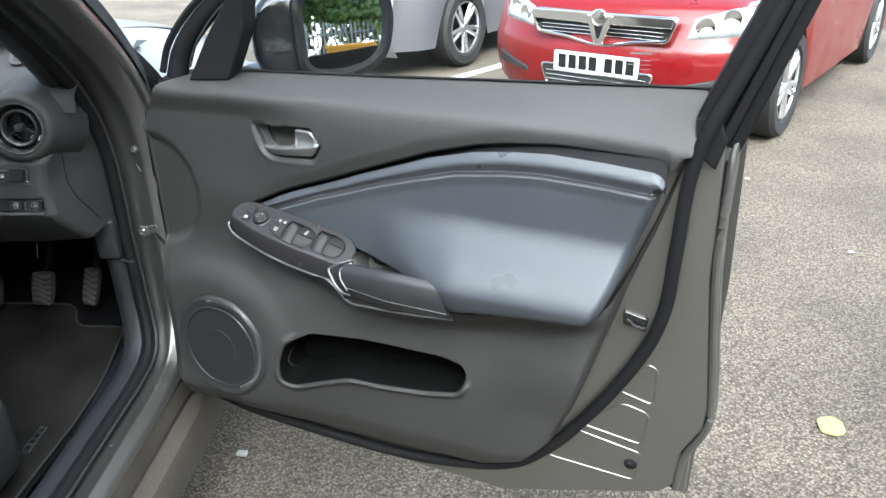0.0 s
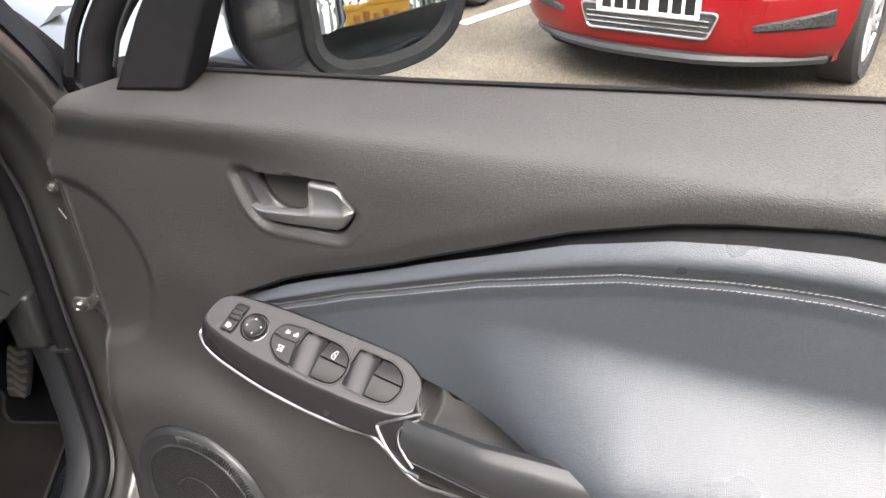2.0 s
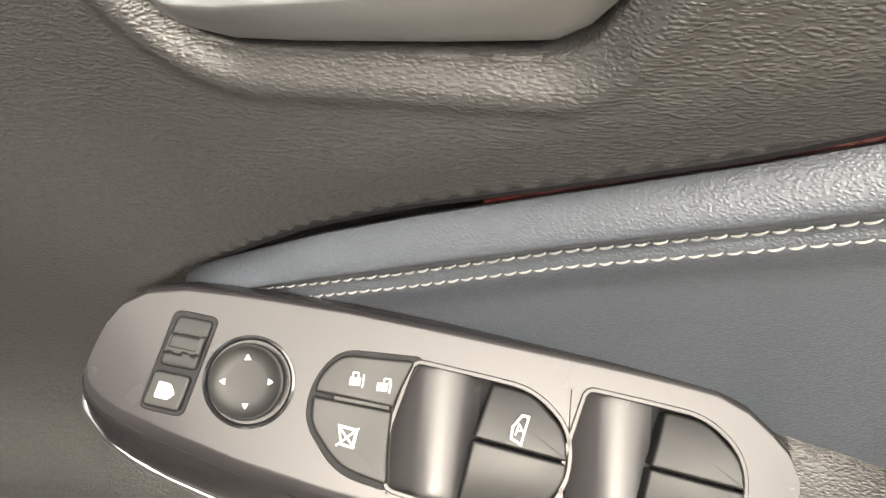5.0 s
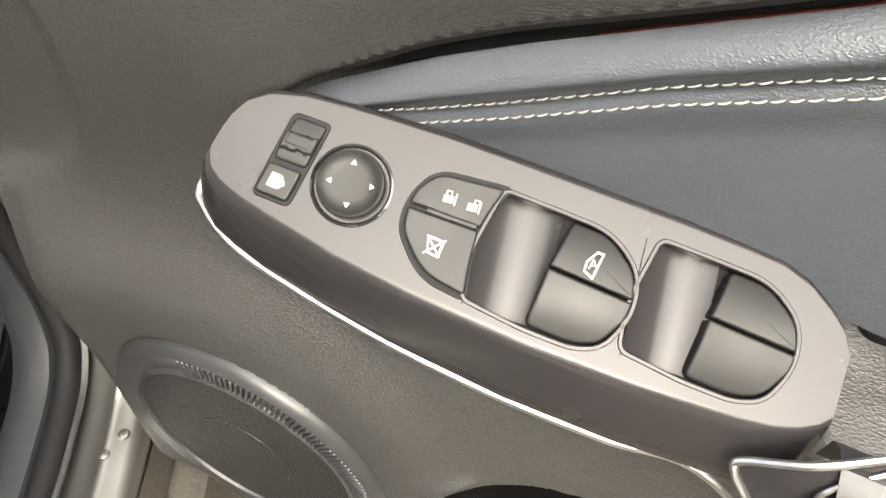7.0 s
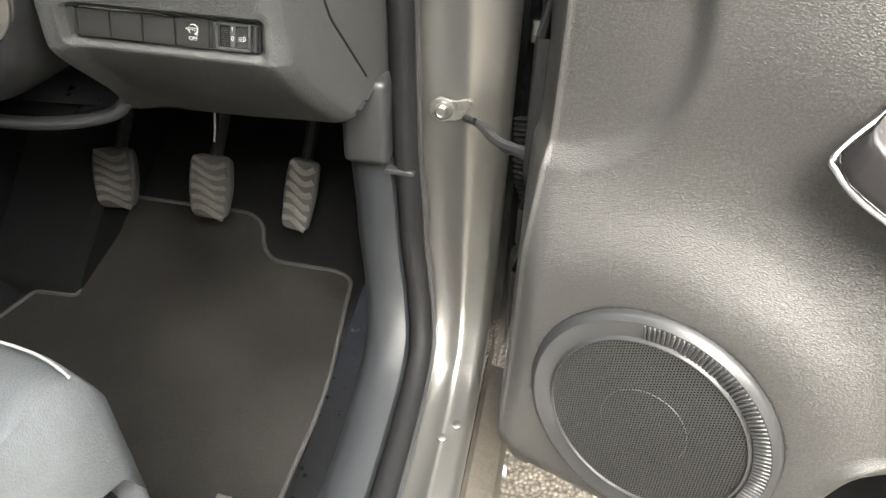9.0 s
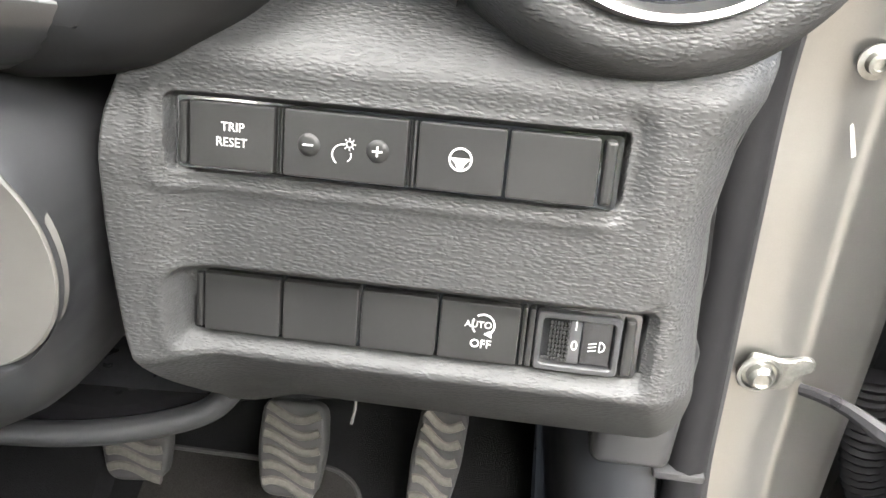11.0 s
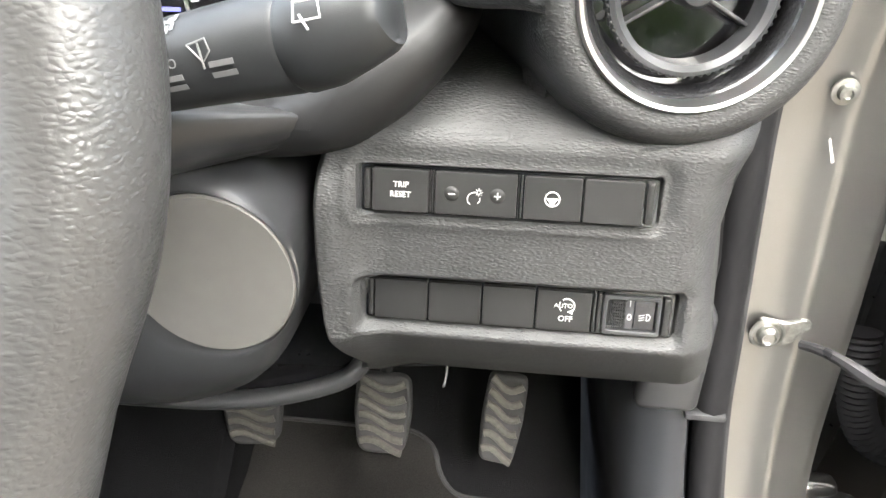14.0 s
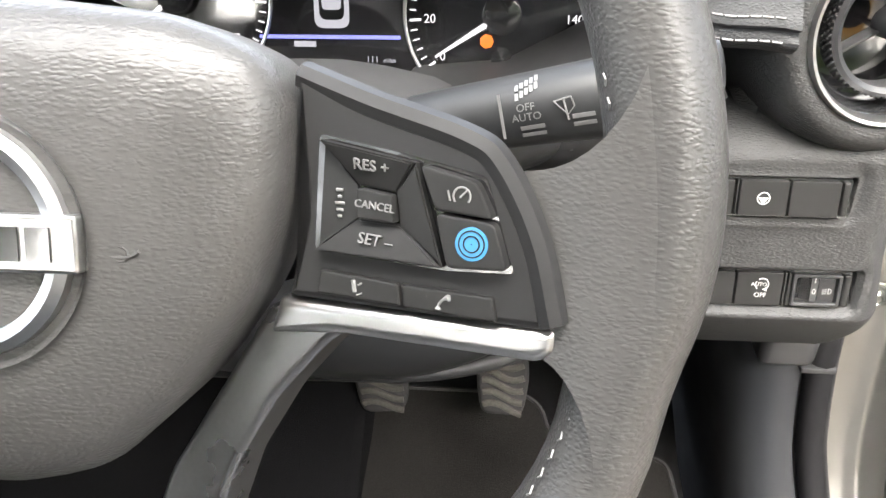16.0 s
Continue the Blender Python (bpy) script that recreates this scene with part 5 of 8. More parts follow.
# the rise to z 0.82 is an unseen wall, added against far-side light
part("floor_pan", grid([[(-0.155, y, 0.372), (-0.3, y, 0.37), (-0.58, y, 0.37), (-0.62, y, 0.40), (-0.66, y, 0.82), (-1.46, y, 0.82)] for y in (-2.3, -0.4, -0.1)] + [[(-0.155, 0.2, 0.426), (-0.3, 0.2, 0.426), (-0.58, 0.2, 0.426), (-0.62, 0.2, 0.44), (-0.66, 0.2, 0.82), (-1.46, 0.2, 0.82)]] + [[(-0.155, 0.34, 0.492), (-0.3, 0.34, 0.492), (-0.58, 0.34, 0.492), (-0.62, 0.34, 0.50), (-0.66, 0.34, 0.82), (-1.46, 0.34, 0.82)], [(-0.155, 0.50, 0.66), (-0.3, 0.50, 0.66), (-0.58, 0.50, 0.66), (-0.62, 0.50, 0.66), (-0.66, 0.5, 0.82), (-1.46, 0.5, 0.82)], [(-0.10, 0.52, 1.0), (-0.3, 0.52, 1.0), (-0.58, 0.52, 1.0), (-0.62, 0.52, 1.0), (-0.66, 0.52, 1.0), (-1.46, 0.52, 1.0)]], flip=True), CARPET, body, "black carpeted footwell with an unseen wall that blocks far-side light")
part("underbody", block(-0.72, -0.5, 0.22, 1.3, 3.4, 0.06, 0.02), BLACKSTEEL, body)
part("front_end", block(-0.72, 1.2, 0.55, 1.55, 0.12, 0.6, 0.05, 3), PAINT, body)

# ---- floor mat with bound edge and a plain metal tag ----
MO = [(-0.166, -0.62), (-0.163, -0.10), (-0.152, 0.02), (-0.164, 0.125), (-0.169, 0.183), (-0.190, 0.193), (-0.278, 0.194), (-0.298, 0.212), (-0.306, 0.240), (-0.330, 0.253), (-0.51, 0.253), (-0.515, 0.16), (-0.499, 0.096), (-0.556, 0.093), (-0.60, 0.0), (-0.60, -0.62)]
mo_ = rounded(MO, [0.01, 0.05, 0.05, 0.05, 0.015, 0.015, 0.015, 0.012, 0.015, 0.02, 0.02, 0.02, 0.008, 0.008, 0.03, 0.01], 4)
fm = thing("floor_mat", CAR, (-0.38, -0.1, 0.372), "charcoal pile floor mat with bound edge on the footwell carpet", "floor mat")


def floor_z(y):
    return 0.370 + 0.19 * max(0.0, y + 0.1) + 0.30 * max(0.0, y - 0.2)


def lie(g):
    """Lay a flat shape on the footwell's floor, which rises ahead."""
    return [(x, y, z + floor_z(y)) for x, y, z in g[0]], g[1]


o = ccw(mo_)
nx = []
for q in (0.0, 0.04, 0.1, 0.18, 0.27, 0.36, 0.46, 0.58, 0.72, 0.86, 1.0):
    c = np.array([-0.38, -0.10])
    nx.append([(*(p + (c - p) * q * 0.98), 0.008) for p in o])
part("mat_surface", lie(grid(nx, closed_v=True)), MATPILE, fm, "charcoal pile")
part("mat_binding", tube([(x, y, 0.0085 + floor_z(y)) for x, y in o], 0.0026, 6, closed=True), BINDING, fm, "stitched grey edge binding")
tag = [(-0.225, -0.185), (-0.208, -0.186), (-0.209, -0.109), (-0.226, -0.108)]
tg = part("mat_tag", lie(plate(rounded(tag, 0.002), 0.008, 0.0105, 0.0008)), SATIN, fm, "brushed metal tag with dark bars")
for k in range(4):
    y = -0.178 + k * 0.0175
    part("tag_bar", lie(plate([(-0.2215, y), (-0.212, y), (-0.212, y + 0.009), (-0.2215, y + 0.009)], 0.0105, 0.0109)), PIANO, tg)

part("foot_rest", grid([[(-0.66, y, z), (-0.560, y, z), (-0.510, y + 0.002, z), (-0.500, y + 0.006, z - 0.008), (-0.497, y + 0.01, floor_z(y) - 0.01)] for y, z in ((0.094, 0.40), (0.096, 0.425), (0.104, 0.434), (0.20, 0.505), (0.30, 0.585), (0.36, 0.62))], flip=False), CARPET, body, "dark carpeted foot rest")
part("kick_ledge", block(-0.088, 0.119, 0.6455, 0.030, 0.012, 0.006, 0.002), SMOOTHPLASTIC, body, "ledge on top of the kick panel")

# ---- pedals ----
def pedal(name, x, y, z, w, h, lean, arm_top, label, turn=0):
    th = thing(name, CAR, (x, y, z - h / 2), label, "pedal", group="foot pedals")
    m = Matrix.Translation((x, y, z)) @ pose(0, 0, 0, 90 - lean, 0, 0) @ pose(0, 0, 0, 0, 0, turn)
    o = ccw(rounded([(-w * 0.40, -h / 2), (w * 0.40, -h / 2), (w / 2, 0), (w * 0.46, h / 2), (-w * 0.46, h / 2), (-w / 2, 0)], w * 0.22, 5))
    pad_ = part("pedal_pad", moved(plate(o, -0.012, 0.0, 0.004), m), BINDING, th, "worn rubber pad")
    for k in range(6):
        yy = -h * 0.40 + k * h * 0.16
        pts = [(xx, yy + 0.006 * math.sin((xx / w + 0.5) * 5.2 + k * 0.35), 0.0002) for xx in np.linspace(-w * (0.40 - 0.012 * abs(k - 3)), w * (0.40 - 0.012 * abs(k - 3)), 14)]
        part("pad_rib", moved(tube(pts, 0.0036, 8, flat=0.7), m), PEDAL, pad_)
    part("pedal_arm", tube(smooth_path([tuple(m @ Vector((0, h * 0.2, -0.012))), (x + 0.005, y + 0.07, z + 0.10), (x, y + 0.06, arm_top)], 6), 0.008, 8), RUBBER, th, "black pedal arm")


pedal("brake_pedal", -0.352, 0.200, 0.533, 0.056, 0.078, 26, 0.80, "worn rubber brake pedal with wavy ribs")
pedal("clutch_pedal", -0.482, 0.200, 0.527, 0.060, 0.076, 26, 0.80, "worn rubber clutch pedal with wavy ribs", 6)
pedal("accelerator_pedal", -0.238, 0.205, 0.535, 0.040, 0.088, 24, 0.80, "narrow ribbed black accelerator pedal", -6)
solid("footwell_cable", tube([(-0.280, 0.12, 0.685), (-0.281, 0.115, 0.665), (-0.283, 0.114, 0.655)], 0.0010, 6), GREYMARK, CAR, "short pale cable end hanging below the dashboard", "cable")

# ---- seat ----
seat = thing("driver_seat", CAR, (-0.38, -0.55, 0.376), "grey leather driver's seat with pale stitching", "car seat")
rows = []
for y, zt in ((-1.0, 0.60), (-0.8, 0.60), (-0.5, 0.62), (-0.29, 0.64), (-0.195, 0.637), (-0.155, 0.618), (-0.138, 0.58), (-0.142, 0.52), (-0.16, 0.47)):
    w = 0.235 if y < -0.3 else 0.20
    rows.append([(-0.425 + w * s + (0.0), y - 0.055 * abs(s) ** 3, zt + 0.03 * abs(s) ** 2.2 * (1 if abs(s) < 0.95 else -0.6) - (0.05 if abs(s) > 0.97 else 0)) for s in np.linspace(-1, 1, 21)])
cush = part("seat_cushion", grid(rows, flip=True), SEATCLOTH, seat, "", 85)
part("seat_side", block(-0.19, -0.62, 0.49, 0.06, 0.75, 0.16, 0.03, 3), SMOOTHPLASTIC, seat)
part("seat_base", block(-0.40, -0.62, 0.45, 0.40, 0.75, 0.14, 0.03, 3), SEATCLOTH, seat)
part("seat_back", block(-0.40, -1.08, 0.95, 0.48, 0.16, 0.70, 0.07, 4), SEATCLOTH, seat)
part("seat_stitching", tube([(-0.425 + 0.20 * s, -0.162 - 0.055 * abs(s) ** 3, 0.627 + 0.03 * abs(s) ** 2.2) for s in np.linspace(-0.9, 0.9, 40)], 0.0012, 5), THREAD, seat, "pale stitching")

# ---- dashboard ----
dash = thing("dashboard", CAR, (-0.3, 0.1, 0.76), "dark grey soft-touch dashboard with switch rows and round vent", "dashboard")
ROW1 = dict(x0=-0.3060, x1=-0.1755, z0=0.8772, z1=0.8967, out=-0.0015)
ROW2 = dict(x0=-0.3065, x1=-0.1595, z0=0.8178, z1=0.8378, out=0.0025)
lean_f = lambda z: -0.013 + 0.10 * (z - 0.86)


LEFT_Z = [0.70, 0.715, 0.735, 0.755, 0.777, 0.797, 0.8174, 0.84, 0.86, 0.878, 0.892, 0.9056, 0.915, 0.925, 0.94, 0.985]
LEFT_X = [-0.350, -0.340, -0.327, -0.322, -0.3235, -0.3270, -0.3305, -0.3320, -0.3325, -0.332, -0.3305, -0.326, -0.314, -0.300, -0.285, -0.26]
fascia_left = lambda z: np.interp(z, LEFT_Z, LEFT_X)
fascia_right = lambda z: np.interp(z, [0.715, 0.7248, 0.774, 0.811, 0.8447, 0.868, 0.895, 0.919, 0.985], [-0.110, -0.113, -0.128, -0.1376, -0.1428, -0.1444, -0.1412, -0.1323, -0.112])
fascia_low = lambda x: np.interp(x, [-0.35, -0.334, -0.31, -0.264, -0.21, -0.166, -0.13, -0.11], [0.707, 0.713, 0.717, 0.717, 0.7205, 0.727, 0.7305, 0.735])


def dash_face(x, z):
    """How far ahead the dash panel's face lies: rounded at both ends, sloping in below the switches."""
    f = lean_f(z) + 0.0 * x
    f = f + 0.012 * np.clip(1 - (fascia_right(z) - x) / 0.018, 0, 1) ** 2.2
    f = f + 0.030 * np.clip(1 - (x - fascia_left(z)) / 0.006, 0, 1.1) ** 2.2 - 0.009 * sm(-0.295, -0.326, x) * sm(0.91, 0.88, z)
    f = f + 0.085 * np.clip((0.81 - z) / 0.085, 0, 1.2) ** 1.2
    f = f + 0.10 * np.clip((z - 0.908) / 0.05, 0, 1.6) ** 1.5 + 0.10 * np.clip((z - 0.926) / 0.03, 0, 1.5) ** 1.5
    for r, k in ((ROW1, 1), (ROW2, 1)):
        o = rounded([(r["x0"] - 0.0022, r["z0"] - 0.0018), (r["x1"] + 0.0022, r["z0"] - 0.0018), (r["x1"] + 0.0022, r["z1"] + 0.0018), (r["x0"] - 0.0022, r["z1"] + 0.0018)], 0.003, 5)
        d = inside(x, z, o)
        f = f + (r["out"] + 0.0010) * sm(-0.0040, 0.0, d) + 0.0055 * sm(-0.0006, 0.0008, d)
        f = f + 0.0030 * sm(-0.010, 0.0, d) * sm(r["x1"] - 0.004, r["x1"] + 0.006, x)
        f = f - 0.0010 * np.exp(-((d + 0.0050) / 0.0026) ** 2) * np.maximum(sm(r["z0"] + 0.004, r["z0"] - 0.004, z), sm(r["x0"] + 0.002, r["x0"] - 0.003, x))
    return f


dx = np.unique(np.concatenate([np.linspace(-0.3325, -0.1444, 110), np.linspace(-0.3325, -0.298, 100), np.linspace(-0.185, -0.1444, 90)]))
dz = np.unique(np.concatenate([np.linspace(0.72, 0.985, 80), np.linspace(0.868, 0.906, 80), np.linspace(0.81, 0.848, 80)]))
DS, DV = np.meshgrid((dx + 0.3325) / 0.1881, dz)
low_z = fascia_low(-0.33 + 0.21 * DS)
DZ = DV + (low_z - 0.72) * np.clip((0.80 - DV) / 0.08, 0, 1)
DXX = fascia_left(DZ) + DS * (fascia_right(DZ) - fascia_left(DZ))
FG = np.stack([DXX, dash_face(DXX, DZ), DZ], -1)
FG = np.concatenate([np.stack([FG[0] + np.array([0, 0.03, 0.004]), FG[0] + np.array([0, 0.006, -0.003]), FG[0] + np.array([0, 0.0015, -0.002])]), FG])
panelp = part("switch_fascia", grid(FG), DASH, dash, "grained lower dash panel with two switch rows", 60)

# side end of the dash beside the pillar, with its cap
gap_x = lambda z: np.interp(z, [0.754, 0.823, 0.854, 0.88, 0.916, 0.985], [-0.1107, -0.1247, -0.1305, -0.132, -0.1284, -0.108])
gap_y = lambda z: np.interp(z, [0.754, 0.823, 0.854, 0.88, 0.916, 0.985], [0.096, 0.050, 0.043, 0.045, 0.044, 0.085])
rows = []
for z in np.linspace(0.735, 1.04, 40):
    x0, x1, y1 = float(fascia_right(z)), float(gap_x(z)), float(gap_y(z))
    y0 = float(dash_face(np.array(x0), np.array(z)))
    rows.append([(x0, y0, z), (x0 + 0.0015, y0 + 0.003, z), (x0 + (x1 - x0) * 0.35, y0 + (y1 - y0) * 0.35, z), (x1 - 0.0006, max(y1, y0 + 0.02), z), (x1 + 0.0006, max(y1, y0 + 0.02) + 0.003, z), (x1 + 0.008, max(y1, y0 + 0.02) + 0.04, z), (-0.098, 0.165, z), (-0.092, 0.22, z), (-0.088, 0.40, z)])
part("dash_end", grid(rows), DASH, dash, "", 35)
part("end_cap_gap", tube([(float(gap_x(z)) - 0.0004, float(gap_y(z)), z) for z in np.linspace(0.756, 0.93, 24)], 0.0013, 6), RUBBER, dash)
part("lower_end_trim", block(-0.120, 0.122, 0.700, 0.046, 0.035, 0.090, 0.008, 3), SMOOTHPLASTIC, dash)
part("dash_core", block(-0.375, 0.14, 0.815, 0.46, 0.12, 0.14, 0.01), BLACKSTEEL, dash, "dark core behind the dash panels")
part("dash_underside", grid([[(-0.60, 0.06, 0.700), (-0.33, 0.065, 0.712), (-0.11, 0.07, 0.735)], [(-0.60, 0.20, 0.74), (-0.33, 0.20, 0.74), (-0.10, 0.20, 0.75)], [(-0.60, 0.5, 0.78), (-0.33, 0.5, 0.78), (-0.10, 0.5, 0.78)]]), BLACKSTEEL, dash)


def row_frame(r):
    """The plane of a switch row: x along, y up, out towards the driver; origin at its left lower corner."""
    zc = (r["z0"] + r["z1"]) / 2
    m = Matrix.Translation((r["x0"], lean_f(zc) + r["out"], zc)) @ BACK @ pose(0, 0, 0, -16, 0, 0) @ Matrix.Translation((0, -(r["z1"] - r["z0"]) / 2, 0))
    return m, r["x1"] - r["x0"], r["z1"] - r["z0"]


def rect(x0, x1, y0, y1):
    return [(x0, y0), (x1, y0), (x1, y1), (x0, y1)]


def key(name, m, x0, x1, y0, y1, h=0.0, material=None, bevel=0.0005, label="", r=0.0009):
    return part(name, moved(plate(rounded(rect(x0, x1, y0, y1), r, 3), -0.004, h, bevel, 2), m), material or BUTTON, dash, label)


M1, W1, H1 = row_frame(ROW1)
M2, W2, H2 = row_frame(ROW2)
for m, w, h in ((M1, W1, H1), (M2, W2, H2)):
    part("switch_recess", moved(plate(rounded(rect(-0.001, w + 0.001, -0.001, h + 0.001), 0.002), -0.008, -0.0034), m), PIANO, dash)
fx = lambda px: (px - 325) / 1027 * W1 + 0.0052 * (px - 325) / 1027 * (1352 - px) / 1027
key("end_bar", M1, fx(331), fx(352), 0.0004, H1 - 0.0004, -0.0006, bevel=0.001)
k1 = key("trip_reset_button", M1, fx(359), fx(556), 0, H1, label="matt black button marked TRIP RESET")
key("dividing_bar", M1, fx(560), fx(564), 0, H1, -0.0012)
key("dividing_bar", M1, fx(568), fx(574), 0, H1, -0.0008)
k2 = key("dimmer_button", M1, fx(578), fx(864), 0, H1, label="matt black dash light dimmer button")
key("dividing_bar", M1, fx(868), fx(872), 0, H1, -0.0016)
key("dividing_bar", M1, fx(876), fx(884), 0, H1, -0.0008)
k3 = key("wheel_heater_button", M1, fx(889), fx(1090), 0, H1, label="matt black heated steering wheel button")
key("blank_button", M1, fx(1098), fx(1305), 0, H1, 0.0002)
key("end_bar", M1, fx(1316), fx(1345), 0.0004, H1 - 0.0004, -0.0004, bevel=0.0012)
words("TRIP", 0.0038, M1 @ Matrix.Translation((fx(460), H1 * 0.64, 0.0001)), MARK, k1, "lettering", 0.00008, 0.95)
words("RESET", 0.0038, M1 @ Matrix.Translation((fx(458), H1 * 0.41, 0.0001)), MARK, k1, "lettering", 0.00008, 0.95)
for c, t in ((637, "-"), (797, "+")):
    part("dimmer_dimple", moved(revolve([(0.0034, 0.0), (0.0030, 0.0005), (0.0016, 0.0009), (0.0002, 0.0010)], 20), M1 @ Matrix.Translation((fx(c), H1 * 0.5, 0))), BUTTON, k2)
    part("dimmer_sign", moved(joined(block(0, 0, 0.0011, 0.0030, 0.0005, 0.0003, 0), *( [block(0, 0, 0.0011, 0.0005, 0.0030, 0.00028, 0)] if t == "+" else [])), M1 @ Matrix.Translation((fx(c), H1 * 0.5, 0))), MARK, k2)
arc = lambda cx, cy, r, a0, a1, w, h=0.0002, n=18: tube([(cx + r * math.cos(radians(a)), cy + r * math.sin(radians(a)), h) for a in np.linspace(a0, a1, n)], w, 5)
cx, cy = fx(722), H1 * 0.46
part("dimmer_mark", moved(joined(arc(cx - 0.0008, cy - 0.0012, 0.0030, 80, 235, 0.00022), arc(cx - 0.0002, cy - 0.0012, 0.0020, -60, 20, 0.0002),
     arc(cx + 0.0012, cy + 0.0020, 0.0009, 0, 360, 0.00018), *[tube([(cx + 0.0012 + 0.0013 * math.cos(a), cy + 0.0020 + 0.0013 * math.sin(a), 0.0002), (cx + 0.0012 + 0.0019 * math.cos(a), cy + 0.0020 + 0.0019 * math.sin(a), 0.0002)], 0.00014, 4) for a in np.linspace(0, math.tau, 9)[:-1]]), M1), MARK, k2)
cx, cy = fx(988), H1 * 0.5
part("wheel_mark", moved(joined(arc(cx, cy, 0.0032, 0, 360, 0.00032, n=28), plate(rounded([(cx - 0.0030, cy + 0.0004), (cx + 0.0030, cy + 0.0004), (cx + 0.0014, cy - 0.0012), (cx + 0.0006, cy - 0.0030), (cx - 0.0006, cy - 0.0030), (cx - 0.0014, cy - 0.0012)], 0.0005), 0.0, 0.00025)), M1), MARK, k3)
gx = lambda px: (px - 365) / 1007 * W2 + 0.004 * (px - 365) / 1007 * (1372 - px) / 1007
key("end_bar", M2, gx(369), gx(386), 0.0004, H2 - 0.0004, -0.0006, bevel=0.001)
for a, b in ((391, 564), (571, 742), (750, 920)):
    key("blank_button", M2, gx(a), gx(b), 0, H2)
k4 = key("stop_start_button", M2, gx(928), gx(1106), 0, H2, label="matt black button marked AUTO OFF")
cx, cy = gx(1026), H2 * 0.64
part("stop_start_mark", moved(joined(arc(cx, cy, 0.0036, -60, 125, 0.00034), arc(cx, cy, 0.0036, 225, 150, 0.0003), plate([(cx + 0.0004, cy - 0.0030), (cx + 0.0030, cy - 0.0042), (cx + 0.0028, cy - 0.0016)], 0, 0.0003)), M2), MARK, k4)
words("AUTO", 0.0032, M2 @ Matrix.Translation((cx - 0.0016, cy, 0.0002)), MARK, k4, "lettering", 0.00008)
words("OFF", 0.0040, M2 @ Matrix.Translation((cx - 0.0004, H2 * 0.31, 0.0002)), MARK, k4, "lettering", 0.00008)
key("dividing_bar", M2, gx(1113), gx(1122), 0, H2, -0.0008)
key("dividing_bar", M2, gx(1127), gx(1140), 0, H2, -0.0004)
dl_ = part("levelling_dial", moved(ring_plate(rounded(rect(gx(1144), gx(1334), 0, H2), 0.002, 4), rounded(rect(gx(1158), gx(1320), 0.0022, H2 - 0.0022), 0.0015, 4), -0.004, 0.0004, 0.0005), M2), SMOOTHPLASTIC, dash, "headlamp levelling dial with number wheel")
g = []
for r_ in range(9):
    for c_ in range(6):
        g.append(block(gx(1178) + c_ * (gx(1216) - gx(1178)) / 5, 0.0038 + r_ * (H2 - 0.0076) / 8, -0.0006, 0.00072, 0.0011, 0.0014, 0.0003, 1))
part("thumbwheel", moved(joined(*g), M2), BUTTON, dl_)
part("number_drum", moved(plate(rect(gx(1219), gx(1246), 0.0026, H2 - 0.0026), -0.004, -0.0012, 0.0003), M2), SMOOTHPLASTIC, dl_)
words("1", 0.0048, M2 @ Matrix.Translation((gx(1233), H2 * 0.78, -0.0011)), MARK, dl_, "lettering", 0.00008)
words("0", 0.0048, M2 @ Matrix.Translation((gx(1233), H2 * 0.44, -0.0011)), MARK, dl_, "lettering", 0.00008)
part("dial_face", moved(plate(rect(gx(1249), gx(1316), 0.0026, H2 - 0.0026), -0.004, -0.0018, 0.0003), M2), PIANO, dl_)
cx, cy = gx(1290), H2 * 0.46
part("lamp_mark", moved(joined(arc(cx, cy, 0.0017, -90, 90, 0.0002, -0.0016), tube([(cx, cy - 0.0017, -0.0016), (cx, cy + 0.0017, -0.0016)], 0.0002, 5), *[tube([(cx - 0.0010, cy + d, -0.0016), (cx - 0.0036, cy + d - 0.0006, -0.0016)], 0.00017, 5) for d in (-0.0012, 0, 0.0012)]), M2), MARK, dl_)
key("end_bar", M2, gx(1341), gx(1366), 0.0004, H2 - 0.0004, -0.0004, bevel=0.0012)

# ---- round air vent ----
VENT = Matrix.Translation((-0.172, -0.004, 0.976)) @ BACK @ pose(0, 0, 0, -8, 6, 0)
vent = thing("air_vent", CAR, (-0.172, 0.02, 0.91), "round dashboard air vent with chrome ring", "air vent")
part("vent_pod", moved(revolve([(0.088, -0.10), (0.074, -0.055), (0.068, -0.026), (0.064, -0.010), (0.058, 0.0), (0.052, 0.002), (0.0470, 0.0)][::1], 72), VENT), DASH, vent, "soft grey vent surround", 60)
part("vent_ring", moved(revolve([(0.0475, -0.004), (0.0473, 0.001), (0.0462, 0.0035), (0.0445, 0.0030), (0.0425, -0.004), (0.0420, -0.012)], 72), VENT), SATIN, vent, "satin chrome ring")
part("vent_inner_ring", moved(revolve([(0.0425, -0.004), (0.0405, -0.006), (0.038, -0.014), (0.0385, -0.03), (0.020, -0.034), (0.0002, -0.034)], 72), VENT), PIANO, vent)
part("vent_knurled_ring", moved(revolve([(0.0335, -0.018), (0.0335, -0.005), (0.0315, -0.003), (0.0290, -0.005), (0.0285, -0.018)], 72), VENT), SMOOTHPLASTIC, vent)
g = []
for k in range(64):
    for j in range(4):
        a = (k + 0.5 * (j % 2)) / 64 * math.tau
        g.append(moved(block(0.0337, 0, -0.006 - j * 0.0028, 0.0016, 0.0018, 0.0018, 0.0005, 1), VENT @ pose(0, 0, 0, 0, 0, math.degrees(a))))
part("vent_knurling", moved(joined(*g), Matrix()), SMOOTHPLASTIC, vent)
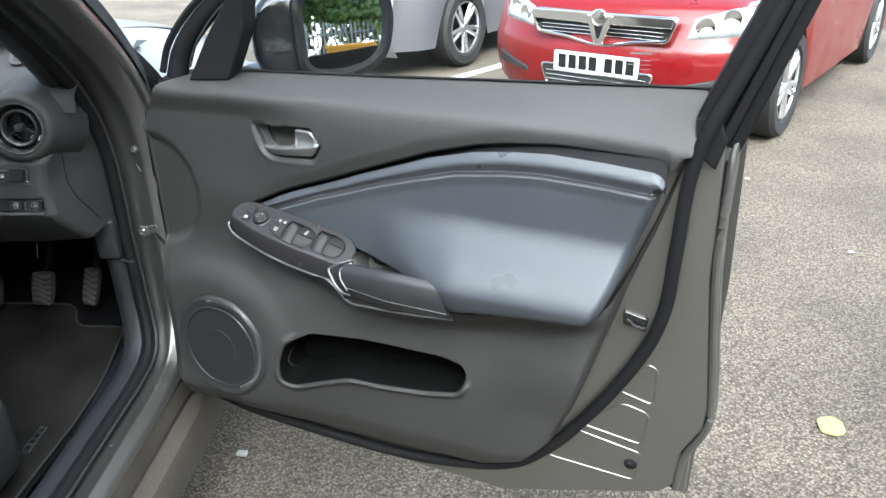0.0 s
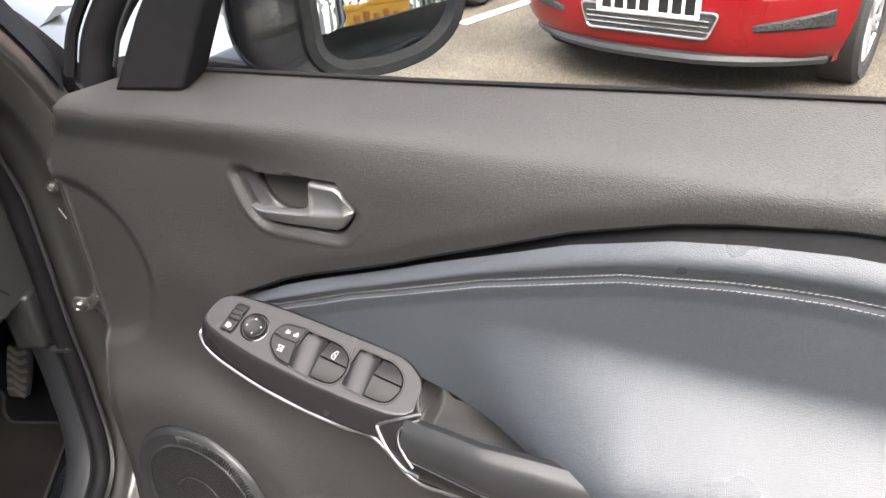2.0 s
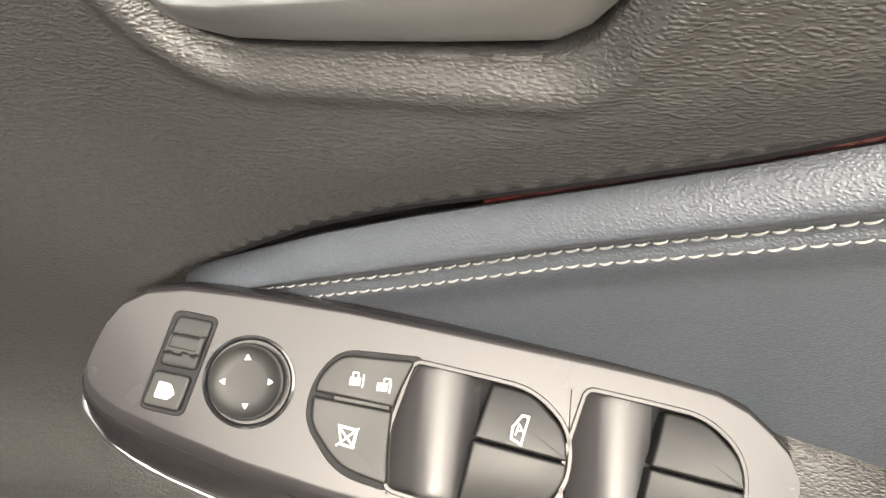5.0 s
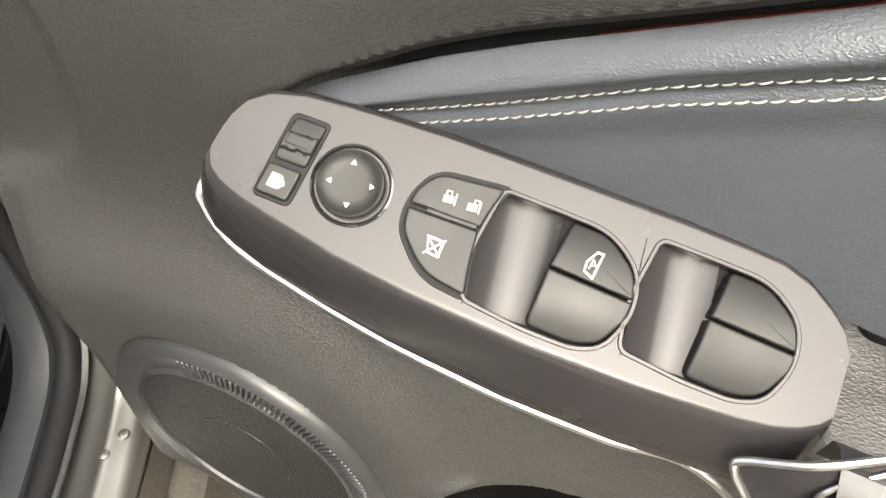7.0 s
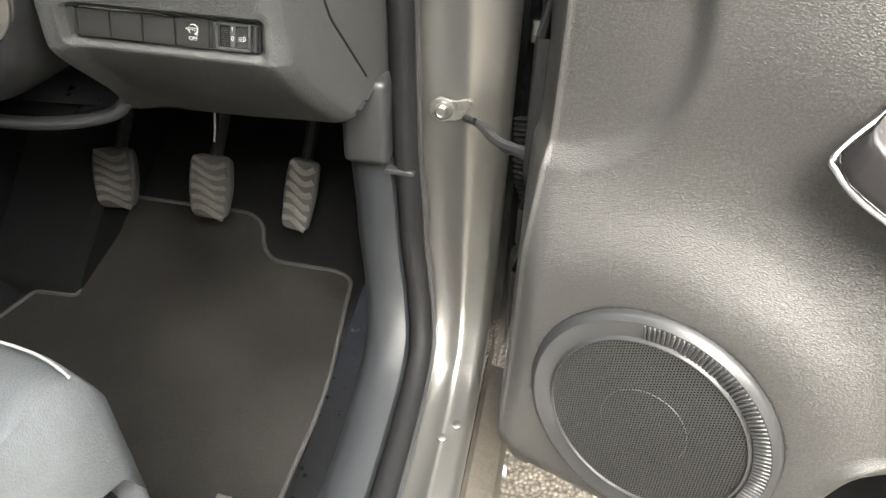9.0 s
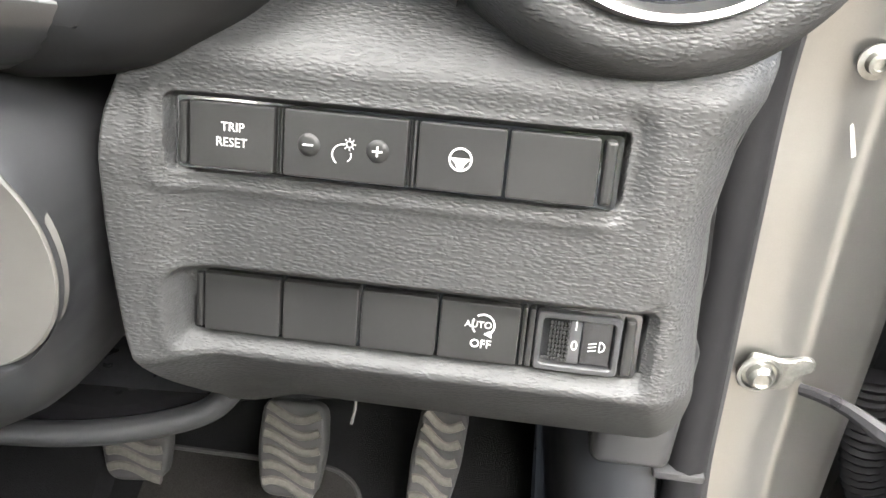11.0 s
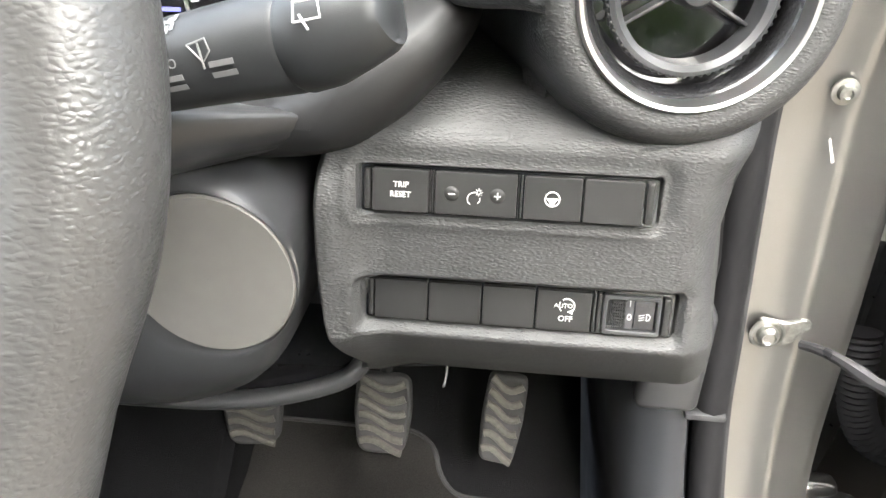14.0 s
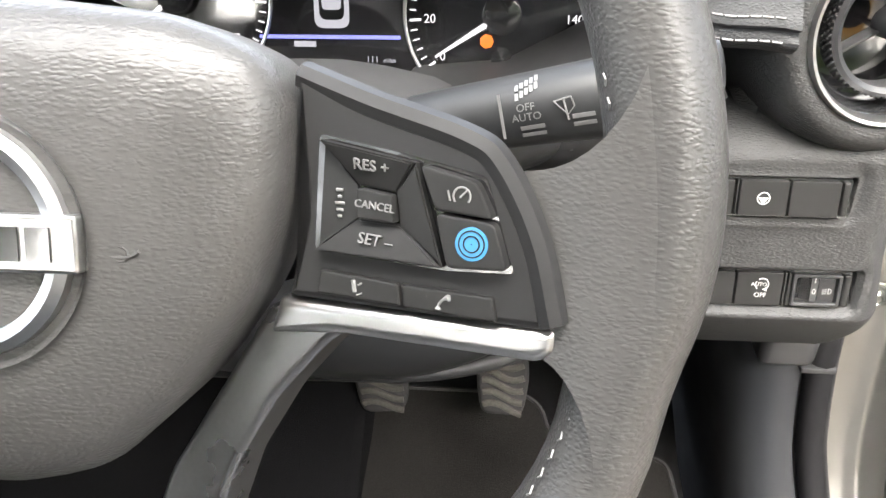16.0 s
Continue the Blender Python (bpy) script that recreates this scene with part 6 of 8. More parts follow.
for a in (90, 210, 330):
    part("vent_vane", moved(block(0.018, 0, -0.018, 0.024, 0.0016, 0.010, 0.0006), VENT @ pose(0, 0, 0, 0, 0, a)), SMOOTHPLASTIC, vent)
part("vent_knob", moved(revolve([(0.0075, -0.02), (0.0075, -0.004), (0.006, -0.001), (0.003, 0.0), (0.0002, 0.0)], 32), VENT), SMOOTHPLASTIC, vent, "dark centre knob")
# dash top roll beside the vent, with stitching
roll_y = lambda x: np.interp(x, [-0.60, -0.36, -0.305, -0.279, -0.255, -0.23, -0.20, -0.085], [0.10, 0.10, 0.050, 0.016, -0.014, -0.030, -0.034, -0.015])
roll_z = lambda x: 0.970 + 0.006 * sm(-0.275, -0.235, x) + 0.012 * sm(-0.30, -0.40, x)
rows = []
for x in np.linspace(-0.60, -0.230, 56):
    y0, z0 = float(roll_y(x)), float(roll_z(x))
    rows.append([(x, y0 + dy, z0 + dz_) for dy, dz_ in ((0.09, -0.006), (0.03, -0.010), (0.007, -0.006), (0.001, -0.002), (0.0, 0.001), (0.003, 0.0035), (0.0035, 0.0050), (0.0005, 0.0070), (0.002, 0.0105), (0.004, 0.0115), (0.006, 0.016), (0.018, 0.028), (0.05, 0.045))] + [(x, max(y0 + 0.13, 0.2), 1.048), (x, 0.42, 1.06)])
dtop = part("dash_top", grid(rows, flip=True), DASH, dash, "padded dash top with pale stitching", 60)
part("dash_top_end", grid([[(x, 0.05, 0.99), (x, 0.055, 1.02), (x, 0.075, 1.036), (x, 0.13, 1.046), (x, 0.2, 1.048), (x, 0.42, 1.06)] for x in (-0.2305, -0.15, -0.085)], flip=True), DASH, dash, "", 60)
for dzz, dyy in ((0.0005, -0.0003), (0.0108, 0.0022)):
    g = []
    for k in range(24):
        x = -0.318 + k * 0.0046
        if x > -0.236:
            continue
        g.append(tube([(x + q, float(roll_y(x + q)) + dyy - 0.0004 * (q == 0.0018), float(roll_z(x + q)) + dzz) for q in (0, 0.0018, 0.0036)], 0.0005, 5))
    part("dash_stitching", joined(*g), THREAD, dash)
# small demister grille on the dash top
dm = part("demister_grille", moved(plate(rounded(rect(-0.026, 0.026, -0.02, 0.02), 0.014, 6), 0.0, 0.004, 0.0015), Matrix.Translation((-0.26, 0.21, 1.062)) @ pose(0, 0, 0, 35, 0, 10)), DASH, dash)
for k in range(5):
    part("demister_slot", moved(block(0, -0.012 + k * 0.006, 0.0042, 0.036 - abs(k - 2) * 0.004, 0.0022, 0.0008, 0), Matrix.Translation((-0.26, 0.21, 1.062)) @ pose(0, 0, 0, 35, 0, 10)), PIANO, dm)

# ---- column shroud, knee cover and tray ----
col = thing("steering_column_shroud", CAR, (-0.45, 0.0, 0.76), "dark plastic steering column shroud with round cover", "steering column")
rows = []
for y, cx_, rx, up_, dn_, zc in ((-0.125, -0.475, 0.048, 0.030, 0.030, 0.935), (-0.11, -0.475, 0.056, 0.034, 0.034, 0.934), (-0.06, -0.46, 0.085, 0.020, 0.036, 0.932), (-0.01, -0.440, 0.122, 0.004, 0.024, 0.920), (0.03, -0.44, 0.145, 0.002, 0.018, 0.916), (0.08, -0.44, 0.155, 0.001, 0.014, 0.914)):
    rows.append([(cx_ + rx * math.copysign(abs(math.cos(a)) ** 0.75, math.cos(a)), y, zc + (up_ if math.sin(a) > 0 else dn_) * math.copysign(abs(math.sin(a)) ** 0.9, math.sin(a))) for a in np.linspace(0, math.tau, 49)[:-1]])
part("shroud", grid(rows, closed_v=True, flip=True), SMOOTHPLASTIC, col)
bowl = np.array(ccw(rounded([(-0.42, 0.893), (-0.36, 0.892), (-0.332, 0.895), (-0.318, 0.898), (-0.301, 0.904), (-0.282, 0.918), (-0.266, 0.937), (-0.258, 0.950), (-0.256, 0.962), (-0.264, 0.971), (-0.288, 0.966), (-0.32, 0.945), (-0.36, 0.925), (-0.42, 0.920)], 0.006, 4)))
part("shroud_side", grid([[(-0.325 + (x + 0.325) * q, y, 0.918 + (z - 0.918) * q) for x, z in bowl] for q, y in ((1.0, 0.09), (1.0, 0.030), (0.97, 0.016), (0.90, 0.003), (0.75, -0.010), (0.5, -0.018), (0.2, -0.021), (0.01, -0.0215))], closed_v=True), mat("black_shroud_plastic", (0.010, 0.010, 0.0105), 0.5, spec=0.3, var=0.1, vscale=20, fine=600, bumps=(("noise", 2500, 0.00004),)), col, "dark rounded side of the column shroud", 60)
COWL = [(-0.333, 0.865), (-0.336, 0.884), (-0.349, 0.897), (-0.372, 0.906), (-0.395, 0.925), (-0.45, 0.935), (-0.60, 0.93), (-0.63, 0.85), (-0.61, 0.72), (-0.47, 0.718), (-0.42, 0.730), (-0.386, 0.750), (-0.356, 0.778), (-0.339, 0.818)]
rows, cowl = [], np.array(rounded(COWL, 0.02, 5))
reach = []
for a in np.linspace(0, math.tau, 97)[:-1]:
    ks = np.linspace(0.02, 0.3, 561)
    d = inside(-0.371 + ks * math.cos(a), 0.854 + ks * math.sin(a), cowl)
    reach.append((a, float(ks[np.argmax(d < 0)])))
for s, y in ((1.06, 0.05), (1.02, 0.012), (1.0, -0.004), (0.96, -0.016), (0.88, -0.026), (0.75, -0.034), (0.5, -0.040), (0.28, -0.0420), (0.16, -0.0430), (0.09, -0.0436), (0.045, -0.0432), (0.02, -0.0422), (-0.04, -0.0418)):
    row = []
    for a, r_o in reach:
        r_d = 0.0415 * (1 + 0.03 * math.cos(2 * (a - 1.2)))
        r = r_d + (r_o - r_d) * s
        x, z = -0.371 + r * math.cos(a), 0.854 + r * math.sin(a)
        row.append((x, y + 0.035 * max(0.0, 0.80 - z) / 0.07 * max(0.0, s) ** 2, z))
    rows.append(row)
part("knee_cover", grid(rows, closed_v=True, flip=True), SMOOTHPLASTIC, col, "rounded dark knee cover", 60)
part("round_cover", moved(revolve([(0.0412, -0.004), (0.0410, 0.0004), (0.0400, 0.0014), (0.0002, 0.0022)], 64), Matrix.Translation((-0.371, -0.0425, 0.854)) @ BACK @ pose(0, 0, 0, 0, 0, 69) @ Matrix.Diagonal((1.03, 0.97, 1, 1))), mat("warm_grey_plastic", (0.10, 0.096, 0.090), 0.5, var=0.08, bumps=(("noise", 2500, 0.00004),)), col, "smooth grey round cover")
tray = thing("dash_tray", CAR, (-0.42, 0.0, 0.735), "open shelf under the dashboard with rounded lip", "shelf")
part("tray_lip", tube(smooth_path([(-0.60, 0.030, 0.700), (-0.47, 0.032, 0.700), (-0.42, 0.034, 0.701), (-0.385, 0.039, 0.7035), (-0.355, 0.047, 0.708), (-0.338, 0.052, 0.7145), (-0.328, 0.056, 0.726), (-0.320, 0.060, 0.740)], 8), 0.0065, 10), SMOOTHPLASTIC, tray, "rounded shelf lip")
part("tray_floor", grid([[(-0.60, 0.03, 0.698), (-0.40, 0.04, 0.700), (-0.32, 0.06, 0.716)], [(-0.60, 0.18, 0.705), (-0.40, 0.18, 0.706), (-0.30, 0.18, 0.722)]], flip=True), PIANO, tray)
part("tray_paper", block(-0.375, 0.085, 0.7085, 0.045, 0.02, 0.003, 0.001), MARK, tray, "pale slip lying in the shelf")

# ---- wiper stalk ----
stalk = thing("wiper_stalk", CAR, (-0.40, -0.08, 0.945), "dark wiper stalk with white markings behind the wheel", "stalk")
sa, sb = Vector((-0.440, -0.056, 0.938)), Vector((-0.272, -0.083, 0.983))
sd = (sb - sa).normalized()
prof = [(0, 0.011), (0.22, 0.0118), (0.25, 0.014), (0.30, 0.0145), (0.55, 0.0155), (0.78, 0.0168), (0.790, 0.0162), (0.800, 0.0172), (0.85, 0.0166), (0.90, 0.0150), (0.945, 0.0134), (0.962, 0.0122), (0.972, 0.0100), (0.977, 0.006), (0.979, 0.001)]
tip_up = Vector((0.0, 0.25, 1.0)).normalized()
pts = [sa.lerp(sb, t) + tip_up * max(0.0, 0.0168 - max(r, 0.0122)) * (1.0 if t > 0.8 else 0.0) for t, r in prof]
part("stalk_arm", tube([tuple(p) for p in pts], [r for _, r in prof], 28), mat("dark_stalk_plastic", (0.018, 0.019, 0.020), 0.40, spec=0.4, var=0.08, vscale=20, fine=600, bumps=(("noise", 2500, 0.00004),)), stalk)
side = Vector((0, -1, 0.35)).normalized()
side = (side - sd * side.dot(sd)).normalized()
upv = side.cross(sd) * -1
if upv.z < 0:
    upv = -upv
SM_ = Matrix.Identity(4)
for c, v in enumerate((sd, upv, side)):
    SM_[0][c], SM_[1][c], SM_[2][c] = v
def on_stalk(t, turn, r=0.0168):
    p = sa.lerp(sb, t)
    return Matrix.Translation(p) @ SM_ @ pose(0, 0, 0, turn - 10, 0, 0) @ Matrix.Translation((0, 0, r))
for t, tt, s in ((-2, "OFF", 0.0044), (12, "AUTO", 0.0044)):
    words(tt, s, on_stalk(0.55, t + 4, 0.0160), GREYMARK, stalk, "lettering", 0.0001)
for a in (32, 44):
    part("stalk_mark", moved(block(0, 0, 0, 0.010, 0.0018, 0.0002, 0), on_stalk(0.56, a, 0.0160)), GREYMARK, stalk)
    part("stalk_mark", moved(block(0, 0, 0, 0.009, 0.0018, 0.0002, 0), on_stalk(0.68, a - 8, 0.0167)), GREYMARK, stalk)
for a, w in ((-22, 0.008), (-36, 0.010)):
    part("stalk_mark", moved(joined(*[block(k * 0.002, 0.001 * k, 0, 0.0014, 0.003, 0.0002, 0) for k in range(-2, 3)]), on_stalk(0.555, a, 0.0160)), GREYMARK, stalk)
part("stalk_line", moved(block(-0.0085, 0, 0, 0.0012, 0.018, 0.0002, 0), on_stalk(0.54, 10, 0.0157)), GREYMARK, stalk)
WI = on_stalk(0.64, 10, 0.0166)
part("wiper_mark", moved(joined(tube([(-0.004, 0.003, 0), (0.003, 0.004, 0), (0.004, 0.0, 0), (0.001, -0.003, 0), (-0.004, 0.003, 0)], 0.00035, 5), tube([(0.0, 0.003, 0), (0.001, -0.005, 0)], 0.0004, 5)), WI), GREYMARK, stalk)
part("rear_wiper_mark", moved(joined(tube([(-0.005, -0.003, 0), (-0.005, 0.003, 0), (0.003, 0.003, 0), (0.004, -0.003, 0), (-0.005, -0.003, 0)], 0.0004, 5), tube([(-0.003, -0.001, 0), (0.0, -0.006, 0)], 0.0004, 5)), on_stalk(0.87, -8, 0.0182)), MARK, stalk)

# ---- instruments ----
IC = Matrix.Translation((-0.46, 0.092, 0.945)) @ BACK @ pose(0, 0, 0, -14, 0, 0)
ins = thing("instrument_cluster", CAR, (-0.46, 0.09, 0.88), "lit instrument cluster with dials and centre display", "instrument cluster")
part("cluster_face", moved(plate(rounded(rect(-0.19, 0.19, -0.062, 0.085), 0.02), -0.02, 0.0, 0.004), IC), PIANO, ins, "glossy black cluster face")
WHITEGLOW, BLUEGLOW, ORANGEGLOW, REDGLOW, DIMGLOW = glow("white_backlight", (0.9, 0.88, 0.92), 0.045), glow("blue_display_line", (0.25, 0.27, 0.9), 0.05), glow("orange_tell_tale", (1.0, 0.20, 0.01), 0.045), glow("red_backlight", (0.9, 0.04, 0.05), 0.045), glow("grey_backlight", (0.45, 0.45, 0.5), 0.04)


def dial(cx, cy, R, nums, needle, name):
    m = IC @ Matrix.Translation((cx, cy, 0.0006))
    part(name + "_ring", moved(joined(arc(0, 0, R, -50, 230, 0.0012, 0.001, 60)), m), SATIN, ins)
    for k in range(41):
        a = radians(215 - k * 6.25)
        l = 0.007 if k % 5 == 0 else 0.004
        part("dial_tick", moved(tube([((R - 0.003) * math.cos(a), (R - 0.003) * math.sin(a), 0.0006), ((R - 0.003 - l) * math.cos(a), (R - 0.003 - l) * math.sin(a), 0.0006)], 0.0005 if l < 0.005 else 0.0008, 4), m), WHITEGLOW, ins)
    for a, t in nums:
        a = radians(a)
        words(t, 0.0075, m @ Matrix.Translation(((R - 0.0155) * math.cos(a), (R - 0.0155) * math.sin(a), 0.0006)), WHITEGLOW, ins, "dial_number", 0.0001)
    a = radians(needle)
    part("needle", moved(tube([(0.010 * math.cos(a), 0.010 * math.sin(a), 0.004), ((R - 0.012) * math.cos(a), (R - 0.012) * math.sin(a), 0.004)], [0.0018, 0.0008], 6), m), WHITEGLOW, ins)
    part("needle_hub", moved(revolve([(0.012, 0.0), (0.012, 0.005), (0.010, 0.006), (0.0002, 0.006)], 28), m), PIANO, ins)


dial(0.097, 0.006, 0.060, [(215 - 31.25 * k, str(20 * k)) for k in range(9)], 212, "speedometer")
dial(-0.107, 0.016, 0.060, [(215 - 35.7 * k, str(k)) for k in range(8)], 215, "rev_counter")
fm_ = IC @ Matrix.Translation((0.094, -0.036, 0.0010)) @ Matrix.Diagonal((0.8, 0.8, 1, 1))
part("fuel_arc", moved(arc(0, 0.006, 0.021, 200, 340, 0.0009, 0.0006, 24), fm_), WHITEGLOW, ins)
part("fuel_low_mark", moved(arc(0, 0.006, 0.021, 186, 202, 0.0022, 0.0006, 6), fm_), REDGLOW, ins)
words("0", 0.006, fm_ @ Matrix.Translation((-0.021, 0.011, 0.0006)), WHITEGLOW, ins, "gauge_number", 0.0001)
words("1", 0.006, fm_ @ Matrix.Translation((0.021, 0.011, 0.0006)), WHITEGLOW, ins, "gauge_number", 0.0001)
words("1/2", 0.005, fm_ @ Matrix.Translation((0.001, -0.008, 0.0006)), WHITEGLOW, ins, "gauge_number", 0.0001)
part("fuel_needle", moved(tube([(0.002, 0.016, 0.002), (-0.004, -0.010, 0.002)], [0.0014, 0.0008], 6), fm_), WHITEGLOW, ins)
part("fuel_hub", moved(revolve([(0.008, 0), (0.008, 0.003), (0.0002, 0.0036)], 24), fm_ @ Matrix.Translation((0.004, 0.020, 0))), PIANO, ins)
part("tell_tale", moved(revolve([(0.0045, 0.0006), (0.0030, 0.0010), (0.0002, 0.0010)], 7), IC @ Matrix.Translation((0.088, -0.010, 0.0006))), ORANGEGLOW, ins, "orange warning light")
words("km/h", 0.005, IC @ Matrix.Translation((0.128, -0.012, 0.0010)), WHITEGLOW, ins, "dial_unit", 0.0001)
part("display_line", moved(plate(rect(-0.056, 0.034, -0.0095, -0.0072), 0.0004, 0.0010), IC), BLUEGLOW, ins)
part("display_tab", moved(plate(rect(-0.034, -0.020, -0.0145, -0.0110), 0.0004, 0.0010), IC), DIMGLOW, ins)
words("111", 0.0055, IC @ Matrix.Translation((0.016, -0.022, 0.0008)), DIMGLOW, ins, "trip_reading", 0.0001)
words("miles", 0.004, IC @ Matrix.Translation((0.027, -0.0225, 0.0008)), DIMGLOW, ins, "trip_unit", 0.0001)
part("display_car", moved(joined(ring_plate(rounded(rect(-0.020, 0.002, -0.003, 0.04), 0.006), rounded(rect(-0.017, -0.001, 0.002, 0.04), 0.005), 0.0004, 0.0010), plate(rounded(rect(-0.015, -0.003, 0.008, 0.022), 0.003), 0.0004, 0.0010)), IC), DIMGLOW, ins)
hood = []
for a in np.linspace(-0.25, math.pi + 0.25, 30):
    c, s = math.cos(a), math.sin(a)
    hood.append([(-0.46 + 0.215 * c, 0.085, 0.935 + 0.105 * s), (-0.46 + 0.225 * c, 0.02, 0.94 + 0.115 * s), (-0.46 + 0.235 * c, 0.012, 0.94 + 0.124 * s), (-0.46 + 0.25 * c, 0.03, 0.94 + 0.13 * s), (-0.46 + 0.26 * c, 0.2, 0.94 + 0.13 * s)])
part("cluster_hood", grid(hood, flip=True), DASH, ins, "dark hood over the instruments", 60)
part("cluster_sill", grid([[(-0.66, 0.092, 0.880), (-0.26, 0.092, 0.880)], [(-0.66, 0.02, 0.868), (-0.26, 0.02, 0.872)], [(-0.66, 0.0, 0.85), (-0.26, 0.01, 0.87)], [(-0.66, 0.03, 0.78), (-0.30, 0.03, 0.80)]]), SMOOTHPLASTIC, ins)

# ---- steering wheel: its plane leans 25 degrees; x right, y up the plane, out to the driver ----
SWH = Matrix.Translation((-0.50, -0.195, 0.985)) @ BACK @ pose(0, 0, 0, -25, 0, 0)
whl = thing("steering_wheel", CAR, (-0.50, -0.19, 0.81), "dark leather steering wheel with buttons on its spoke", "steering wheel")
rim = []
for k in range(120):
    a = k / 120 * math.tau
    fl = 1.0 - 0.06 * max(0, -math.sin(a)) ** 6
    thick = 0.0140 + 0.0010 * math.exp(-((math.sin(a) - 0.12) / 0.22) ** 2)
    wob = 0.004 * math.exp(-((math.sin(a) + 0.25) / 0.12) ** 2)
    c = Vector((0.008 + (0.1765 - wob) * math.cos(a), 0.1765 * math.sin(a) * fl, -0.006))
    e = Vector((math.cos(a), math.sin(a), 0))
    rim.append([tuple(c + e * (thick * 1.06) * math.cos(b) + Vector((0, 0, 1)) * (thick * 1.15) * math.sin(b)) for b in np.linspace(0, math.tau, 25)[:-1]])
part("rim", moved(grid(rim, closed_u=True, closed_v=True), SWH), WHEEL, whl, "grained dark leather rim", 80)
# web between spoke and rim
web = []
for t in np.linspace(0, 1, 10):
    yt, yb = 0.014 + 0.034 * t ** 2.2, -0.036 - 0.034 * t ** 2.2
    web.append([(0.146 + (0.006 + math.sqrt(0.1765 ** 2 - y * y) - 0.004 * math.exp(-((y / 0.1765 + 0.25) / 0.12) ** 2) - 0.146) * t, y, -0.002 + 0.0122 * math.sin(t * 1.5708) ** 1.2) for y in np.linspace(yb, yt, 16)])
part("rim_web", moved(grid(web, flip=True), SWH), WHEEL, whl, "", 80)
g = []
for k in range(60):
    a = radians(-75 + k * 2.2)
    if -18 < -75 + k * 2.2 < 9:
        continue
    r0 = 0.1765 - 0.0146
    p = [(0.008 + r0 * math.cos(a + d), r0 * math.sin(a + d), 0.001 + 0.002 * q) for d, q in ((0, 0), (0.01, 1), (0.02, 0))]
    g.append(tube(p, 0.0003, 5))
part("rim_stitching", moved(joined(*g[:28]), SWH), THREAD, whl, "pale stitching inside the rim")
# airbag cover
rows = []
ho = ccw(rounded([(-0.095, 0.040), (-0.06, 0.056), (0.0, 0.060), (0.05, 0.055), (0.074, 0.044), (0.080, 0.030), (0.078, 0.0), (0.068, -0.028), (0.045, -0.060), (0.020, -0.083), (-0.012, -0.090), (-0.045, -0.083), (-0.07, -0.06), (-0.094, -0.028), (-0.104, 0.0)], 0.012, 4))
for d, h in ((0.0, -0.045), (0.0, -0.012), (0.025, -0.006), (0.09, -0.001), (0.22, 0.003), (0.42, 0.006), (0.62, 0.0075)):
    rows.append([(x + (-0.013 - x) * d, y + (-0.010 - y) * d, h) for x, y in ho])
g = grid(rows, closed_v=True)
g = g[0] + [(-0.013, -0.010, 0.0085)], g[1] + [(6 * len(ho) + i, 6 * len(ho) + (i + 1) % len(ho), 7 * len(ho)) for i in range(len(ho))]
hub = part("airbag_cover", moved(g, SWH), WHEEL, whl, "grained airbag cover with a plain silver emblem", 70)
EM = SWH @ Matrix.Translation((-0.010, -0.008, 0.0085)) @ Matrix.Diagonal((1.12, 1.12, 1, 1))
part("emblem_dish", moved(revolve([(0.034, 0.0), (0.033, -0.0012), (0.032, -0.002), (0.0002, -0.002)], 48), EM), WHEEL, hub)
part("emblem_ring", moved(revolve([(0.0305, -0.002), (0.0300, 0.001), (0.0275, 0.0025), (0.0245, 0.001), (0.0240, -0.002)], 48), EM), SATIN, hub, "plain chrome ring")
eb = part("emblem_bar", moved(plate(rounded(rect(-0.033, 0.033, -0.0072, 0.0072), 0.0012), -0.002, 0.0032, 0.001), EM), SATIN, hub, "chrome bar with dark blocks")
for x in (-0.022, -0.0125, -0.003, 0.0065, 0.0155, 0.0235):
    part("emblem_block", moved(plate(rect(x - 0.003, x + 0.003, -0.0042, 0.0042), 0.0030, 0.0040), EM), PIANO, eb)
part("horn_mark", moved(joined(arc(0.036, -0.004, 0.008, 230, 310, 0.0006, 0.0058, 10), arc(0.036, -0.011, 0.002, 0, 360, 0.0005, 0.0058, 12)), SWH), WHEEL, hub)
for k in range(3):
    part("moulded_mark", moved(block(-0.014 + k * 0.004, -0.062, 0.0032, 0.0028, 0.004, 0.0008, 0.0003), SWH), WHEEL, hub)
# spoke with buttons
SP = SWH @ Matrix.Translation((0.112, 0.0, -0.0065)) @ pose(0, 0, 0, 0, -16, 0) @ Matrix.Translation((-0.112, 0, 0))
spo = rounded([(0.078, 0.041), (0.102, 0.032), (0.131, 0.023), (0.141, 0.016), (0.151, -0.004), (0.157, -0.029), (0.074, -0.027), (0.080, 0.0)], [0.002, 0.02, 0.012, 0.006, 0.02, 0.003, 0.002, 0.01], 5)
SPOKEBLACK = mat("spoke_matt_plastic", (0.015, 0.015, 0.0155), 0.5, spec=0.25, var=0.08, vscale=20, fine=600, bumps=(("noise", 2500, 0.00003),))
spoke = part("button_spoke", moved(plate(spo, -0.018, 0.0, 0.0035, 5), SP), SPOKEBLACK, whl, "matt black spoke with control buttons", 50)
part("spoke_shoulder", moved(tube(smooth_path([(0.079, 0.039, -0.004), (0.103, 0.0305, -0.003), (0.130, 0.022, -0.003), (0.140, 0.015, -0.003), (0.150, -0.004, -0.003), (0.156, -0.027, -0.003)], 6), 0.0045, 8), SP), SPOKEBLACK, spoke)


def wkey(name, pts, h, r, bevel, label=""):
    return part(name, moved(plate(rounded(pts, r, 3), -0.002, h, bevel, 2), SP), BUTTON, whl, label)


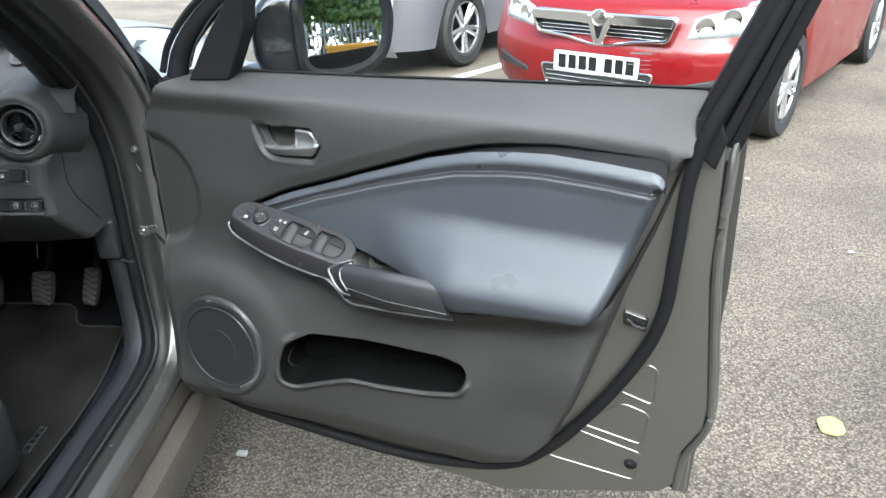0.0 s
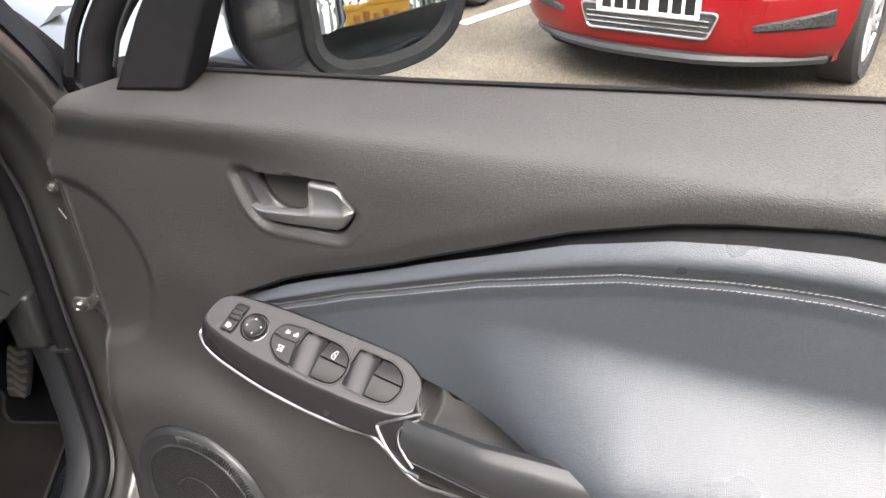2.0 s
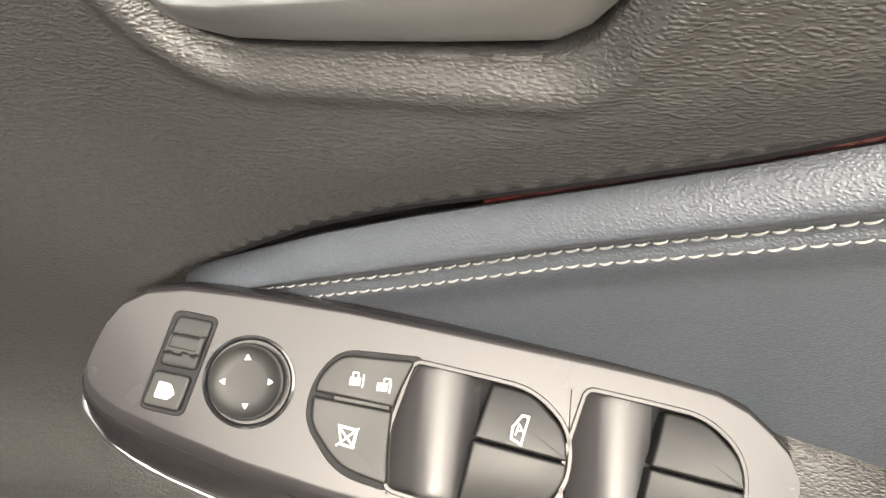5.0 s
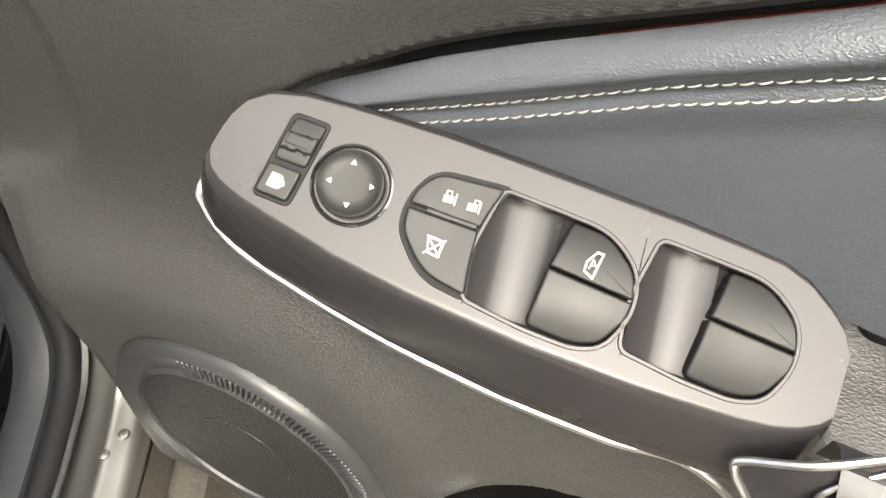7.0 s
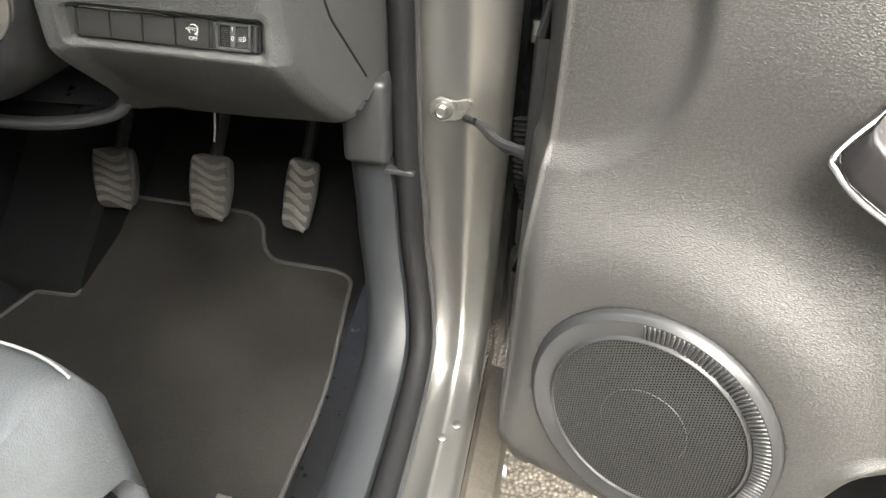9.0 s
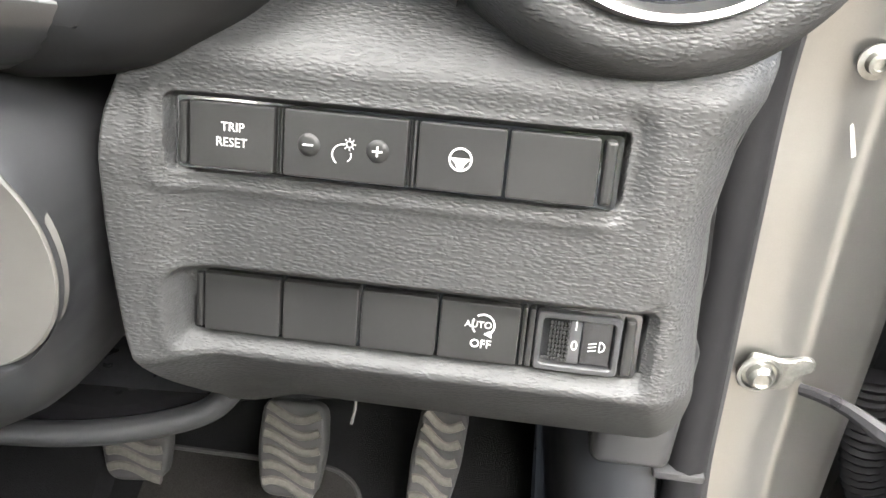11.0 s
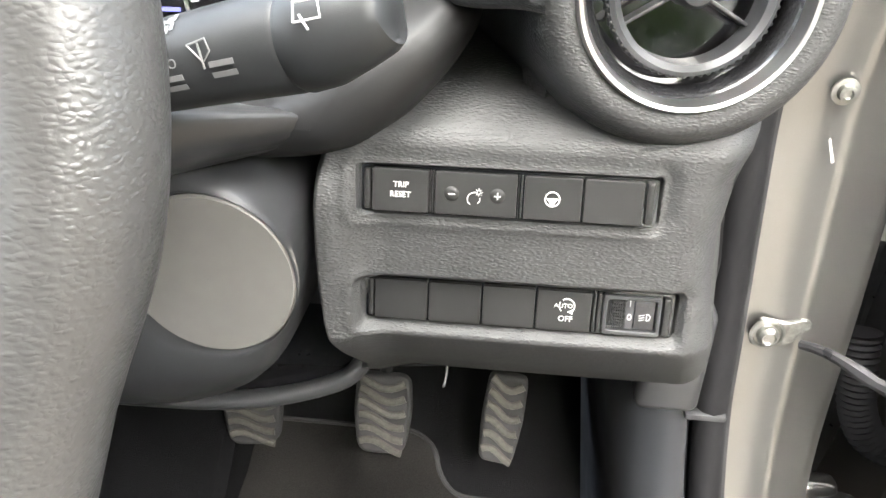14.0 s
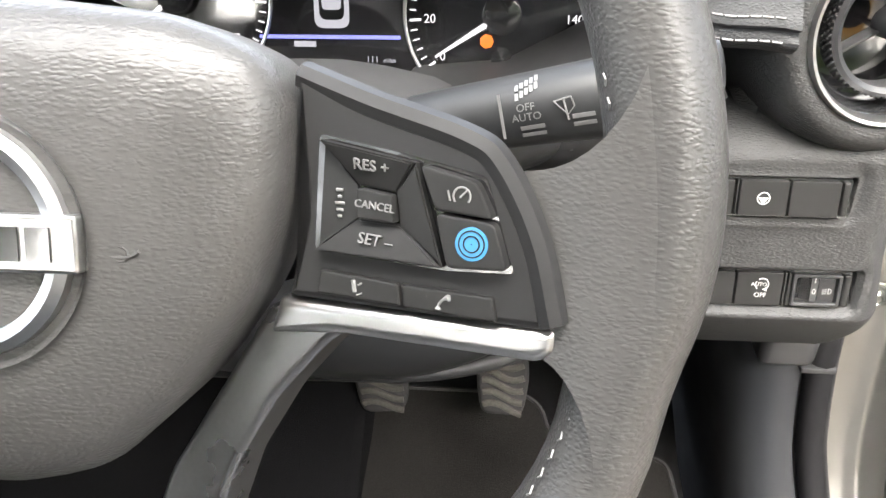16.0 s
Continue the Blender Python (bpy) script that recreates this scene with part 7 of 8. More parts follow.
part("button_gap", moved(plate(rounded([(0.0865, 0.0225), (0.1170, 0.0170), (0.137, 0.0125), (0.1455, -0.0135), (0.1255, -0.0142), (0.0845, -0.0115)], 0.002), -0.001, 0.0004), SP), PIANO, whl)
def wedge(name, pts, hs, label=""):
    """A four-sided rocker whose faces slope to the middle key."""
    v = [(x, y, h) for (x, y), h in zip(pts, hs)] + [(x, y, -0.002) for x, y in pts]
    f = [(0, 1, 2, 3), (0, 4, 5, 1), (1, 5, 6, 2), (2, 6, 7, 3), (3, 7, 4, 0)]
    bm = bmesh.new()
    vs_ = [bm.verts.new(p) for p in v]
    for q in f:
        bm.faces.new([vs_[i] for i in q])
    bmesh.ops.recalc_face_normals(bm, faces=bm.faces[:])
    bmesh.ops.bevel(bm, geom=[e for e in bm.edges if all(w.co.z > -0.001 for w in e.verts)], offset=0.0006, segments=2, affect="EDGES")
    bm.verts.index_update()
    g = [tuple(w.co) for w in bm.verts], [tuple(w.index for w in q.verts) for q in bm.faces]
    bm.free()
    return part(name, moved(g, SP), BUTTON, whl, label)


q0, q1, q2, q3 = (0.0885, 0.0210), (0.1175, 0.0155), (0.1258, -0.0128), (0.0862, -0.0108)
i0, i1, i2, i3 = (0.0998, 0.0084), (0.1112, 0.0068), (0.1122, -0.0020), (0.0996, -0.0012)
wt = wedge("resume_key", [i0, i1, q1, q0], [0.0016, 0.0016, 0.0048, 0.0048])
wb = wedge("set_key", [q3, q2, i2, i3], [0.0048, 0.0048, 0.0016, 0.0016])
wr = wedge("blank_key", [i1, i2, q2, q1], [0.0018, 0.0018, 0.0036, 0.0036])
wl_ = wedge("distance_key", [q3, i3, i0, q0], [0.0012, 0.0012, 0.0012, 0.0012])
wc = wkey("cancel_key", [(0.1002, 0.0078), (0.1108, 0.0063), (0.1117, -0.0015), (0.1000, -0.0008)], 0.0042, 0.0008, 0.0006)
turn = pose(0, 0, 0, 0, 0, -6)
for t, x, y, h, k in (("RES +", 0.1045, 0.0140, 0.0040, wt), ("CANCEL", 0.1057, 0.0030, 0.00435, wc), ("SET \u2013", 0.1058, -0.0068, 0.0040, wb)):
    words(t, 0.0046 if t != "CANCEL" else 0.0032, SP @ Matrix.Translation((x, y, h)) @ turn @ pose(0, 0, 0, {"RES +": 18, "CANCEL": 0}.get(t, -18), 0, 0), GREYMARK, k, "lettering", 0.0003)
part("distance_mark", moved(joined(*[block(0.0935, -0.0008 + k * 0.0019, 0.0016, 0.0014 + 0.0009 * (k % 3), 0.0009, 0.0006, 0.0002, 1) for k in range(5)]), SP), GREYMARK, wl_)
ka = wkey("cruise_key", [(0.1192, 0.0152), (0.1355, 0.0112), (0.1405, 0.0012), (0.1237, 0.0030)], 0.0044, 0.002, 0.0008)
kb = wkey("assist_key", [(0.1238, 0.0022), (0.1407, 0.0004), (0.1445, -0.0122), (0.1272, -0.0128)], 0.0044, 0.002, 0.0008)
part("cruise_mark", moved(joined(arc(0.1315, 0.0072, 0.0024, -40, 220, 0.0003, 0.0045, 16), tube([(0.1310, 0.0068, 0.0045), (0.1330, 0.0088, 0.0045)], 0.0003, 5), tube([(0.1275, 0.0086, 0.0045), (0.1282, 0.0058, 0.0045)], 0.0003, 5)), SP), GREYMARK, ka)
am = part("assist_mark", moved(revolve([(0.0047, 0.0040), (0.0046, 0.0046), (0.0002, 0.00465)][::-1], 32, Matrix.Translation((0.1345, -0.0055, 0))), SP), BLUEMARK, kb, "blue round symbol", 20)
part("assist_ring", moved(joined(arc(0.1345, -0.0055, 0.0036, 0, 360, 0.00022, 0.0047, 28), arc(0.1345, -0.0055, 0.0022, 0, 360, 0.00022, 0.0047, 24)), SP), BUTTON, am)
kc = wkey("voice_key", [(0.0868, -0.0170), (0.1120, -0.0190), (0.1128, -0.0256), (0.0856, -0.0243)], 0.0020, 0.001, 0.0008)
kd = wkey("phone_key", [(0.1128, -0.0190), (0.1400, -0.0202), (0.1412, -0.0272), (0.1136, -0.0258)], 0.0020, 0.001, 0.0008)
part("voice_mark", moved(joined(tube([(0.0980, -0.0190, 0.0022), (0.0985, -0.0226, 0.0022)], 0.0007, 6), tube([(0.0990, -0.0235, 0.0022), (0.1008, -0.0228, 0.0022)], 0.0003, 5), tube([(0.0995, -0.0205, 0.0022), (0.1008, -0.0198, 0.0022)], 0.0003, 5)), SP), GREYMARK, kc)
part("phone_mark", moved(tube(smooth_path([(0.1244, -0.0250, 0.0022), (0.1246, -0.0236, 0.0022), (0.1262, -0.0218, 0.0022), (0.1280, -0.0214, 0.0022)], 5), [0.0009, 0.0010, 0.0008, 0.0005, 0.0004, 0.0004, 0.0004, 0.0004, 0.0004, 0.0004, 0.0005, 0.0006, 0.0008, 0.0010, 0.0010, 0.0008][:16], 6), SP), GREYMARK, kd)
# silver lower spoke
DARKSATIN = mat("dark_satin_metal", (0.27, 0.27, 0.272), 0.30, metal=0.95, var=0.06, vscale=30, fine=500, rvar=0.03)
part("spoke_bar", moved(plate(rounded([(0.157, -0.0285), (0.157, -0.0350), (0.152, -0.0385), (0.090, -0.0375), (0.066, -0.040), (0.070, -0.0275)], 0.002, 3), -0.022, -0.0015, 0.0035, 6), SP), SATIN, whl, "satin silver bar under the buttons", 50)
part("lower_spoke", moved(joined(plate(rounded([(0.066, -0.030), (0.092, -0.0365), (0.084, -0.043), (0.066, -0.063), (0.049, -0.090), (0.034, -0.130), (0.008, -0.130), (0.022, -0.096), (0.046, -0.060)], 0.004, 4), -0.024, -0.0045, 0.003, 6)), SP), DARKSATIN, whl, "dark satin metal lower spoke", 60)
part("left_spoke", moved(block(-0.125, -0.01, -0.012, 0.10, 0.055, 0.02, 0.006), SWH), SMOOTHPLASTIC, whl)
part("hub_core", moved(revolve([(0.055, -0.10), (0.06, -0.05), (0.065, -0.02)], 24), SWH), SMOOTHPLASTIC, whl)

# ---- other cars in the car park ----
REDPAINT = mat("red_car_paint", (0.15, 0.0025, 0.0045), 0.35, var=0.06, vscale=3, coat=0.5, spec=0.3, coatrough=0.03)
GREYPAINT = mat("silver_grey_car_paint", (0.22, 0.22, 0.24), 0.35, metal=0.6, var=0.06, vscale=3, coat=1.0, coatrough=0.03)
TYRE = mat("tyre_rubber", (0.018, 0.018, 0.018), 0.8, var=0.25, vscale=20, bumps=(("noise", 120, 0.001),))
ALLOY = mat("silver_alloy", (0.55, 0.55, 0.56), 0.35, metal=0.9, var=0.1)
PLATEWHITE = mat("white_number_plate", (0.72, 0.74, 0.74), 0.35, var=0.04)
LENS = mat("headlamp_glass", (0.32, 0.34, 0.35), 0.06, metal=0.35, var=0.3, vscale=14, fine=60, coat=1.0)
DARKGLASS = mat("dark_car_glass", (0.02, 0.025, 0.025), 0.05, var=0.1, coat=0.5)
MESH = mat("black_mesh", (0.015, 0.015, 0.016), 0.6, var=0.4, fine=150, bumps=(("weave", 90, 0.004),))


def car_wheel(parent, x, y, r, side, spokes, m0=Matrix()):
    """A road wheel: tyre and alloy under the car, axle along x."""
    m = m0 @ Matrix.Translation((x, y, r)) @ pose(0, 0, 0, 0, 90 * side, 0)
    w = part("wheel", moved(revolve([(r * 0.62, -0.09), (r * 0.66, 0.075), (r * 0.72, 0.095), (r * 0.92, 0.10), (r * 0.99, 0.075), (r, 0.0), (r * 0.99, -0.09), (r * 0.62, -0.1)], 48), m), TYRE, parent, "black tyre on alloy rim")
    part("rim", moved(revolve([(r * 0.66, 0.078), (r * 0.62, 0.082), (r * 0.60, 0.03), (r * 0.56, -0.02), (0.01, -0.03)], 40), m), BLACKSTEEL, w)
    g = []
    for k in range(spokes):
        for d in (-0.13, 0.13):
            a = k / spokes * math.tau + d
            b = k / spokes * math.tau + d * 1.3
            g.append(tube([(0.035 * math.cos(a), 0.035 * math.sin(a), 0.065), (r * 0.63 * math.cos(b), r * 0.63 * math.sin(b), 0.075)], [0.022, 0.016], 6))
    g.append(revolve([(0.001, 0.085), (0.03, 0.085), (0.045, 0.07), (0.05, 0.05)][::-1], 24))
    g.append(revolve([(r * 0.66, 0.075), (r * 0.655, 0.086), (r * 0.62, 0.086), (r * 0.61, 0.07)], 40))
    part("spokes", moved(joined(*g), m), ALLOY, w, "silver split spokes")


# red hatchback: nose at the number plate
R = Vector((0.85585, -0.51722, 0))
PC = Vector((0.7895, 4.8487, 0))
REDM = Matrix.Translation(PC) @ pose(0, 0, 0, 0, 0, math.degrees(math.atan2(R.y, R.x)))
red = thing("red_hatchback", REDM, (0, 0, 0), "bright red parked hatchback with white number plate", "car")
rows = []
# front face: bumper and nose, by height and width
prof = [(0.20, 0.10, 0.70), (0.23, 0.045, 0.78), (0.28, 0.02, 0.82), (0.36, 0.010, 0.845), (0.42, 0.012, 0.855), (0.47, 0.010, 0.86), (0.54, 0.012, 0.86), (0.58, 0.03, 0.86), (0.62, 0.05, 0.86), (0.70, 0.075, 0.85), (0.765, 0.10, 0.835), (0.79, 0.14, 0.82), (0.83, 0.26, 0.80), (0.88, 0.50, 0.78), (0.93, 0.80, 0.76), (0.965, 1.10, 0.72)]
for z, y, w in prof:
    rows.append([(w * s, y + 0.26 * abs(s) ** 2.6 + 0.30 * max(0, abs(s) - 0.86) ** 1.2, z + (0.0 if z < 0.8 else -0.05 * abs(s) ** 3)) for s in np.linspace(-1, 1, 49)])
part("nose", grid(rows), REDPAINT, red, "red bumper and bonnet", 60)


def nose_y(x, z):
    """How far back the nose lies at a place across the front."""
    w = float(np.interp(z, [p[0] for p in prof], [p[2] for p in prof]))
    s = min(abs(x) / w, 1.0)
    return float(np.interp(z + (0.05 * s ** 3 if z > 0.8 else 0), [p[0] for p in prof], [p[1] for p in prof])) + 0.26 * s ** 2.6 + 0.30 * max(0, s - 0.86) ** 1.2


def nose_patch(quad, out, s):
    """A piece laid on the nose between four corners."""
    a, b, c, d = (Vector(q) for q in quad)
    rows = []
    for i in range(13):
        t = i / 12
        rows.append([])
        for j in range(13):
            k = j / 12
            p = (a * (1 - t) + d * t) * (1 - k) + (b * (1 - t) + c * t) * k
            edge = min(1.0, 5 * min(t, 1 - t, k, 1 - k) + 0.0)
            rows[-1].append((p.x, nose_y(p.x, p.y) + 0.006 - (out + 0.006) * math.sin(edge * 1.57), p.y))
    return grid(rows, flip=s < 0)

side = []
for y in np.concatenate([np.linspace(0.35, 1.3, 20), np.linspace(1.4, 4.1, 16)]):
    arch = max(math.sqrt(max(0, 0.36 ** 2 - (y - 0.78) ** 2)), math.sqrt(max(0, 0.36 ** 2 - (y - 3.36) ** 2)))
    lo_ = max(0.20, 0.31 + arch if arch > 0 else 0.20)
    top = 0.80 + 0.12 * min(1, (y - 0.35) / 1.0)
    w = 0.80 + 0.075 * min(1, (y - 0.30) / 0.30)
    side.append([(w - 0.03 * (1 - k / 9) ** 2 - 0.03 * (k / 9) ** 3, y, lo_ + (top - lo_) * k / 9) for k in range(10)])
part("flank", grid(side, flip=False), REDPAINT, red, "red flank", 60)
part("flank", grid([[(-x, y, z) for x, y, z in r_] for r_ in side], flip=True), REDPAINT, red, "", 60)
part("underside", block(0, 2.1, 0.26, 1.5, 3.6, 0.10, 0.03), BLACKSTEEL, red)
cab = [[(0.74 * s, 1.05 + 0.1 * abs(s) ** 3, 0.95), (0.66 * s, 1.85, 1.40), (0.62 * s, 2.6, 1.46), (0.64 * s, 3.5, 1.40), (0.72 * s, 4.05, 0.95)] for s in np.linspace(-1, 1, 13)]
part("cabin", grid(cab, flip=True), DARKGLASS, red, "dark glazed cabin", 60)
part("side_glass", grid([[(0.74, 1.05, 0.90), (0.80, 1.3, 0.92), (0.82, 3.6, 0.95), (0.72, 4.05, 0.95)], [(0.74, 1.05, 0.95), (0.66, 1.85, 1.40), (0.64, 3.5, 1.40), (0.72, 4.05, 0.95)]]), DARKGLASS, red)
part("tail", block(0, 4.05, 0.62, 1.6, 0.2, 0.7, 0.08, 3), REDPAINT, red)
F_ = FACE
pl = part("number_plate", moved(plate(rounded(rect(-0.26, 0.26, 0.4145, 0.5255), 0.008), -0.004, 0.008, 0.002), F_), PLATEWHITE, red, "white number plate with dark bars")
for x in (-0.205, -0.140, -0.075, -0.012, 0.085, 0.150, 0.213):
    part("plate_bar", moved(plate(rect(x - 0.024, x + 0.024, 0.431, 0.509), 0.0075, 0.0088), F_), PIANO, pl)
gro = [(-0.36, 0.745), (-0.30, 0.750), (0.0, 0.735), (0.30, 0.750), (0.52, 0.765), (0.53, 0.74), (0.47, 0.625), (0.28, 0.600), (0.06, 0.580), (-0.06, 0.580), (-0.25, 0.60), (-0.345, 0.625)]
gro = [(-0.40, 0.740), (0.0, 0.735), (0.40, 0.740), (0.43, 0.725), (0.39, 0.625), (0.20, 0.605), (0.05, 0.575), (-0.05, 0.575), (-0.20, 0.605), (-0.39, 0.625), (-0.43, 0.725)]
GR = F_ @ Matrix.Translation((0, 0, -0.040))
o = ccw(rounded(gro, 0.015, 4))
part("grille_surround", moved(ring_plate(inset(o, -0.012), inset(o, 0.006), -0.03, 0.02, 0.004), GR), CHROME, red, "chrome grille surround")
part("grille_back", moved(plate(inset(o, 0.0), -0.05, -0.012), GR), MESH, red)
part("grille_bar", moved(plate(rounded([(-0.425, 0.745), (0.425, 0.745), (0.415, 0.690), (0.06, 0.685), (0.0, 0.672), (-0.06, 0.685), (-0.415, 0.690)], 0.008), -0.01, 0.022, 0.006), GR), CHROME, red, "broad chrome bar")
part("grille_vee", moved(plate(rounded([(-0.085, 0.735), (0.085, 0.735), (0.03, 0.585), (0.0, 0.570), (-0.03, 0.585)], 0.012), -0.01, 0.030, 0.008), GR), CHROME, red, "chrome V")
part("grille_slot", moved(plate(rounded([(-0.032, 0.700), (0.032, 0.700), (0.008, 0.610), (-0.008, 0.610)], 0.006), 0.02, 0.032), GR), PIANO, red)
part("badge", moved(revolve([(0.045, 0.02), (0.045, 0.038), (0.038, 0.040), (0.036, 0.034), (0.0002, 0.036)], 32), GR @ Matrix.Translation((0, 0.722, 0))), CHROME, red, "round plain badge")
for z in (0.665, 0.645, 0.625):
    part("grille_slat", moved(block(0, z, 0.0, 0.74, 0.005, 0.02, 0.002), GR), CHROME, red)
lo = ccw(rounded([(-0.34, 0.44), (0.34, 0.44), (0.30, 0.335), (-0.30, 0.335)], 0.02, 4))
LG = F_ @ Matrix.Translation((0, 0, 0.002))
part("lower_grille", moved(plate(lo, -0.02, 0.0), LG), MESH, red)
part("lower_grille_frame", moved(ring_plate(inset(lo, -0.012), lo, -0.02, 0.006, 0.003), LG), CHROME, red)
for z in (0.36, 0.385, 0.41):
    part("grille_slat", moved(block(0, z, 0.0, 0.62, 0.006, 0.015, 0.002), LG), CHROME, red)
for s in (-1, 1):
    hl = part("headlamp", nose_patch([(s * 0.455, 0.622), (s * 0.475, 0.735), (s * 0.80, 0.835), (s * 0.765, 0.648)], 0.014, s), LENS, red, "clear glass headlamp", 60)
    for x, z in ((0.55, 0.695), (0.66, 0.735)):
        part("lamp_bowl", revolve([(0.050, -0.002), (0.046, 0.006), (0.03, 0.0), (0.0002, -0.002)], 24, Matrix.Translation((s * x, nose_y(x, z) - 0.016, z)) @ pose(0, 0, 0, 0, 0, s * 25) @ BACK), CHROME, hl)
    part("fog_mesh", nose_patch([(s * 0.47, 0.365), (s * 0.47, 0.395), (s * 0.80, 0.475), (s * 0.80, 0.385)], 0.018, s), MESH, red, "black mesh in the bumper", 60)
sp = [(0.72 * s, 0.03 + 0.26 * abs(s) ** 2.6, 0.225) for s in np.linspace(-1.05, 1.05, 30)]
part("bumper_lip", tube(sp, 0.03, 8), SMOOTHPLASTIC, red, "dark grey bumper lip")
for y in (0.78, 3.36):
    for s in (1, -1):
        car_wheel(red, s * 0.77, y, 0.31, s, 5)

for y in (0.74, -1.85):
    for x, s in ((-0.03, 1), (-1.42, -1)):
        car_wheel(body, x, y, 0.325, s, 5)

# grey saloon behind, only its corner shows
GM = Matrix.Translation((-0.15, 7.0, 0)) @ pose(0, 0, 0, 0, 0, -28)
grey = thing("grey_saloon", GM, (0, 0, 0), "silver-grey parked car with split-spoke alloy wheels", "car")
side = []
for y in np.linspace(-0.75, 3.6, 60):
    arch = math.sqrt(max(0, 0.37 ** 2 - (y - 0.05) ** 2))
    lo_ = 0.31 + arch if arch > 0 else 0.22
    w = 0.0 - 0.30 * float(sm(-0.35, -0.9, np.array(y))) ** 1.4
    side.append([(w - 0.02 * (1 - k / 11) ** 2 - 0.10 * (k / 11) ** 4, y, lo_ + (0.92 - lo_) * k / 11) for k in range(12)])
part("flank", grid(side), GREYPAINT, grey, "silver-grey wing and doors", 60)
fr_ = []
for z, d in ((0.20, 0.05), (0.26, 0.0), (0.33, -0.02), (0.38, 0.0), (0.50, -0.01), (0.62, 0.02), (0.72, 0.05), (0.80, 0.10), (0.90, 0.35), (0.96, 0.9)):
    fr_.append([(-0.10 - 1.62 * k / 20, -0.78 + d - 0.16 * math.sin(math.pi * min(1, (k + 1.2) / 22)) ** 0.7, z) for k in range(21)])
part("nose", grid(fr_, flip=True), GREYPAINT, grey, "silver-grey bumper", 60)
part("cabin", block(-0.9, 1.6, 1.15, 1.4, 2.2, 0.5, 0.2, 4), DARKGLASS, grey)
part("underside", block(-0.9, 1.4, 0.30, 1.55, 3.6, 0.12, 0.03), BLACKSTEEL, grey)
fi = part("bumper_intake", moved(plate(rounded([(-0.62, 0.33), (-0.24, 0.36), (-0.22, 0.47), (-0.30, 0.49), (-0.62, 0.47)], 0.03), -0.04, 0.005, 0.004), Matrix.Translation((0, -0.90, 0)) @ F_ @ Matrix.Identity(4)), MESH, grey)
part("intake_blade", block(-0.43, -0.915, 0.415, 0.34, 0.02, 0.016, 0.006), CHROME, fi, "chrome blade")
car_wheel(grey, -0.09, 0.05, 0.325, 1, 5)
car_wheel(grey, -0.09, 2.75, 0.325, 1, 5)

# ---- behind the camera: fence, orange bin and trees seen in the mirror, and added unseen trees ----
FENCE = mat("galvanised_fence", (0.30, 0.31, 0.32), 0.5, metal=0.4, var=0.2)
BARK = mat("tree_bark", (0.10, 0.08, 0.06), 0.9, var=0.4, vscale=10, fine=60, bumps=(("noise", 40, 0.01),))
LEAVES = [mat("leaf_green", c, 0.55, var=0.5, vscale=2.5, fine=14) for c in ((0.10, 0.17, 0.025), (0.06, 0.12, 0.02))]
BIN = mat("orange_bin_plastic", (0.62, 0.30, 0.03), 0.45, var=0.2, vscale=6, fine=40)
SCRAWL = mat("faded_print", (0.35, 0.12, 0.02), 0.6, var=0.3)
fa, fb_ = Vector((1.5, -8.2, 0)), Vector((11.5, -1.2, 0))
fence = thing("palisade_fence", Matrix(), tuple(fa.lerp(fb_, 0.5)), "grey steel palisade fence at the edge of the car park", "fence")
fd = (fb_ - fa).normalized()
ang = math.degrees(math.atan2(fd.y, fd.x))
n_pales = 74
for k in range(n_pales):
    p = fa.lerp(fb_, k / (n_pales - 1))
    part("pale", moved(plate([(-0.035, 0.06), (0.035, 0.06), (0.035, 1.9), (0.0, 2.0), (-0.035, 1.9)], -0.008, 0.008), Matrix.Translation(p) @ pose(0, 0, 0, 0, 0, ang) @ FACE), FENCE, fence)
for z in (0.4, 1.6):
    part("rail", tube([tuple(fa + Vector((0, 0, z)) - fd.cross(Vector((0, 0, 1))) * 0.03), tuple(fb_ + Vector((0, 0, z)) - fd.cross(Vector((0, 0, 1))) * 0.03)], 0.025, 6), FENCE, fence)


def tree(x, y, h, seed, leaf):
    rnd = random.Random(seed)
    t = thing("tree", Matrix(), (x, y, 0), "broad green leafy tree in the part-unseen row behind the camera", "tree", group="trees behind the fence")
    part("trunk", tube(smooth_path([(x, y, 0), (x + 0.1, y, h * 0.25), (x - 0.05, y + 0.1, h * 0.5), (x, y, h * 0.8)], 5), [0.20 - 0.011 * k for k in range(16)], 10), BARK, t)
    verts, faces = [], []
    clumps = [(x + rnd.gauss(0, 1.3), y + rnd.gauss(0, 1.3), h * rnd.uniform(0.18, 1.0), rnd.uniform(0.5, 1.1)) for _ in range(34)]
    for cx_, cy_, cz_, r_ in clumps:
        for _ in range(230):
            d = Vector((rnd.gauss(0, 1), rnd.gauss(0, 1), rnd.gauss(0, 0.8)))
            c = Vector((cx_, cy_, cz_)) + d * r_ * 0.5
            s_ = rnd.uniform(0.09, 0.17)
            a = Vector((rnd.gauss(0, 1), rnd.gauss(0, 1), rnd.gauss(0, 1))).normalized()
            b = a.orthogonal().normalized() * 0.55
            k = len(verts)
            verts += [tuple(c - a * s_), tuple(c + b * s_), tuple(c + a * s_), tuple(c - b * s_)]
            faces.append((k, k + 1, k + 2, k + 3))
    part("crown", (verts, faces), leaf, t, "leafy green crown")


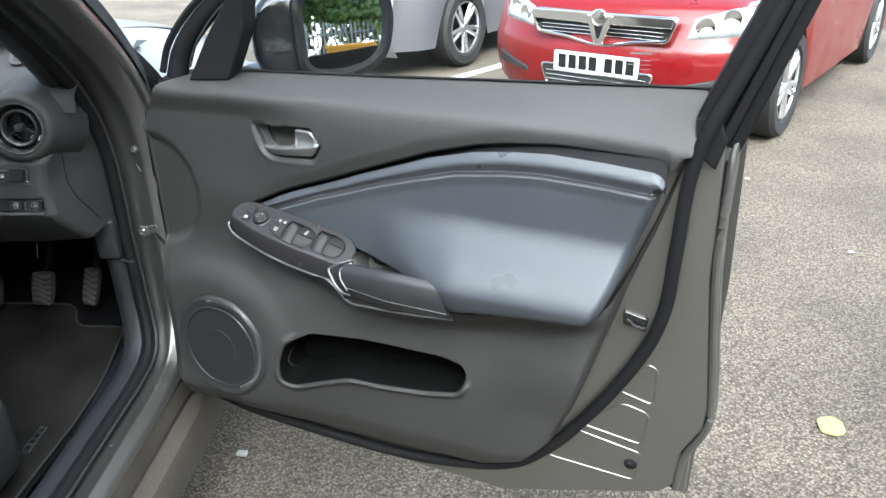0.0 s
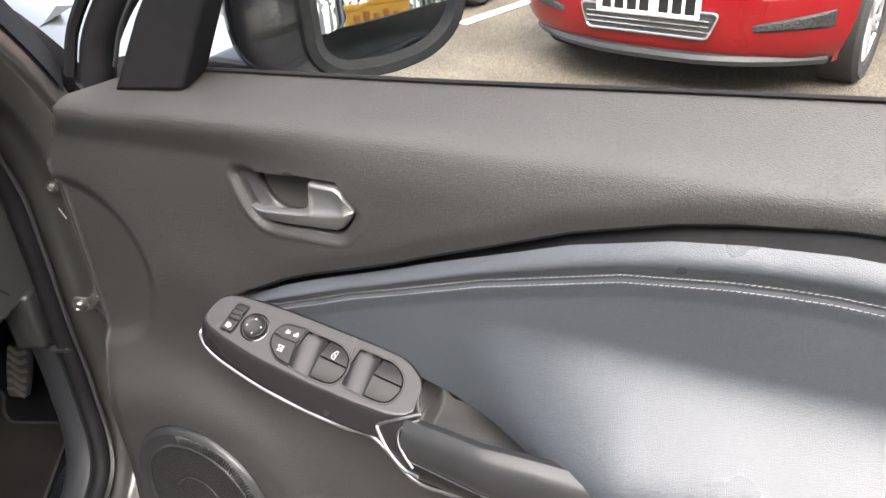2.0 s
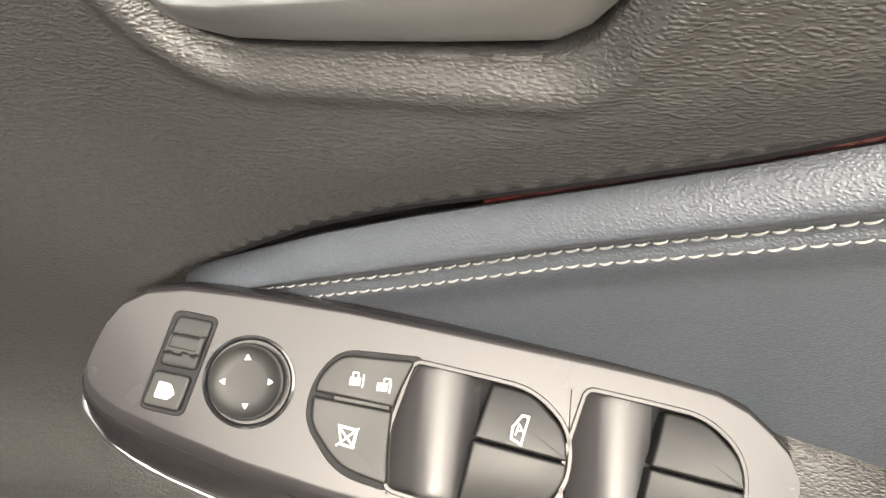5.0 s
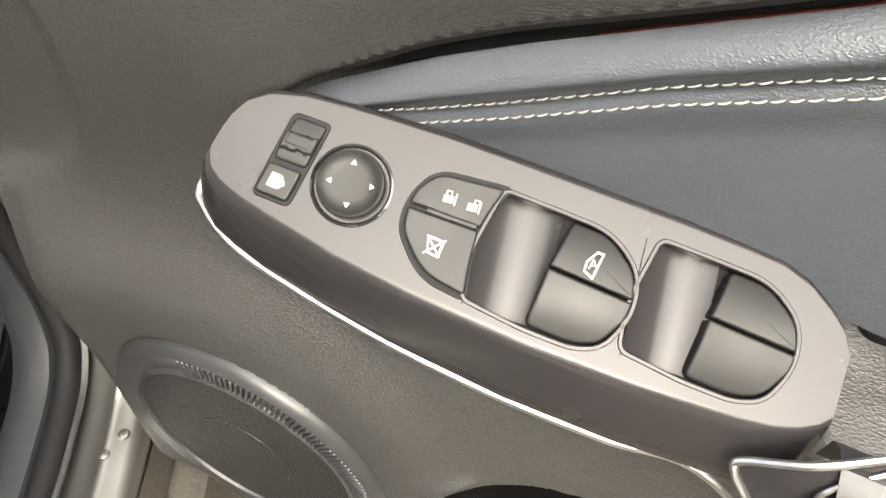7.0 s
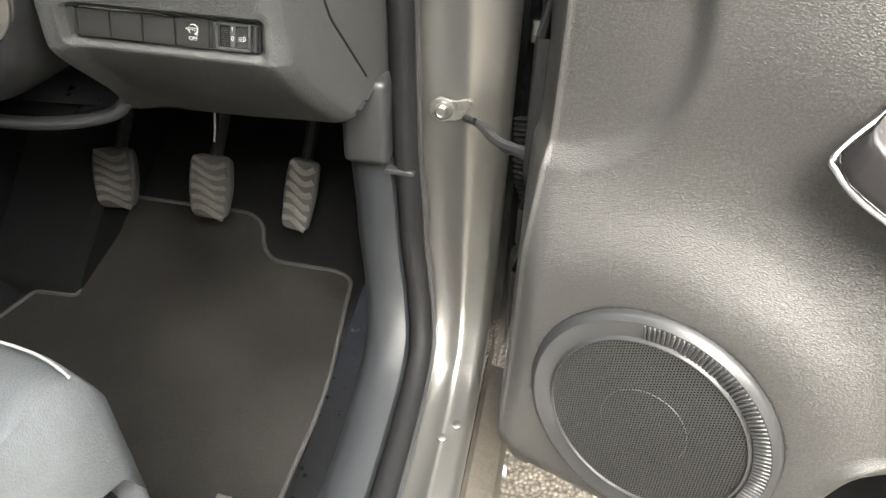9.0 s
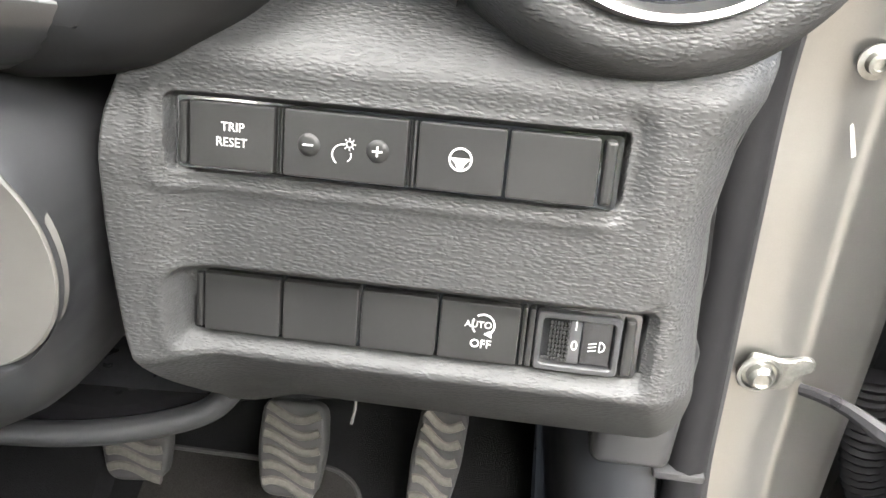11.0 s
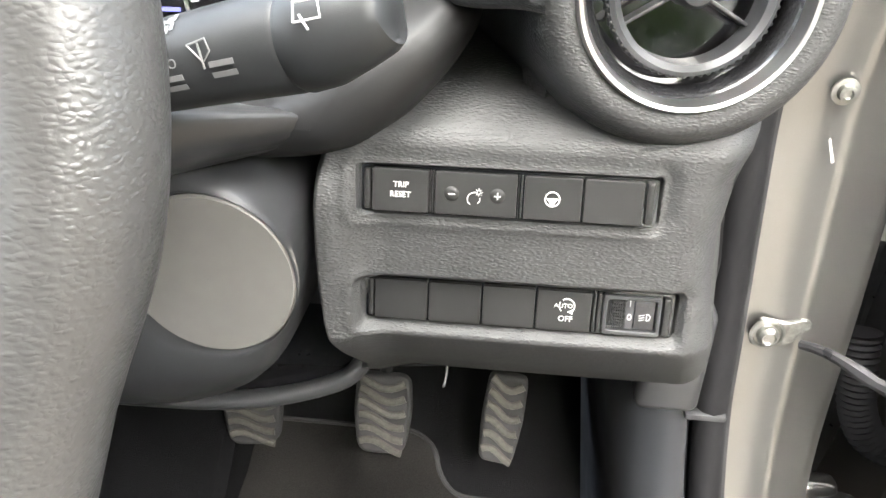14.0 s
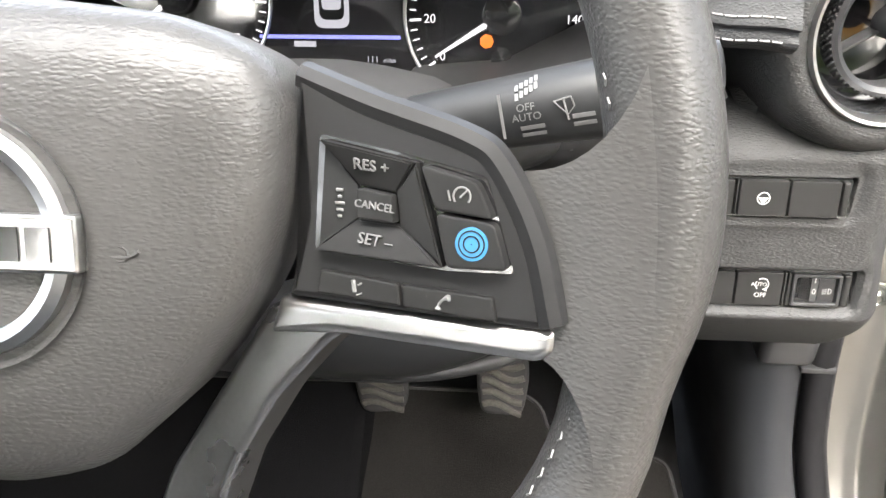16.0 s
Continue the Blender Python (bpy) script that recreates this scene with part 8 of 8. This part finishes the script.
# trees at negative x are unseen, added to darken what upright faces reflect
for k, (x, y, h) in enumerate(((3.5, -9.0, 7.5), (6.2, -7.2, 8.5), (8.6, -5.4, 7.0), (11.0, -3.6, 8.0), (13.0, -1.0, 7.0), (1.0, -10.5, 8.0), (-2.2, -10.8, 8.0), (-5.0, -9.8, 8.5), (-8.0, -8.2, 8.0), (-10.5, -5.0, 8.0), (2.4, -12.0, 9.0), (5.4, -10.8, 9.0))):
    tree(x, y, h, 11 + k, LEAVES[k % 2])
BM_ = Matrix.Translation((4.10, -2.72, 0)) @ pose(0, 0, 0, 0, 0, 42)
bn = thing("grit_bin", BM_, (0, 0, 0), "faded orange plastic grit bin on the asphalt by the fence", "bin")
part("bin_tub", joined(grid([[(-0.54, 0.32, 0.0), (0.54, 0.32, 0.0), (0.54, -0.32, 0.0), (-0.54, -0.32, 0.0)], [(-0.60, 0.40, 1.05), (0.60, 0.40, 1.05), (0.60, -0.40, 1.05), (-0.60, -0.40, 1.05)]], closed_v=True, flip=True)), BIN, bn)
part("bin_lid", block(0, 0, 1.10, 1.28, 0.88, 0.10, 0.03), BIN, bn)
for k in range(5):
    part("print_bar", block(-0.36 + k * 0.18, 0.390, 0.82 + 0.05 * (k % 2), 0.11, 0.03, 0.18, 0.005), SCRAWL, bn)

# ---- small things on the ground ----
LEAFY = mat("yellowed_leaf", (0.42, 0.44, 0.13), 0.6, var=0.15)
solid("fallen_leaf", moved(plate(rounded([(-0.035, -0.03), (0.0, -0.045), (0.03, -0.03), (0.036, 0.02), (0.01, 0.04), (-0.03, 0.025)], 0.012), 0.0, 0.004, 0.001), Matrix()), LEAFY, Matrix.Translation((1.286, 2.309, 0.006)), "yellow-green fallen leaf on the asphalt", "leaf")
for x, y, s in ((-0.30, 2.05, 0.016), (1.75, 3.45, 0.012), (1.55, 4.3, 0.012), (1.9, 3.0, 0.010)):
    solid("litter_scrap", plate(rounded([(-s, -s * 0.6), (s, -s * 0.7), (s * 0.8, s * 0.6), (-s * 0.9, s * 0.5)], s * 0.3), 0, 0.006, 0.002), MARK, Matrix.Translation((x, y, 0.004)), "small pale scrap of litter on the asphalt", "litter", group="litter scraps")
